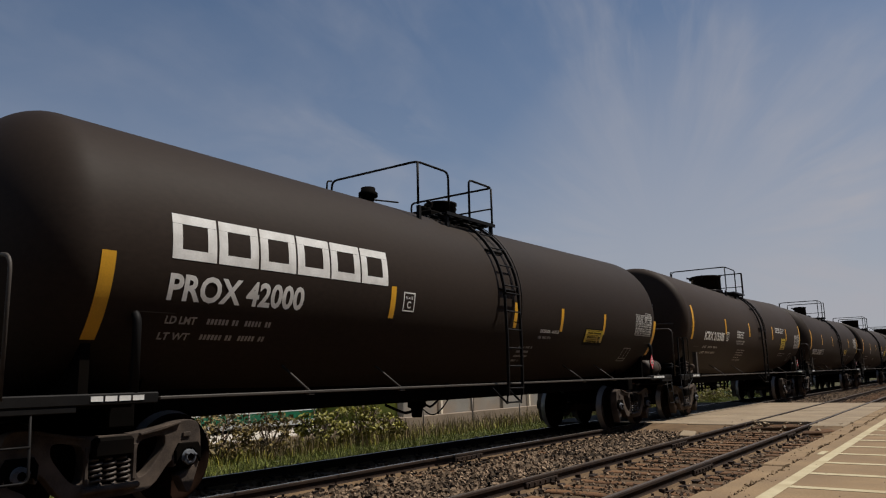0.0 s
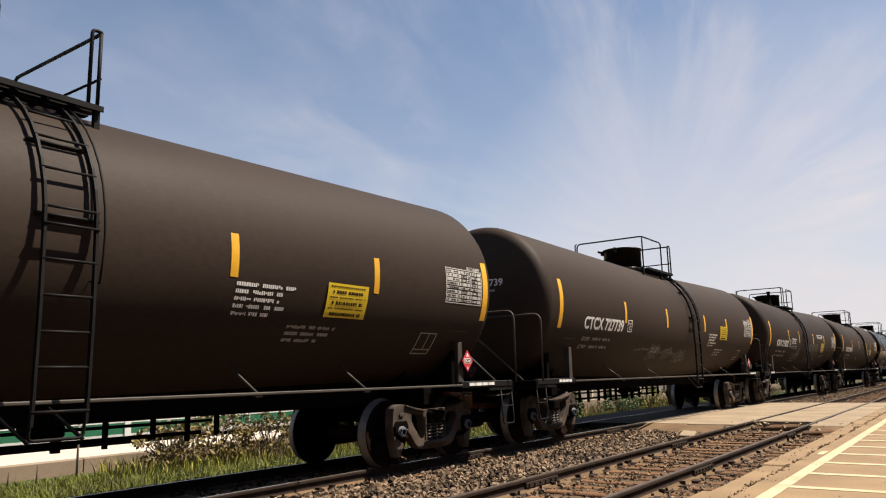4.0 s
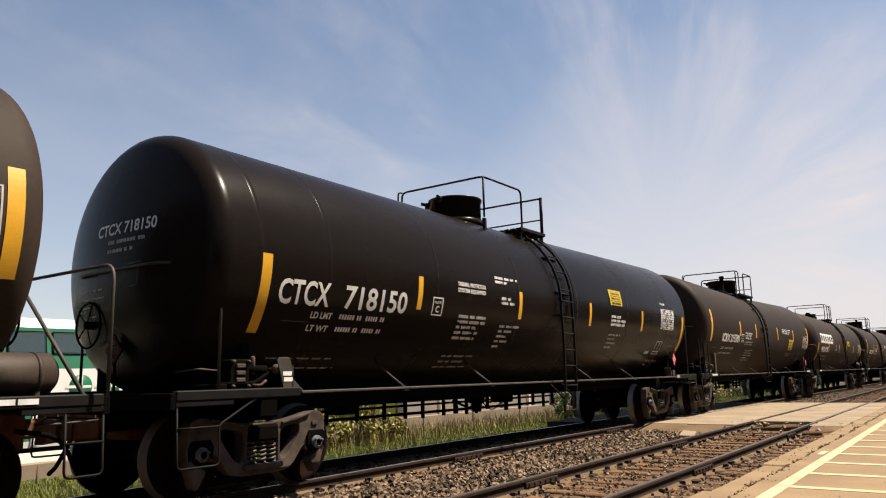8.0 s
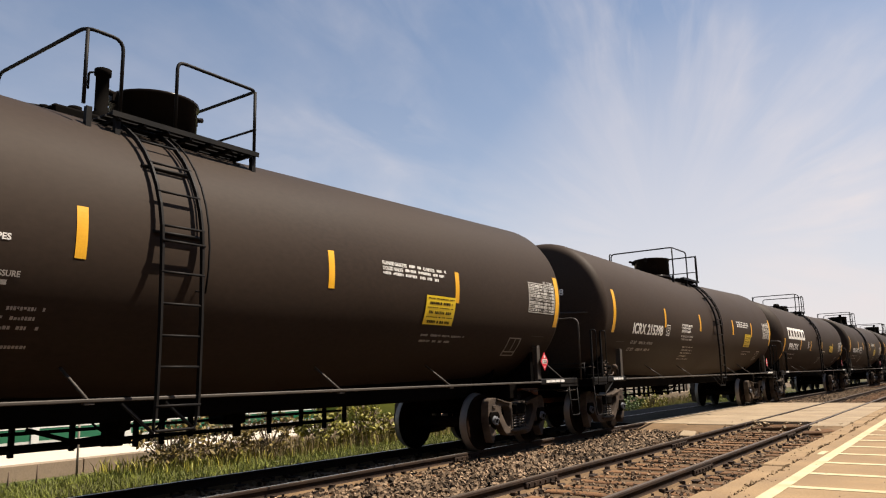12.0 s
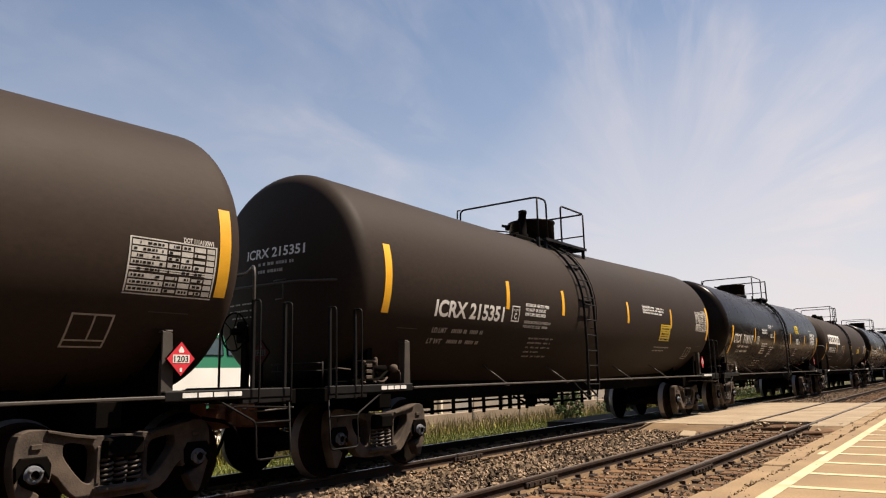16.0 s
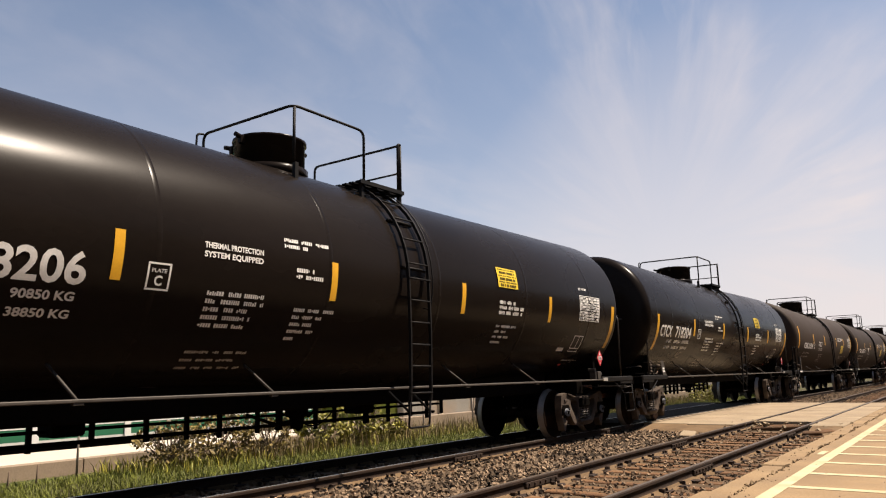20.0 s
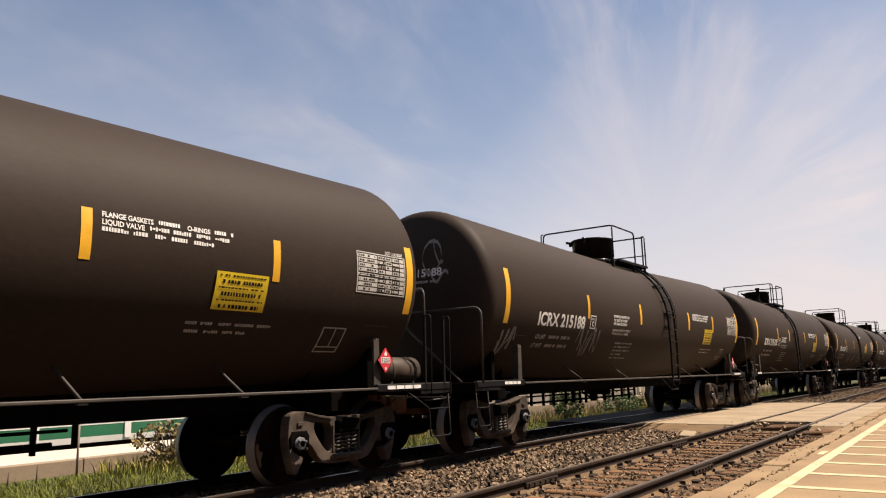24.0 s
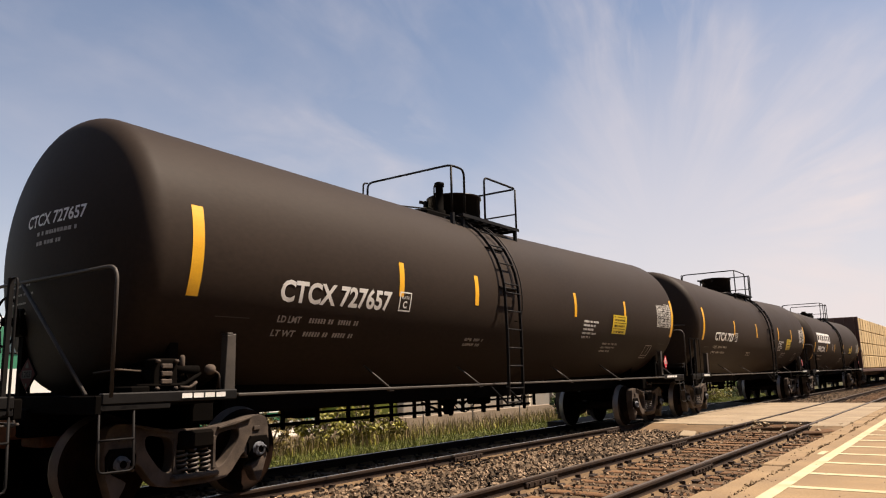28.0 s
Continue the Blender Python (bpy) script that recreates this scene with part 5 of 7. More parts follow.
def placard_parts(car, m, faint=False):
    """A red hazard diamond with a white number panel."""
    bm = bmesh.new()
    prism(bm, [(-0.19, 0), (0, -0.19), (0.19, 0), (0, 0.19)], -0.012, 0.002)
    if faint:
        box(bm, -0.03, -0.015, -0.02, 0.02, 1.16 - m.translation.z, 0.0)
    holder = part("placard_holder", bm, IRON, car, m=m)
    bm = bmesh.new()
    prism(bm, [(-0.175, 0), (0, -0.175), (0.175, 0), (0, 0.175)], 0.004, 0.008)
    bm.verts.ensure_lookup_table()
    part("placard", bm, DARKRED if faint else RED, holder, "dark red hazard diamond" if faint else "red hazard diamond")
    bm = bmesh.new()
    box(bm, 0.009, 0.011, -0.105, 0.105, -0.042, 0.042)
    prism(bm, [(-0.03, 0.065), (0.03, 0.065), (0.035, 0.085), (0.0, 0.135), (-0.035, 0.085)], 0.009, 0.011)
    box(bm, 0.009, 0.011, -0.015, 0.015, -0.135, -0.095)
    part("number_panel", bm, DARKPANEL if faint else WHITE, holder)
    bm = bmesh.new()
    write_flat(bm, "1203", -0.09, 0.09, 0.0, 0.062, lambda y, z: (0.013, y, z), 0.02)
    part("number", bm, INK, holder)


def top_gear(car, spec, kind):
    """Manway, platform, handrails and ladder; kind sets where they stand."""
    R, top = spec["R"], spec["za"] + spec["R"]
    lay = {"early": dict(y0=-1.95, y1=0.36, gap=(-1.52, -0.83), lad=-1.17, dome=-0.52, dr=0.53, dh=0.56),
           "late": dict(y0=-1.48, y1=0.92, gap=(-0.14, 0.80), lad=0.33, dome=-0.74, dr=0.54, dh=0.57, plank=-0.62),
           "tall": dict(y0=-1.28, y1=1.03, gap=(0.22, 0.81), lad=0.65, dome=-0.45, dr=0.54, dh=0.60, plank=-0.95),
           "glossy": dict(y0=-1.85, y1=0.52, gap=(-0.39, 0.44), lad=0.0, dome=-1.45, dr=0.52, dh=0.46),
           "logo": dict(y0=-1.60, y1=0.48, gap=(-0.66, -0.08), lad=-0.28, dome=-0.45, dr=0.30, dh=0.26),
           "vented": dict(y0=-1.95, y1=0.42, gap=(-1.04, -0.38), lad=-0.14, dome=0.0, dr=0.30, dh=0.42),
           "wide": dict(y0=-1.30, y1=0.85, gap=(-0.36, 0.34), lad=-0.08, dome=-0.45, dr=0.30, dh=0.26),
           "plump": dict(y0=-1.30, y1=0.75, gap=(-0.05, 0.70), lad=0.2, dome=-1.25, dr=0.30, dh=0.5)}[kind]
    y0, y1, (g0, g1), lad = lay["y0"], lay["y1"], lay["gap"], lay["lad"]
    deck = top - 0.06
    p0 = lay.get("plank", g0 - 0.1)
    hr = {"early": 5.08, "late": 5.08, "tall": 5.08, "vented": 4.92, "logo": 5.0, "wide": 5.0}.get(kind, 5.09)

    def rails(bm):
        tube(bm, rounded([(0.98, g0, deck), (0.98, g0, hr), (0.98, y0, hr), (-1.0, y0, hr), (-1.0, y0, deck - 0.1)], 0.13), 0.021, 8)
        tube(bm, [(0.98, y0 + 0.02, deck), (0.98, y0 + 0.02, hr - 0.02)], 0.021, 8)
        tube(bm, rounded([(0.98, g1, deck), (0.98, g1, hr), (0.98, y1, hr), (-1.0, y1, hr), (-1.0, y1, deck - 0.1)], 0.10), 0.021, 8)
        tube(bm, [(0.98, y1 - 0.02, deck), (0.98, y1 - 0.02, hr - 0.02)], 0.021, 8)
        tube(bm, rounded([(-1.0, y0, hr), (-1.0, y0 - 0.12, hr - 0.02), (-1.0, y0 - 0.16, deck - 0.1)], 0.1), 0.018, 6)
    part("handrail", shared(("handrail", kind), rails, PIPE), None, car)

    def low(bm):
        tube(bm, rounded([(-0.35, y0 - 0.1, deck), (-0.35, y0 - 0.1, deck + 0.3), (0.0, y0 + 0.7, deck + 0.3)], 0.07), 0.016, 6)
        tube(bm, [(-1.0, y0, deck + 0.32), (-1.0, y1, deck + 0.32)], 0.016, 6)
        tube(bm, [(-1.0, y1, deck + 0.32), (0.98, y1, deck + 0.32)], 0.016, 6)
    part("safety_bar", shared(("safety_bar", kind), low, PIPE), None, car)

    def plat(bm):
        for x in (0.52, 0.66, 0.80, 0.94):
            box(bm, x - 0.05, x + 0.05, p0, y1 + 0.04, deck - 0.03, deck, bevel=0.004)
        for y in np.arange(p0 + 0.1, y1, 0.3):
            box(bm, 0.46, 1.0, y - 0.02, y + 0.02, deck - 0.075, deck - 0.03)
        box(bm, 0.99, 1.01, p0, y1 + 0.04, deck - 0.05, deck + 0.01)
    part("platform_grating", shared(("grating", kind), plat, PIPE), None, car)
    for y in (y0 + 0.1, g0, y1):
        part("platform_bracket", shared(("platform_bracket", top), lambda bm: box(bm, 0.90, 0.96, -0.03, 0.03, deck - 0.42, deck - 0.005), PIPE), None, car, m=pose(0, y, 0))
    part("far_grating", shared(("far_grating", kind), lambda bm: box(bm, -1.0, -0.5, y0, y1, deck - 0.03, deck, bevel=0.004), PIPE), None, car)

    dy, dr, dh = lay["dome"], lay["dr"], lay["dh"]

    def dome(bm):
        lathe(bm, [(top - 0.15, dr), (top + dh - 0.04, dr), (top + dh - 0.04, dr + 0.025), (top + dh, dr + 0.025), (top + dh + 0.015, dr - 0.03), (top + dh + 0.03, 0.0)], 28, "Z", (0.05, dy, 0))
        for a in (1.5, 3.7, 4.8):
            c = Vector((0.05 + math.cos(a) * (dr + 0.04), dy + math.sin(a) * (dr + 0.04), top + dh - 0.05))
            box(bm, c.x - 0.035, c.x + 0.035, c.y - 0.05, c.y + 0.05, c.z - 0.10, c.z + 0.03, bevel=0.01)
            d = Vector((math.cos(a), math.sin(a), 0))
            tube(bm, [c + d * 0.03 + Vector((0, 0, 0.0)), c + d * 0.13 + Vector((0, 0, 0.02))], 0.035, 8)
        lathe(bm, [(top - 0.1, dr + 0.05), (top + 0.02, dr + 0.05), (top + 0.03, dr)], 28, "Z", (0.05, dy, 0))
    part("manway_housing", shared(("dome", kind), dome, GLOSS), None, car, "black round valve housing on the tank's top")
    # vents and valves beside it
    if kind in ("early", "logo", "wide", "vented", "plump"):
        vy = {"early": -1.36, "logo": y0 - 0.32, "wide": y0 - 0.32, "vented": -2.25, "plump": dy + 0.75}[kind]

        big = kind in ("logo", "wide", "vented")
        if kind == "early":
            stack = [(top - 0.1, 0.11), (top + 0.14, 0.11), (top + 0.15, 0.075), (top + 0.60, 0.075), (top + 0.61, 0.095), (top + 0.68, 0.095), (top + 0.70, 0.05), (top + 0.70, 0.0)]
            seat, valves = (0.0, 0.45, vy - 0.62, vy + 0.3, top - 0.14, top + 0.07), [(0.25, vy + q, r, e) for q, r, e in ((-0.28, 0.055, 0.08), (-0.45, 0.045, 0.03), (-0.62, 0.04, 0.0))]
            vx = 0.3
        elif big:
            stack = [(top - 0.15, 0.10), (top + 0.12, 0.10), (top + 0.13, 0.165), (top + 0.20, 0.165), (top + 0.22, 0.13), (top + 0.29, 0.12), (top + 0.30, 0.0)]
            seat, valves = (-0.2, 0.35, dy - 0.75, dy + 0.35, top - 0.06, top + 0.16), [(0.1, dy + q, 0.05, 0.18) for q in (-0.65, -0.5)]
            vx = 0.15
        else:
            stack = [(top - 0.1, 0.06), (top + 0.2, 0.06), (top + 0.22, 0.08), (top + 0.32, 0.08), (top + 0.36, 0.06), (top + 0.5, 0.05), (top + 0.51, 0.0)]
            seat, valves, vx = (-0.1, 0.4, vy - 0.3, vy + 0.3, top - 0.12, top + 0.05), (), 0.15
        part("safety_vent", shared(("vent", kind), lambda bm: lathe(bm, stack, 16, "Z", (vx, vy, 0)), IRON), None, car)
        part("fittings_plate", shared(("fittings_plate", kind), lambda bm: box(bm, *seat, bevel=0.03), IRON), None, car)
        for x, y, r, e in valves:
            part("top_valve", shared(("top_valve", kind, y), lambda bm: lathe(bm, [(top - 0.15, r), (top + e, r), (top + e + 0.01, r * 1.4), (top + e + 0.07, r * 1.4), (top + e + 0.08, 0.0)], 10, "Z", (x, y, 0)), IRON), None, car)
        if kind == "early":
            part("vent_pipe", shared("vent_pipe", lambda bm: tube(bm, rounded([(0.3, vy - 0.1, top + 0.62), (0.3, vy - 0.17, top + 0.6), (0.3, vy - 0.17, top + 0.4)], 0.04, 3), 0.014, 6), IRON), None, car)
    # ladder: an arched upper part over the shell and a straight lower part
    w = 0.24
    za = spec["za"]

    def stringer(bm):
        pts = []
        for k in range(9):
            a = radians(64 - 8 * k)
            pts.append((math.cos(a) * (R + 0.08), za + math.sin(a) * (R + 0.08), 0.035))
        pts += [(R + 0.085, za - 0.15, 0.035), (R + 0.10, 1.95, 0.03), (R + 0.09, 1.18, 0.022), (R + 0.08, 0.98, 0.022)]
        rings = []
        for i, (x, z, h) in enumerate(pts):
            u = Vector((pts[min(i + 1, len(pts) - 1)][0] - pts[max(i - 1, 0)][0], 0, pts[min(i + 1, len(pts) - 1)][1] - pts[max(i - 1, 0)][1])).normalized()
            nrm = Vector((-u.z, 0, u.x))
            rings.append([bm.verts.new(Vector((x, y, z)) + nrm * d) for d, y in ((-0.024, -0.013), (0.024, -0.013), (0.024, 0.013), (-0.024, 0.013))])
        for p, q in zip(rings, rings[1:]):
            for k in range(4):
                bm.faces.new((p[k], p[(k + 1) % 4], q[(k + 1) % 4], q[k]))
        bm.faces.new(rings[0][::-1]), bm.faces.new(rings[-1])
    for s in (-w, w):
        part("ladder_stringer", shared(("stringer", spec["za"]), stringer, PIPE), None, car, m=pose(0, lad + s, 0))
    rung = shared("rung", lambda bm: tube(bm, [(0, -w - 0.02, 0), (0, w + 0.02, 0)], 0.015, 6), PIPE)
    for k in range(5):
        a = radians(60 - 13 * k)
        part("ladder_rung", rung, None, car, m=pose(math.cos(a) * (R + 0.09), lad, za + math.sin(a) * (R + 0.09)))
    for z in (2.75, 2.43, 2.11, 1.79, 1.48, 1.10):
        part("ladder_rung", rung, None, car, m=pose(R + 0.10, lad, z))
    for a in (34, 6):
        c, t = math.cos(radians(a)), math.sin(radians(a))
        clip = shared(("clip", spec["za"], a), lambda bm: tube(bm, [(c * (R + 0.02), -w - 0.06, za + t * (R + 0.02)), (c * (R + 0.02), w + 0.06, za + t * (R + 0.02))], 0.02, 6), PIPE)
        part("ladder_clip", clip, None, car, m=pose(0, lad, 0))

    def grip(bm):
        pts = [(math.cos(radians(q)) * (R + 0.11), w + 0.07, za + math.sin(radians(q)) * (R + 0.11)) for q in range(58, -18, -8)]
        tube(bm, [(math.cos(radians(58)) * R, w + 0.07, za + math.sin(radians(58)) * R)] + pts + [(math.cos(radians(-14)) * R, w + 0.03, za + math.sin(radians(-14)) * R)], 0.011, 6)
    part("ladder_grip", shared(("grip", spec["za"]), grip, PIPE), None, car, m=pose(0, lad, 0))

    def step(bm):
        low = 0.62 if spec is GLOSSY else 0.86
        tube(bm, rounded([(R + 0.09, -w, 1.2), (R + 0.05, -w, low), (R + 0.05, w, low), (R + 0.09, w, 1.2)], 0.04, 2), 0.016, 6)
    for q in (-w, w):
        strut = shared(("ladder_strut", spec["za"]), lambda bm: tube(bm, [(R - 0.12, -0.24, 1.14), (R + 0.06, 0, 0.84)], 0.018, 6), PIPE)
        part("ladder_strut", strut, None, car, m=pose(0, lad + q, 0))
    part("ladder_step", shared(("step", spec["za"]), step, PIPE), None, car, m=pose(0, lad, 0))


def scrawl(seed, y0, y1, z0, z1, loops):
    """A looping chalk or spray line between the given limits."""
    g = random.Random(seed)
    ph = [g.uniform(0, 6.28) for _ in range(4)]
    n = 26 * loops
    out = []
    for k in range(n + 1):
        t = k / n
        a = 2 * math.pi * loops * t
        out.append((y0 + (y1 - y0) * (t + 0.35 / loops * math.sin(a + ph[0])),
                    (z0 + z1) / 2 + (z1 - z0) / 2 * (0.75 * math.sin(a * 1.3 + ph[1]) + 0.25 * math.sin(a * 2.9 + ph[2]))))
    return out


def bubbles(seed, y0, y1, z0, z1, count):
    """Rounded, overlapping spray outlines, each with a stroke inside."""
    g = random.Random(seed)
    w = (y1 - y0) / count
    lines = []
    for k in range(count):
        cy, cz = y0 + w * (k + 0.5), (z0 + z1) / 2 + g.uniform(-0.1, 0.1) * (z1 - z0)
        ph, lobes = g.uniform(0, 6.28), g.choice((2, 3, 3, 4))
        ring = []
        for q in range(41):
            t = 2 * math.pi * q / 40
            r = 1 + 0.22 * math.sin(lobes * t + ph) + 0.08 * math.sin(5 * t)
            ring.append((cy + w * 0.62 * r * math.cos(t), cz + (z1 - z0) * 0.42 * r * math.sin(t)))
        lines.append(ring)
        t = g.uniform(-0.5, 0.5)
        lines.append([(cy - w * 0.3, cz + (z1 - z0) * 0.2 * t), (cy - w * 0.05, cz - (z1 - z0) * 0.12), (cy + w * 0.12, cz + (z1 - z0) * 0.16), (cy + w * 0.3, cz - (z1 - z0) * 0.1 * t)])
    return lines


TAGS = {"CTCX 727739": ((-2.4, -1.75, 1.66, 2.02, 3), (-1.35, -0.75, 1.68, 1.94, 3), (-0.35, 0.4, 1.58, 1.90, 4)), "ICRX 215028": ((-0.35, 2.35, 1.55, 2.4, 5), (-2.6, -1.95, 1.68, 2.15, 3)), "PROX 43417": ((-3.1, -1.75, 1.72, 2.2, 4),)}


def tank_car(kind, number, label, seed, top_kind, end="bowed", weights=None, tags=()):
    """A loaded tank car; its origin is on the rails at its middle."""
    spec = {"plain": FLAT, "glossy": GLOSSY, "logo": ROUND, "plump": PLUMP}[kind]
    paint = GLOSS if kind == "glossy" else BLACK
    g = random.Random(seed)
    car = thing("tank_car", label, "tank car", "cars of the freight train")
    car.empty_display_size = 0.5
    toff = spec.get("off", OFF)
    rings = (-7.75, -6.6, -4.25, -1.75, 0.65, 3.4, 6.2) if kind == "glossy" else ()
    tank = part("tank", tank_mesh(spec, kind, paint), None, car, "glossy black tank" if kind == "glossy" else "dull dusty black tank", pose(0, toff, spec["za"]))
    for y in rings:
        part("weld_ring", ring_mesh(spec, paint), None, tank, m=pose(0, y - toff, lift(spec, y - toff)))
    s = Skin(spec)

    def skin(name, bm, mat, text=""):
        ob = part(name, bm, mat, tank, text, pose(0, 0 if name.startswith("head") else -toff, 0))
        if name.endswith("lettering") or name.endswith("notice") or name in ("test_chart", "reporting_mark", "head_number", "plate_mark"):
            ob["kind"] = "stuff"
        return ob

    # reflective stripes
    za, ha, zm, hm, mids, yb = {
        "plain": (2.73, 1.0, 2.73, 0.5, (-4.36, -2.2, 1.12, 4.0) if top_kind == "early" else (-4.3, -1.3, 2.25, 4.7), 7.52),
        "glossy": (2.33, 0.98, 2.57, 0.5, (-4.68, -1.68, 1.33, 4.36), 7.42),
        "logo": (2.16, 0.92, 2.39, 0.46, (-4.35, -2.0, 0.9, 4.1), 7.25),
        "plump": (2.69, 0.95, 2.75, 0.5, (-4.8, -1.66, 0.98, 3.97), 7.4)}[kind]
    own = LAYOUT.get(number, {})
    mids = own.get("mids", mids)
    for y, z, h in [(-7.655, za, ha), (yb, za, ha)] + [(y, zm, hm) for y in mids]:
        w = 0.075 if abs(y) > 7 else 0.055
        skin("stripe", s.patch(bmesh.new(), y - w, y + w, z - h / 2, z + h / 2), AMBER, "amber reflective stripe")
    # reporting mark
    spot = {"plain": (-6.48, -4.46, 2.385, 0.25), "glossy": (-7.42, -4.92, 2.40, 0.30), "logo": (-6.77, -4.86, 2.285, 0.27), "plump": (-7.0, -4.66, 2.13, 0.26)}[kind]
    if kind == "plain" and number.startswith("CTCX"):
        spot = (-6.44, -4.38, 2.40, 0.255)
    spot = own.get("spot", spot)
    y0, y1, zc, h = spot
    if number:
        bm = bmesh.new()
        if kind == "glossy":
            write(bm, s, number[:4], -7.43, -6.56, zc, h, 0.022)
            write(bm, s, number[5:], -6.28, -4.97, zc, h, 0.022)
        else:
            write(bm, s, number, y0, y1, zc, h, 0.03)
        skin("reporting_mark", bm, WHITE, "white stencilled reporting mark")
    lb = bmesh.new()
    zl = zc - 0.335
    for k, word in enumerate(("LD LMT", "LT WT")):
        z = zl - k * 0.165
        a = y0 + 0.06 - 0.02 * k
        if kind == "glossy":
            a, z = -6.82, 2.14 - 0.16 * k
        write(lb, s, word, a, a + 0.38, z, 0.085, 0.03)
        if weights:
            write(lb, s, weights[k] + " KG", a + 1.22, a + 1.79, z, 0.085, 0.03)
            if len(weights) > 2:
                write(lb, s, weights[k + 2] + " LB", a + 0.56, a + 1.11, z, 0.085, 0.03)
            else:
                write(lb, s, "LB", a + 0.97, a + 1.11, z, 0.085, 0.03)
                s.patch(lb, a + 0.56, a + 0.90, z - 0.036, z + 0.036)
        else:
            for q0, count in ((0.52, 6), (0.86, 2), (1.04, 5), (1.34, 2)):
                for c in range(count):
                    s.patch(lb, a + q0 + 0.050 * c, a + q0 + 0.050 * c + 0.034, z - 0.034, z + 0.034)
    skin("weight_lettering", lb, WHITE if kind == "glossy" else FAINT)
    # plate letter in its box
    yb0 = own.get("box", {"plain": -4.2, "glossy": -4.35, "logo": -2.75, "plump": -4.5}[kind])
    bx = bmesh.new()
    zb = {"plain": 2.415, "glossy": 2.4, "logo": 2.42, "plump": 2.15}[kind]
    for a, b, c, d in ((0, 0.27, 0.12, 0.14), (0, 0.27, -0.14, -0.12), (0, 0.022, -0.12, 0.12), (0.248, 0.27, -0.12, 0.12)):
        s.patch(bx, yb0 + a, yb0 + b, zb + c, zb + d)
    write(bx, s, "PLATE", yb0 + 0.05, yb0 + 0.22, zb + 0.06, 0.04, 0.01)
    write(bx, s, "C", yb0 + 0.09, yb0 + 0.18, zb - 0.04, 0.10, 0.03)
    skin("plate_mark", bx, WHITE)
    # small lettering
    if kind == "plain" and "high_text" in tags:
        skin("stencil_lettering", bars(bmesh.new(), s, -3.1, -2.3, 1.98, (1, 0.9, 1, 0.7, 0.95), 0.08, 0.036, seed + 2), FAINT)
        skin("stencil_lettering", bars(bmesh.new(), s, -1.6, -0.6, 1.98, (1, 0.8, 0.9, 0.7), 0.08, 0.036, seed + 3), FAINT)
        skin("stencil_lettering", bars(bmesh.new(), s, 0.95, 1.95, 1.97, (0.6, 0.55, 0.3, 1), 0.085, 0.045, seed + 4, -0.2), FAINT)
        skin("stencil_lettering", bars(bmesh.new(), s, 2.9, 3.65, 2.0, (0.95, 0.8, 0.6), 0.085, 0.045, seed + 5, -0.2), FAINT)
    elif kind == "plain" and number.startswith("ICRX"):
        late = top_kind != "early"
        ly = 0.75 if late else 0.0
        bm = bmesh.new()
        write(bm, s, "EXTERIOR HEATER PIPES", -3.72 + ly, -2.82 + ly, 2.60, 0.055, 0.03)
        write(bm, s, "NO INLET OR OUTLET", -3.72 + ly, -2.94 + ly, 2.515, 0.055, 0.03)
        write(bm, s, "PIPE CAPS REQUIRED", -3.72 + ly, -2.94 + ly, 2.43, 0.055, 0.03)
        skin("notice", bm, WHITE, "white stencilled notice")
        bm = bmesh.new()
        write(bm, s, "MAXIMUM OPERATING PRESSURE", -3.72 + ly, -2.70 + ly, 2.29, 0.052, 0.025)
        write(bm, s, "FOR HEATER COILS", -3.72 + ly, -3.08 + ly, 2.21, 0.052, 0.025)
        s.patch(bm, -3.02 + ly, -2.80 + ly, 2.19, 2.235)
        skin("coil_notice", bm, FAINT)
        skin("stencil_lettering", bars(bmesh.new(), s, -3.4 + ly, -2.4 + ly, 2.02, (1, 0.9, 0.95, 0.6, 0.9), 0.082, 0.036, seed + 2, -0.25), FAINT)
        gy = 2.75 if late else 2.15
        bm = bmesh.new()
        write(bm, s, "FLANGE GASKETS", gy, gy + 0.55, 2.94, 0.052, 0.03)
        write(bm, s, "O-RINGS", gy + 0.95, gy + 1.24, 2.94, 0.052, 0.03)
        write(bm, s, "LIQUID VALVE", gy, gy + 0.45, 2.865, 0.052, 0.03)
        skin("valve_notice", bm, WHITE)
        bm = bars(bmesh.new(), s, gy + 0.61, gy + 0.9, 2.967, (1,), 0.075, 0.042, seed + 3)
        bars(bm, s, gy + 1.3, gy + 1.55, 2.967, (1,), 0.075, 0.042, seed + 4)
        bars(bm, s, gy + 0.51, gy + 1.5, 2.892, (1,), 0.075, 0.042, seed + 5)
        bars(bm, s, gy, gy + 1.35, 2.817, (1,), 0.075, 0.042, seed + 6)
        skin("gasket_lettering", bm, WHITE)
        skin("stencil_lettering", bars(bmesh.new(), s, gy + 1.1, gy + 2.3, 1.98, (1, 0.7), 0.085, 0.036, seed + 9, -0.2), FAINT)
    elif kind == "plain":
        skin("stencil_lettering", bars(bmesh.new(), s, -2.3, -1.75, 1.95, (1, 0.9), 0.08, 0.05, seed), FAINT)
        skin("notice_lettering", bars(bmesh.new(), s, 2.0 if top_kind == "early" else 2.3, 2.75 if top_kind == "early" else 3.2, 2.44, (1, 0.8, 0.75, 0.9, 0.6), 0.082, 0.045, seed + 1), WHITE)
        skin("stencil_lettering", bars(bmesh.new(), s, 3.2, 4.05, 2.0, (1, 0.9, 0.7), 0.08, 0.045, seed + 2), FAINT)
    elif kind == "glossy":
        bm = bmesh.new()
        write(bm, s, "THERMAL PROTECTION", -3.70, -2.88, 2.80, 0.062, 0.03)
        write(bm, s, "SYSTEM EQUIPPED", -3.70, -2.88, 2.70, 0.062, 0.03)
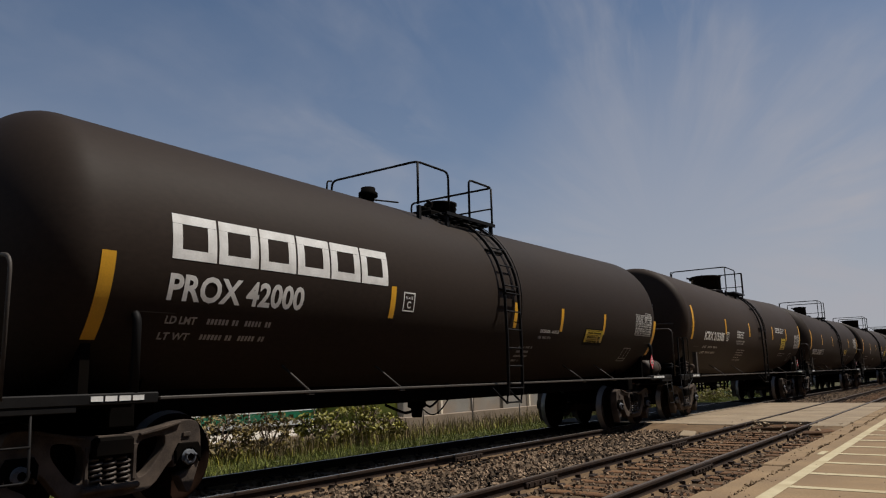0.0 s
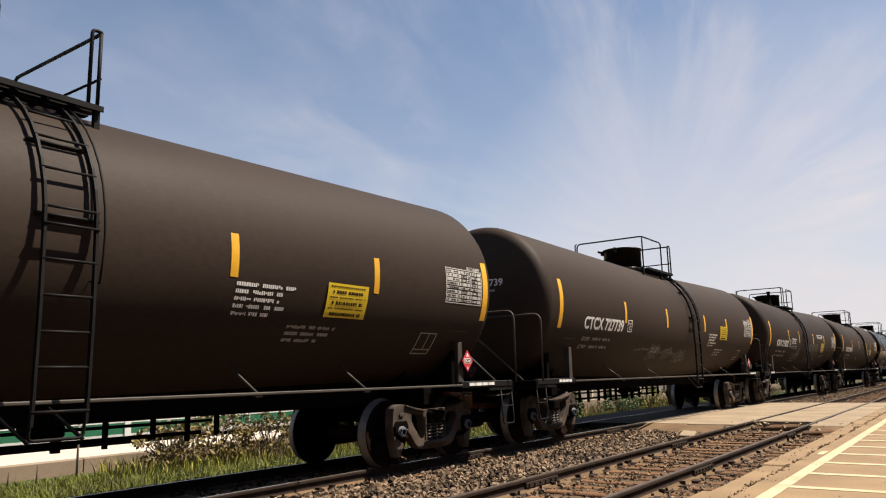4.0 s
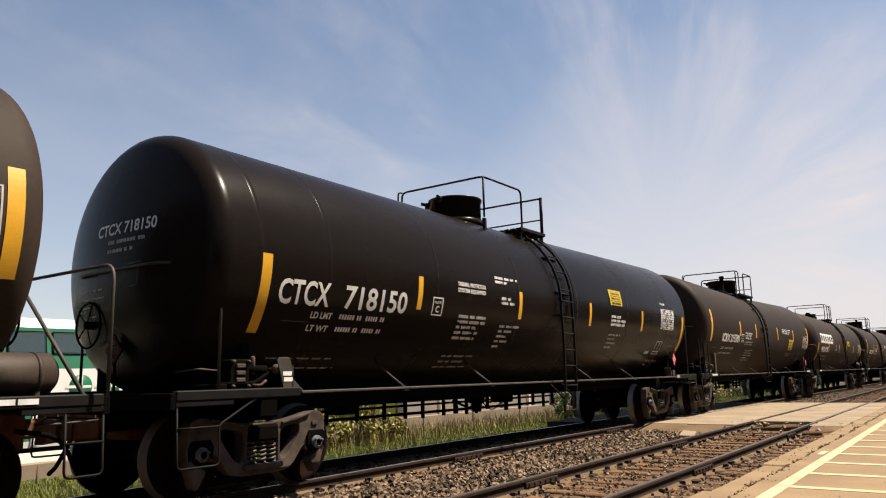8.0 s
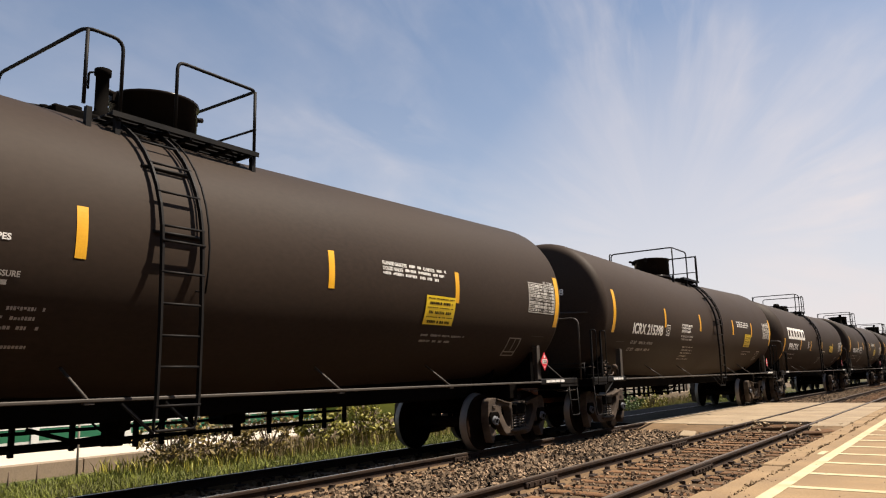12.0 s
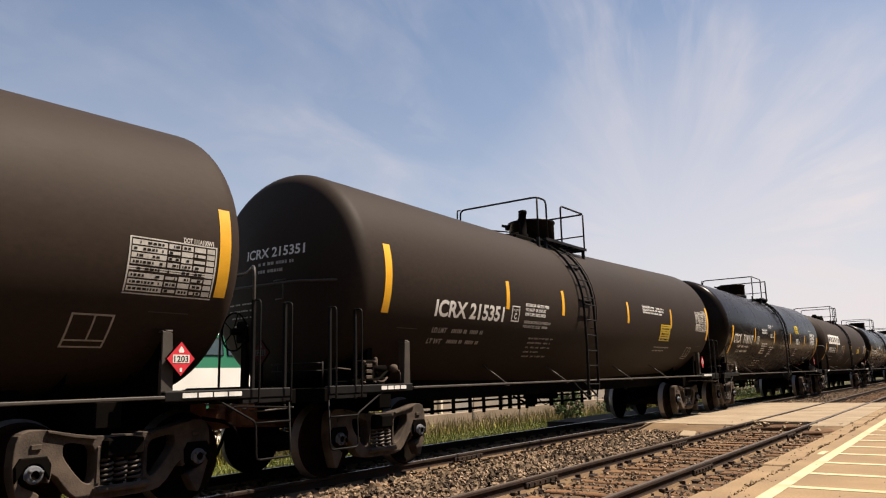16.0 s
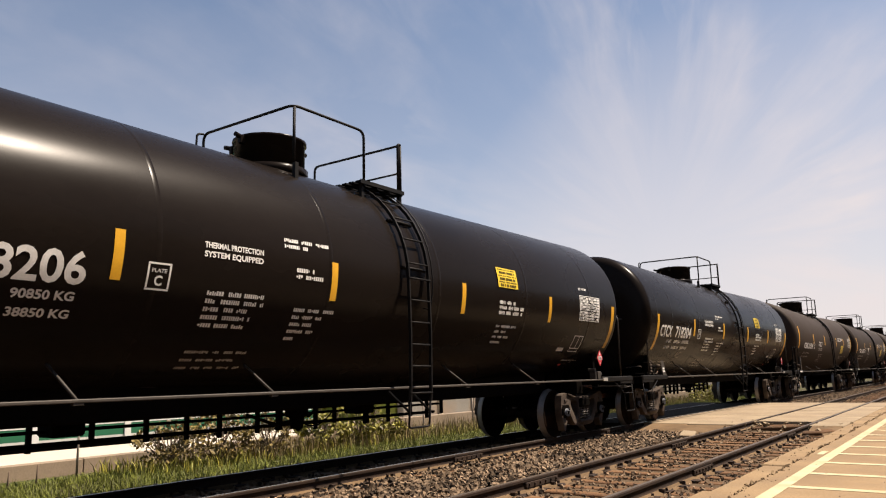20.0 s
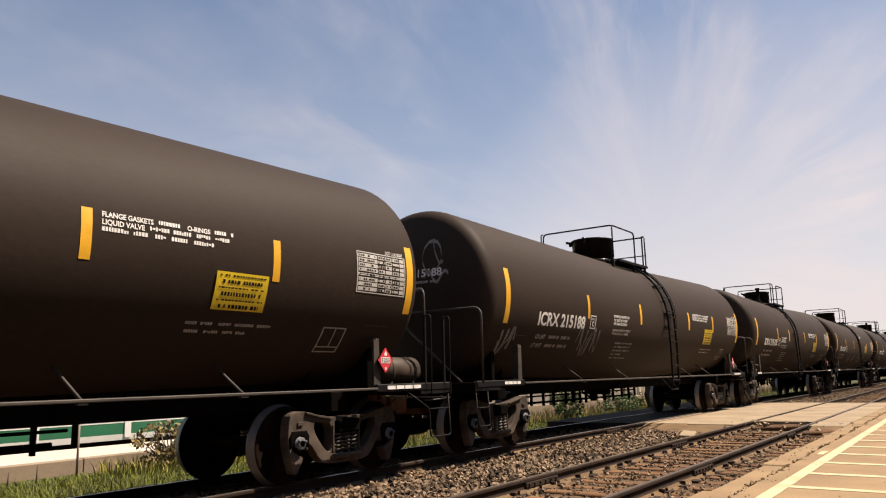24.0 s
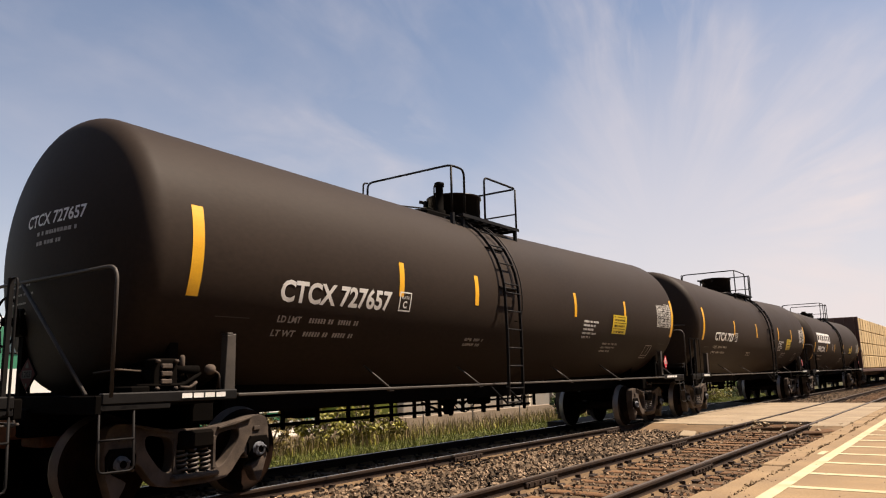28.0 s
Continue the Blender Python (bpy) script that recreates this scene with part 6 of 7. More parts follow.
        skin("notice", bm, WHITE, "white stencilled notice")
        skin("gasket_lettering", bars(bmesh.new(), s, -2.55, -1.78, 3.03, (1.0, 0.5), 0.075, 0.045, seed + 1), WHITE)
        skin("notice_lettering", bars(bmesh.new(), s, -2.35, -1.85, 2.68, (0.6, 1.0), 0.08, 0.05, seed + 2), WHITE)
        skin("stencil_lettering", bars(bmesh.new(), s, -3.6, -2.75, 2.31, (1, 0.95, 0.7, 0.8, 0.75), 0.085, 0.05, seed + 3), WHITE)
        skin("stencil_lettering", bars(bmesh.new(), s, -2.3, -1.55, 2.2, (1, 0.7, 0.5, 0.6, 0.3), 0.085, 0.045, seed + 4), WHITE)
        skin("stencil_lettering", bars(bmesh.new(), s, -3.6, -2.7, 1.68, (1, 0.8, 1), 0.085, 0.04, seed + 5), FAINT)
        skin("notice_lettering", bars(bmesh.new(), s, 2.45, 3.35, 2.62, (0.6, 0.95, 0.9), 0.09, 0.06, seed + 6), WHITE)
        skin("stencil_lettering", bars(bmesh.new(), s, 2.45, 3.2, 2.2, (0.9, 0.5, 0.7, 0.5), 0.09, 0.045, seed + 7), WHITE)
        skin("weight_lettering", bars(bmesh.new(), s, -7.2, -5.9, 1.62, (0.9, 1), 0.12, 0.03, seed + 8), FAINT)
    elif kind == "logo":
        bm = bmesh.new()
        write(bm, s, "EXTERIOR - ALKYD", 1.18, 1.95, 2.15, 0.06, 0.02)
        skin("paint_notice", bm, WHITE)
        skin("notice_lettering", bars(bmesh.new(), s, 1.15, 1.9, 2.06, (0.7,), 0.09, 0.055, seed), FAINT)
        skin("stencil_lettering", bars(bmesh.new(), s, 0.55, 1.1, 1.86, (1, 0.9, 0.9, 0.5), 0.08, 0.045, seed + 1), FAINT)
    else:
        skin("stencil_lettering", bars(bmesh.new(), s, 2.3, 3.3, 2.05, (1,), 0.08, 0.045, seed), FAINT)
    # emergency panel with unreadable lines
    py, pz, pw, ph = own.get("panel", {"plain": (3.18 if top_kind == "early" else 3.75, 2.335, 0.78, 0.45), "glossy": (2.4, 3.03, 0.68, 0.36), "logo": (3.15, 2.31, 0.85, 0.32), "plump": (2.35, 2.20, 0.8, 0.30)}[kind])
    if kind == "logo":
        skin("panel_backing", s.patch(bmesh.new(), py - 0.05, py + pw + 0.05, pz - ph * 0.75, pz + ph / 2 + 0.03, 0.003), INK)
    pan = skin("emergency_panel", s.patch(bmesh.new(), py, py + pw, pz - ph / 2, pz + ph / 2, 0.012), YELLOW, "yellow emergency contact panel")
    bm = bmesh.new()
    for k, (a, b, h) in enumerate(((0.06, 0.94, 0.018), (0.12, 0.88, 0.04), (0.06, 0.94, 0.018), (0.12, 0.88, 0.045), (0.06, 0.94, 0.018), (0.12, 0.88, 0.045))):
        z = pz + ph * (0.40 - 0.155 * k)
        x = py + pw * a
        while x < py + pw * b - 0.01:
            e = g.uniform(0.022, 0.045)
            s.patch(bm, x, min(x + e, py + pw * b), z - h / 2, z + h / 2, 0.016)
            x += e + 0.012 + (0.03 if g.random() < 0.2 else 0)
    part("panel_lettering", bm, INK, pan)["kind"] = "stuff"
    # data chart near the far end
    cy0, cy1, cz0, cz1 = {"plain": (6.40, 7.38, 2.50, 3.02), "glossy": (5.72, 6.66, 2.45, 2.93), "logo": (6.0, 7.0, 2.24, 2.70), "plump": (5.9, 6.9, 2.52, 3.05)}[kind]
    cz0, cz1 = cz0 + own.get("chart", 0.0), cz1 + own.get("chart", 0.0)
    bm = bmesh.new()
    rows = 8
    cw, ch = cy1 - cy0, cz1 - cz0
    for r in range(rows):
        z = cz1 - ch * (r + 0.5) / rows
        for c, (a, b) in enumerate(((0.0, 0.40), (0.42, 0.56), (0.58, 0.72), (0.74, 0.88), (0.90, 1.0))):
            if r == 4 and c < 4:
                continue
            k = 0.78 if c in (0, 2, 4) or r % 3 == 0 else 0.5
            x0, x1 = cy0 + cw * a, cy0 + cw * b
            s.patch(bm, x0, x1, z - ch / rows * k / 2, z + ch / rows * k / 2)
    for a, b in ((cy0 - 0.03, cy0 - 0.012), (cy1 + 0.012, cy1 + 0.03)):
        s.patch(bm, a, b, cz0 - 0.01, cz1 + 0.01)
    for z in (cz0 - 0.016, cz0 + ch * 0.42, cz0 + ch * 0.46, cz1 + 0.016):
        s.patch(bm, cy0 - 0.03, cy1 + 0.03, z - 0.007, z + 0.007)
    ink = bmesh.new()
    for r in range(rows):
        z = cz1 - ch * (r + 0.5) / rows
        for a, b in ((0.02, 0.36), (0.43, 0.55), (0.60, 0.70), (0.76, 0.86)):
            x = cy0 + cw * a
            while x < cy0 + cw * b - 0.015:
                e = g.uniform(0.012, 0.05)
                if g.random() < 0.62:
                    s.patch(ink, x, min(x + e, cy0 + cw * b), z - 0.013, z + 0.013, 0.0065)
                x += e + 0.012
    dot = cy0 - 0.03 if kind == "glossy" else cy1 - 0.40
    write(bm, s, "DOT 111A100W1", dot, dot + 0.38, cz1 + (0.16 if kind == "glossy" else 0.055), 0.05, 0.04)
    skin("test_chart", bm, WHITE if kind == "glossy" else CHART, "white stencilled test chart")
    skin("chart_lettering", ink, INK)
    # slanted box mark below the chart
    bm = bmesh.new()
    y, z = {"plain": (5.94, 1.835), "glossy": (5.68, 1.945), "logo": (5.6, 1.75), "plump": (4.5, 1.85)}[kind]
    for a, b, c, d in ((0, 0.44, 0.175, 0.195), (0, 0.44, -0.195, -0.175), (0, 0.022, -0.175, 0.175), (0.418, 0.44, -0.175, 0.175), (0.23, 0.25, -0.10, 0.175), (0, 0.44, -0.115, -0.095)):
        rim = [[bm.verts.new(s.put(q, z, c + (d - c) * k / 4)) for k in range(5)] for q in (y + a, y + b)]
        for k in range(4):
            bm.faces.new((rim[0][k], rim[1][k], rim[1][k + 1], rim[0][k + 1]))
    skin("inspection_mark", bm, WHITE if kind == "glossy" else FAINT)
    if kind == "glossy":
        skin("stencil_lettering", bars(bmesh.new(), s, 5.72, 6.46, 1.63, (1,), 0.08, 0.03, seed + 20), FAINT)
        skin("small_label", s.patch(bmesh.new(), 5.14, 5.42, 1.78, 1.87), WHITE)
        skin("small_label", s.patch(bmesh.new(), 5.75, 5.88, 1.50, 1.545), LABELRED)
    # company emblem as plain blocks
    if kind == "logo":
        wide = (-3.45 + 6.98) / 6
        for k in range(6):
            skin("emblem_block", emblem_block(s, -6.98 + wide * k + 0.015, -6.98 + wide * (k + 1) - 0.015, 2.61, 3.10, 0.108), WHITE, "bold white hollow block")
    if "high_text" in tags:
        skin("gasket_lettering", bars(bmesh.new(), s, 0.95, 2.45, 3.46, (0.7, 0.35, 1.0, 0.9), 0.068, 0.042, seed + 9), WHITE)
    half = head_profile(spec)
    radii, along = [r for q, r in half[:1:-1]], [q for q, r in half[:1:-1]]

    def on_head(x, z):
        y = float(np.interp(math.hypot(x, z), radii, along))
        rise = lift(spec, spec["yc"])
        return Vector((x, -y - 0.006, z + rise))
    # chalk and spray scrawls
    for k, (a, b, c, d, loops, w, m) in enumerate(SCRAWLS.get(number, ())):
        skin("graffiti", s.stroke(bmesh.new(), scrawl(seed + k, a, b, c, d, loops), w), m, "hand-drawn scrawl")
    for k, (a, b, lo, hi, count) in enumerate(TAGS.get(number, ())):
        bm = bmesh.new()
        for line in bubbles(seed + 40 + k, a, b, lo, hi, count):
            s.stroke(bm, line, 0.034 if hi - lo > 0.4 else 0.018)
        skin("graffiti", bm, CHALK, "pale spray-painted outline tag")["kind"] = "stuff"
    if number == "ICRX 215188":
        for line in ([(0.50 + 0.2 * math.cos(q * 0.5), 0.66 + 0.3 * math.sin(q * 0.5)) for q in range(13)], [(0.35 + 0.05 * q, 0.28 + 0.1 * math.sin(q * 0.9)) for q in range(11)], [(0.50, 0.98), (0.56, 0.74), (0.66, 0.52), (0.74, 0.55)]):
            bm = bmesh.new()
            prev = None
            for x, z in line:
                v = [bm.verts.new(on_head(x, z + d)) for d in (-0.032, 0.032)]
                if prev:
                    bm.faces.new((prev[0], v[0], v[1], prev[1]))
                prev = v
            skin("head_graffiti", bm, CHALK, "pale spray stroke")
    if number == "CTCX 718204":
        bm = bmesh.new()
        for pts in (((-5.74, 1.57), (-5.64, 1.71), (-5.52, 1.87), (-5.53, 1.72), (-5.55, 1.56)), ((-5.69, 1.67), (-5.47, 1.70)), ((-5.22, 1.87), (-5.40, 1.84)), ((-5.40, 1.85), (-5.48, 1.56)), ((-5.49, 1.56), (-5.33, 1.57)), ((-5.43, 1.71), (-5.27, 1.73))):
            s.stroke(bm, pts, 0.028)
        skin("graffiti", bm, CHALK, "two scrawled chalk letters")
    # number and notes on the near head
    if number:
        bm = bmesh.new()
        write_flat(bm, number, -0.48, 0.72, 0.37, 0.14, on_head, 0.02)
        skin("head_number", bm, WHITE)
    bm = bmesh.new()
    for z, x, w, h in ((0.18, -0.2, 0.75, 0.045), (0.07, -0.2, 0.5, 0.045), (-0.36, -0.95, 0.62, 0.022), (-0.46, -0.95, 0.7, 0.022), (-0.56, -0.9, 0.5, 0.022), (-0.68, -0.85, 0.38, 0.022)):
        stop = x + w
        while x < stop:
            e = g.uniform(0.03, 0.07)
            q = [on_head(x, z), on_head(x + e, z), on_head(x + e, z + h), on_head(x, z + h)]
            bm.faces.new([bm.verts.new(v) for v in q])
            x += e + (0.012 if g.random() < 0.7 else 0.05)
    skin("head_lettering", bm, FAINT)
    # fittings
    top_gear(car, spec, top_kind)
    for m in (pose(0, OFF, 0), pose(0, OFF, 0, 0, 0, 180)):
        part("stub_sill", stub_sill_mesh(), None, car, m=m)
        part("body_bolster", body_bolster_mesh(), None, car, m=m)
        part("saddle", saddle_mesh(spec, kind), None, car, m=m)
        part("web_plate", web_plate_mesh(spec, kind), None, car, m=m)
    for m in (pose(0, MID, 0), pose(0, MID, 0, 0, 0, 180)):
        part("running_rail", running_rail_mesh(), None, car, m=m)
        part("coupler", coupler_mesh(), None, car, "rusty coupler and draft gear", m)
        part("end_deck", end_deck_mesh(end), None, car, m=m)
        part("end_sill", end_sill_mesh(end), None, car, m=m)
        for x in (-1.47, 1.47):
            part("deck_edge", deck_edge_mesh(end), None, car, m=m @ pose(x, 0, 0))
        part("air_hose", hose_mesh(), None, car, m=m)
        for x in (1, -1):
            part("stirrup", stirrup_mesh(end), None, car, m=m @ Matrix.Diagonal((x, 1, 1, 1)))
        part("cut_lever", cut_lever_mesh(end), None, car, "thin uncoupling rod", m)
    for sy in (-1, 1):
        f = pose(0, MID, 0) @ Matrix.Diagonal((1, sy, 1, 1))
        part("end_rail", end_rail_mesh(end), None, car, m=f)
        if end == "straight":
            part("end_brace", end_brace_mesh(), None, car, m=f)
        elif kind != "glossy":
            for y in (8.13, 8.62):
                part("grab_iron", grab_mesh(), None, car, m=pose(0, MID + sy * y, 0))
            if sy < 0:
                part("end_grab", end_grab_mesh(), None, car, m=f)
        if kind != "glossy":
            part("reflective_strip", strip_mesh(7.16, 7.95) if sy > 0 else strip_mesh(7.12, 7.69), None, car, "white dashes", f)
        elif sy > 0:
            part("reflective_strip", shared("long_strip", lambda bm: box(bm, 1.512, 1.518, 6.96, 7.20, 1.15, 1.22), FAINT), None, car, "worn white dash", f)
            part("placard_bracket", placard_bracket_mesh(), None, car, m=pose(0, OFF + 0.1, 0))
        if kind == "logo":
            part("gusset", shared("support_pipe", lambda bm: tube(bm, rounded([(1.46, 7.2, 1.2), (1.46, 7.2, 2.0), (1.3, 7.2, 2.1)], 0.1), 0.045, 10), PIPE), None, car, m=f)
        elif kind != "glossy":
            part("gusset", gusset_mesh(), None, car, m=f)
        # the sunlit top edge of the saddle pad, painted as a pale line
        skin("pad_edge", s.patch(bmesh.new(), MID + sy * 7.0 - 0.24, MID + sy * 7.0 + 0.24, 2.046, 2.058, 0.012), SUNDUSTY, "thin pale line painting the lit edge of the saddle pad")
        add_truck(car, -0.25 + 6.98 * sy, "pale blue bearing cap" if g.random() < 0.5 else "dusty bearing cap")
    for y in {"logo": (-4.9, -3.1, 3.0, 4.6), "wide": (-4.9, -3.1, 2.85, 4.4), "vented": (-4.9, -3.1, 3.0, 4.6), "glossy": (-4.96, -2.6, 1.5, 3.85), "early": (-4.33, -2.0, 1.4, 3.9)}.get(top_kind, (-4.5, -2.05, 2.7, 4.58)):
        part("rail_bracket", bracket_mesh(), None, car, m=pose(0, y, 0))
    part("underframe", underframe_mesh("bare" if kind == "logo" else "piped"), None, car, m=pose(0, OFF - 0.5, 0))
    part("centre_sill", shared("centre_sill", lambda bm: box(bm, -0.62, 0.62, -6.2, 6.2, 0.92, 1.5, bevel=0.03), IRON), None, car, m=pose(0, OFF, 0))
    part("chain", outlet_chain_mesh(), None, car, m=pose(0, OFF - 0.5, 0))
    if top_kind != "tall" and kind != "logo":
        f = pose(0, MID, 0) @ Matrix.Diagonal((1, -1, 1, 1))
        part("brake_valve", valve_mesh(), None, car, m=f)
        part("valve_cover", valve_cover_mesh(), None, car, "grey covers and unions that paint the valve's highlights", f)["kind"] = "stuff"
    if "tank_end" in tags:
        part("air_reservoir", reservoir_mesh(), None, car, "dusty brown air reservoir", pose(0.05, OFF - (0.25 if kind == "logo" else 0.3), 0))
    if kind == "glossy":
        plate = part("release_plate", release_plate_mesh(), None, car, "grey bracket plate", pose(0, 0, 0))
        bm = bmesh.new()
        for z in (1.335, 1.405):
            box(bm, 1.479, 1.483, -7.27 + (1.40 - z) * 0.2, -7.13 + (1.40 - z) * 0.2, z - 0.025, z + 0.025)
        part("plate_label", bm, WHITE, plate, "two white label lines")
    part("brake_wheel", brake_wheel_mesh(), None, car, m=pose(-0.55 + g.uniform(-.1, .3), MID - 0.1, 2.05))
    placard_parts(car, pose(1.50, 6.8 if kind == "glossy" else 7.08, 1.65 if kind == "glossy" else 1.57, 0, 0, 4))
    if end == "bowed" or top_kind == "early":
        part("brake_wheel", brake_wheel_mesh(), None, car, m=pose(-0.62, MID + 0.1, 2.05) @ Matrix.Diagonal((1, -1, 1, 1)))
    placard_parts(car, pose(0.0, OFF - 8.28, 1.45 if end == "straight" else 1.72, 0, 0, -90), True)
    return car


def emblem_block(s, y0, y1, z0, z1, t):
    """One hollow block of the emblem."""
    bm = bmesh.new()
    s.patch(bm, y0, y1, z1 - t, z1)
    s.patch(bm, y0, y1, z0, z0 + t)
    s.patch(bm, y0, y0 + t * 1.1, z0 + t, z1 - t)
    s.patch(bm, y1 - t * 1.1, y1, z0 + t, z1 - t)
    return bm


# where single cars differ from their kind
LAYOUT = {
    "PROX 42000": dict(mids=(-3.33, 0.16, 2.02, 4.11), panel=(3.2, 2.12, 0.9, 0.28), spot=(-6.96, -5.05, 2.32, 0.27), box=-3.1),
    "PROX 43365": dict(mids=(-4.69, -1.41, 1.25, 3.98), panel=(1.54, 2.71, 0.78, 0.33), box=-2.6),
    "ICRX 215351": dict(mids=(-4.36, -2.2, 1.2, 4.22), panel=(3.42, 2.335, 0.74, 0.43)),
    "ICRX 215470": dict(chart=-0.27),
    "ICRX 215505": dict(chart=-0.27),
    "ICRX 215381": dict(chart=-0.27, mids=(-4.36, -2.2, 1.3, 4.28), panel=(3.37, 2.335, 0.78, 0.45)),
    "ICRX 215028": dict(chart=-0.1),
    "ICRX 215158": dict(mids=(-4.3, -1.3, 2.6, 4.95), panel=(4.1, 2.32, 0.74, 0.43)),
    "ICRX 215188": dict(mids=(-4.3, -1.3, 2.4, 4.72), panel=(3.85, 2.335, 0.78, 0.45)),
    "CTCX 727739": dict(spot=(-6.54, -4.44, 2.40, 0.255), mids=(-4.33, -1.48, 1.82, 4.15), panel=(3.42, 2.5, 0.8, 0.43)),
    "CTCX 727690": dict(spot=(-6.62, -4.46, 2.40, 0.25), mids=(-4.33, -1.4, 2.0, 4.35), panel=(3.6, 2.3, 0.8, 0.43)),
    "CTCX 727657": dict(mids=(-4.17, -2.18, 1.56, 4.21), panel=(3.5, 2.42, 0.8, 0.43)),
    "ICRX 215541": dict(mids=(-4.65, -1.48, 1.52, 4.32), panel=(3.26, 2.5, 0.8, 0.43), spot=(-6.62, -4.80, 2.40, 0.25), box=-4.45),
}

SCRAWLS = {
    "CTCX 727739": ((-3.3, -2.45, 1.86, 1.92, 3, 0.016, CHALK), (-1.75, -1.35, 1.80, 1.88, 2, 0.016, CHALK), (-0.75, -0.35, 1.76, 1.84, 2, 0.016, CHALK), (0.4, 0.7, 1.60, 1.74, 1, 0.016, CHALK)),
    "PROX 43417": ((-4.4, -3.1, 1.95, 2.35, 4, 0.026, CHALK),),
    "ICRX 215188": ((-4.6, -3.6, 1.7, 2.3, 5, 0.022, CHALK), (-7.7, -7.2, 1.7, 2.2, 3, 0.04, CHALK)),
}

BLACKCAR = "dull black tank car with amber stripes and white stencils"
SHINY = "glossy black tank car with welded rings and white stencils"
BLOCKS = "black round-ended tank car with a bold white block emblem"
# kind, number, top fittings, end rail, place correction in metres, weights, tags
TRAIN = [
    ("logo", "PROX 42000", "vented", "straight", 0.05, None, ("tank_end",)),
    ("plain", "ICRX 215505", "late", "bowed", 0.0, None, ("tank_end",)),
    ("plump", "DBUX 302467", "plump", "straight", 0.0, None, ()),
    ("plain", "", "late", "straight", 0.0, None, ()),
    ("plain", "CTCX 727739", "tall", "straight", 0.0, None, ("tank_end",)),
    ("plain", "ICRX 215028", "early", "bowed", 0.0, ("91550", "38150"), ()),
    ("plain", "CTCX 727690", "tall", "straight", 0.0, ("90500", "39200", "199600", "86400"), ("tank_end",)),
    ("glossy", "CTCX 718150", "glossy", "bowed", 0.0, None, ()),
    ("plain", "ICRX 215381", "early", "bowed", -0.14, None, ()),
    ("logo", "PROX 43365", "wide", "straight", 0.0, ("69900", "29400"), ("tank_end", "wide")),
    ("plain", "ICRX 215111", "early", "straight", 0.0, None, ()),
    ("plain", "ICRX 215398", "late", "bowed", 0.0, None, ()),
    ("logo", "PROX", "logo", "straight", 0.0, None, ()),
    ("plain", "ICRX 215470", "early", "bowed", 0.0, ("91100", "38600", "200900", "85100"), ()),
    ("plain", "ICRX 215351", "early", "bowed", 0.0, None, ()),
    ("glossy", "CTCX 718117", "glossy", "bowed", 0.0, None, ()),
    ("logo", "PROX 43417", "logo", "straight", 0.0, None, ("tank_end",)),
    ("glossy", "CTCX 718206", "glossy", "bowed", 0.0, ("90850", "38850"), ()),
    ("glossy", "CTCX 718204", "glossy", "bowed", 0.0, ("90700", "39000", "200000", "86000"), ()),
    ("plain", "ICRX 215314", "late", "bowed", 0.0, None, ()),
    ("plain", "ICRX 215158", "late", "bowed", 0.0, ("91550", "38150"), ("tank_end",)),
    ("plain", "ICRX 215188", "tall", "straight", 0.0, None, ("tank_end",)),
    ("plain", "ICRX 215100", "early", "straight", 0.0, None, ()),
    ("plain", "ICRX 215541", "late", "bowed", 0.0, ("91200", "38500", "201100", "84900"), ("high_text", "tank_end")),
    ("plain", "CTCX 727657", "early", "straight", 0.0, None, ()),
    ("plain", "CTCX 727", "tall", "bowed", 0.0, None, ()),
    ("logo", "PROX", "logo", "straight", 0.0, None, ()),
]
PITCH = 18.0513


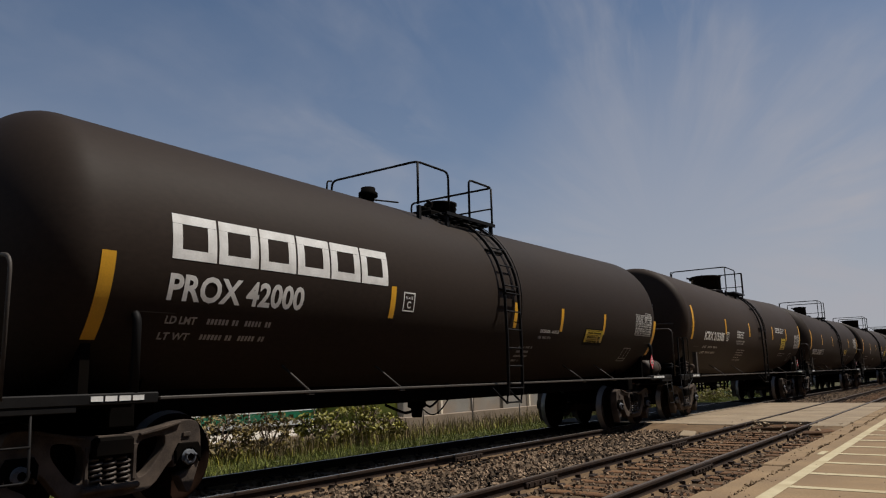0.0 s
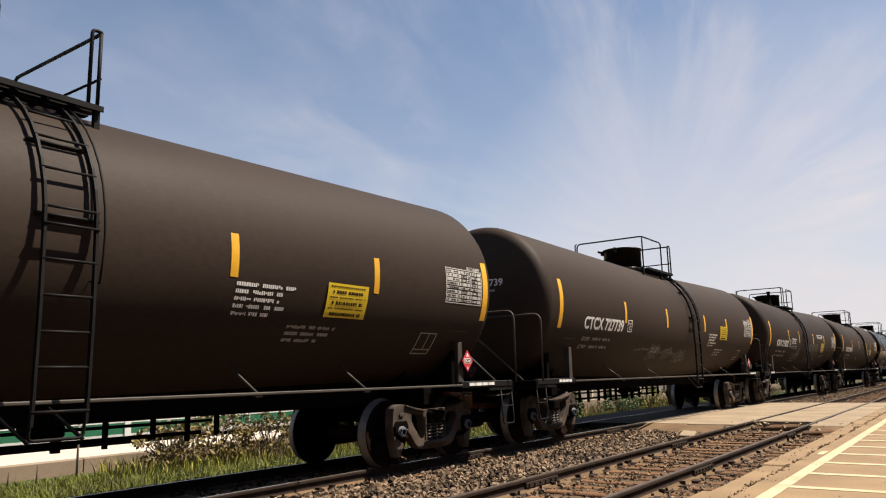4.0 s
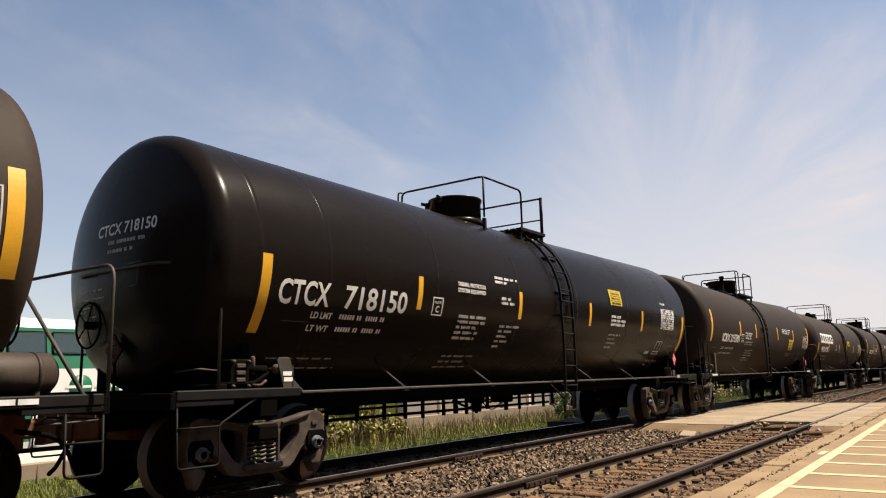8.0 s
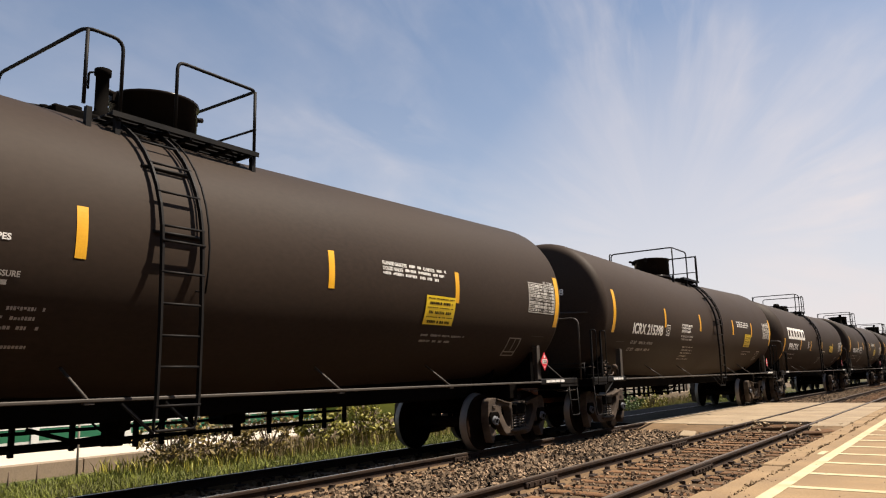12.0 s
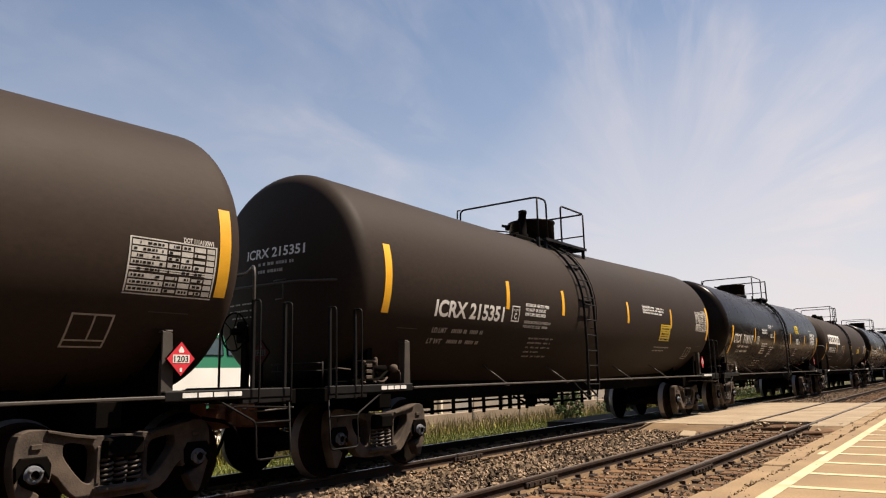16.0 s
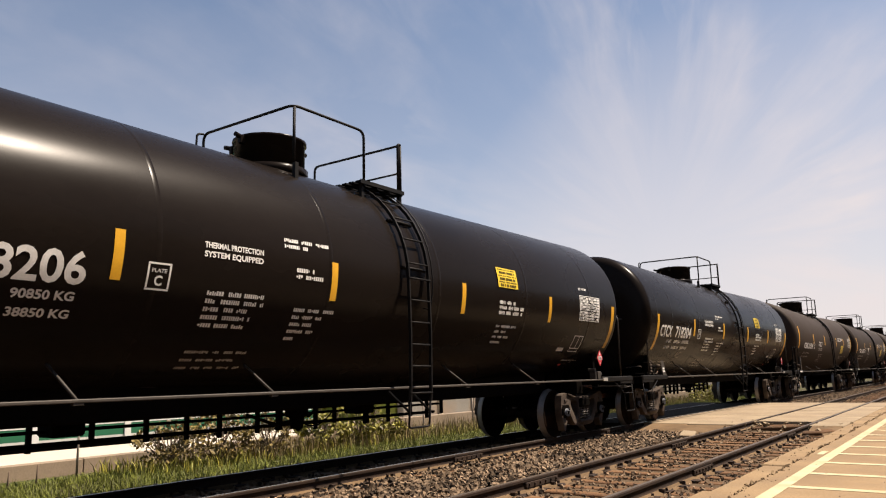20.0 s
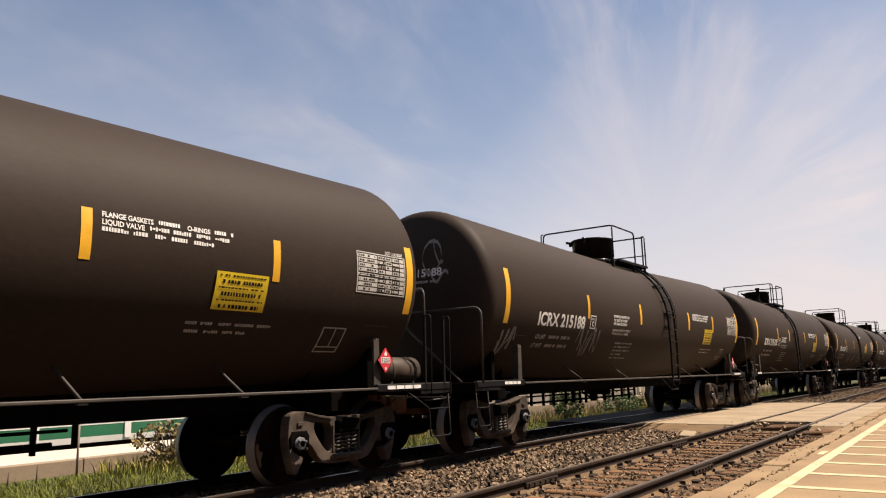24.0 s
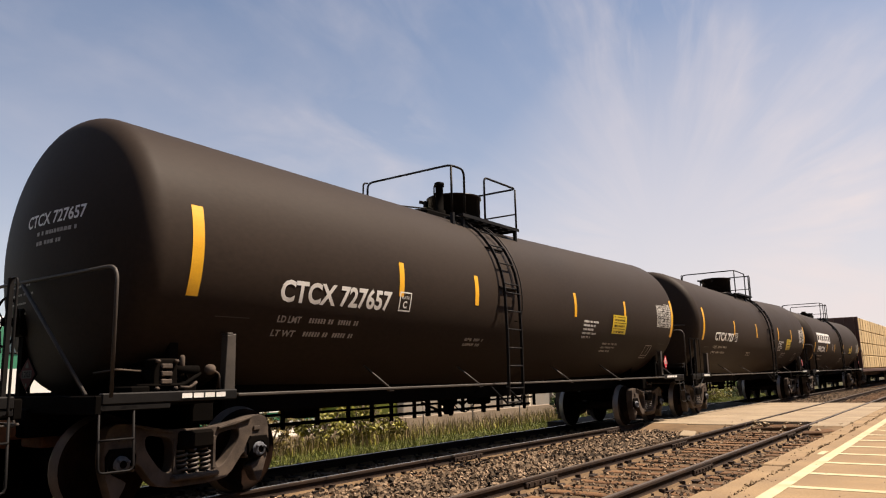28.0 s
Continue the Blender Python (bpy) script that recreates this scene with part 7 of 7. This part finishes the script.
def lumber_car():
    """A centre-beam flat car stacked with bundled boards; its origin is on the rails at its middle."""
    car = thing("lumber_car", "dark red bulkhead flat car stacked with pale bundled lumber", "flat car", "cars of the freight train")
    bm = bmesh.new()
    box(bm, -1.45, 1.45, -11.0, 11.0, 1.0, 1.2, bevel=0.02)
    box(bm, -0.3, 0.3, -10.9, 10.9, 0.65, 1.0, bevel=0.02)
    part("deck", bm, OXIDE, car)
    for y in (-10.9, 10.7):
        bm = bmesh.new()
        box(bm, -1.45, 1.45, y, y + 0.2, 1.2, 4.75, bevel=0.02)
        for k in range(5):
            box(bm, -1.35 + 0.62 * k, -1.25 + 0.62 * k, y - 0.1 if y < 0 else y + 0.2, y if y < 0 else y + 0.3, 1.2, 4.7)
        part("bulkhead", bm, OXIDE, car)
    bm = bmesh.new()
    box(bm, -0.08, 0.08, -10.7, 10.7, 1.2, 4.7)
    part("centre_beam", bm, OXIDE, car)
    bundle = shared("timber_pack", lambda bm: box(bm, 0, 1.25, -1.2, 1.2, 0, 0.84, bevel=0.025), LUMBER)
    batten = shared("batten", lambda bm: box(bm, 0.02, 1.2, -0.05, 0.05, 0, 0.05), LUMBER)
    strap = shared("strap", lambda bm: box(bm, 1.2505, 1.262, -0.02, 0.02, 0.0, 3.5), INK)
    g = random.Random(2)
    for side in (0, 180):
        for t in range(4):
            n = 8
            for k in range(n):
                y = -9.1 + 2.6 * k
                part("timber_pack", bundle, None, car, m=pose(0.1 * (1 if side == 0 else -1), y * (1 if side == 0 else -1) + g.uniform(-.08, .08), 1.26 + 0.88 * t, 0, 0, side))
                for q in (-0.8, 0.8):
                    part("batten", batten, None, car, m=pose(0.1 * (1 if side == 0 else -1), (y + q) * (1 if side == 0 else -1), 1.205 + 0.88 * t, 0, 0, side))
        for k in range(8):
            part("strap", strap, None, car, m=pose(0.11 * (1 if side == 0 else -1), (-9.1 + 2.6 * k) * (1 if side == 0 else -1), 1.25, 0, 0, side))
    for y in (-8.6, 8.6):
        add_truck(car, y, "dusty bearing cap")
    for m in (pose(0, 2.4, 0), pose(0, -2.4, 0, 0, 0, 180)):
        part("coupler", coupler_mesh(), None, car, "rusty coupler and draft gear", m)
    return car


CARS = []


def build_train():
    for k, (kind, number, top_kind, end, shift, weights, tags) in enumerate(TRAIN):
        label = {"plain": BLACKCAR, "plump": BLACKCAR, "glossy": SHINY, "logo": BLOCKS}[kind]
        if number in ("ICRX 215188", "PROX 43417", "CTCX 727739", "ICRX 215028"):
            label = label.replace(" with ", " with chalk scrawls, ", 1)
        CARS.append((tank_car(kind, number, label, 100 + 17 * k, top_kind, end, weights, tags), 3.8346 + PITCH * k + 7.655 + shift))
    last = 3.8346 + PITCH * len(TRAIN) + 7.655 + OFF
    first = lumber_car()
    CARS.append((first, last + 2.45))
    CARS.append((copy_thing(first, pose(0, 0, 0)), last + 2.45 + 23.1))
    for ob in CARS[-1][0].children_recursive:
        if ob.name.startswith("wheelset"):
            WHEELSETS.append(ob)


# slack running in and out: metres that the train is behind its even pace at each second
SURGE = (0, 0, 0.05, -0.10, -0.27, -0.16, -0.12, -0.08, 0.12, 0.03, 0.08, 0.15, 0.27, 0.1, 0.03, 0, -0.13, -0.06, -0.02, 0.12, 0.22, 0.22, -0.05, -0.28, -0.25, -0.2, -0.15, 0.15, 0.05)


def rolled(t):
    """How far the train has come after t seconds: it slows a little."""
    return 15.5804 * t - 0.001745 * t * t - 0.00012032 * t ** 3 - float(np.interp(t, range(29), SURGE))


# ---------------------------------------------------------------- build it all
build_verge()
build_far_side()
build_coach()
build_train()
build_crossing()
build_platform()
build_track("near_track", XN, "near railway track with rusty rails on weathered ties", -16.0, 60, 1)
build_track("far_track", XF, "far railway track under the passing train", -16.0, 45, 2)


def motions():
    for car, y in CARS:
        rows = []
        for t in range(29):
            off, slope = veer(y - rolled(t))
            rows.append((t, pose(XF + off, y - rolled(t), 0, 0, 0, -math.degrees(math.atan(slope)))))
        walk(car, rows)
    # every wheel turns alike, so the wheels at the same place in their trucks share their keys
    leads = {}
    for ws in WHEELSETS:
        place = Matrix.Translation(ws.matrix_basis.translation)
        key = ws.matrix_basis.translation.y > 0
        if key not in leads:
            leads[key] = ws
            walk(ws, [(k / 30, place @ pose(0, 0, 0, -math.degrees(rolled(k / 30) / 0.495))) for k in range(841)])
        else:
            ws.rotation_mode = "QUATERNION"
            keys = ws.animation_data_create()
            keys.action = leads[key].animation_data.action
            keys.action_slot = leads[key].animation_data.action_slot


motions()
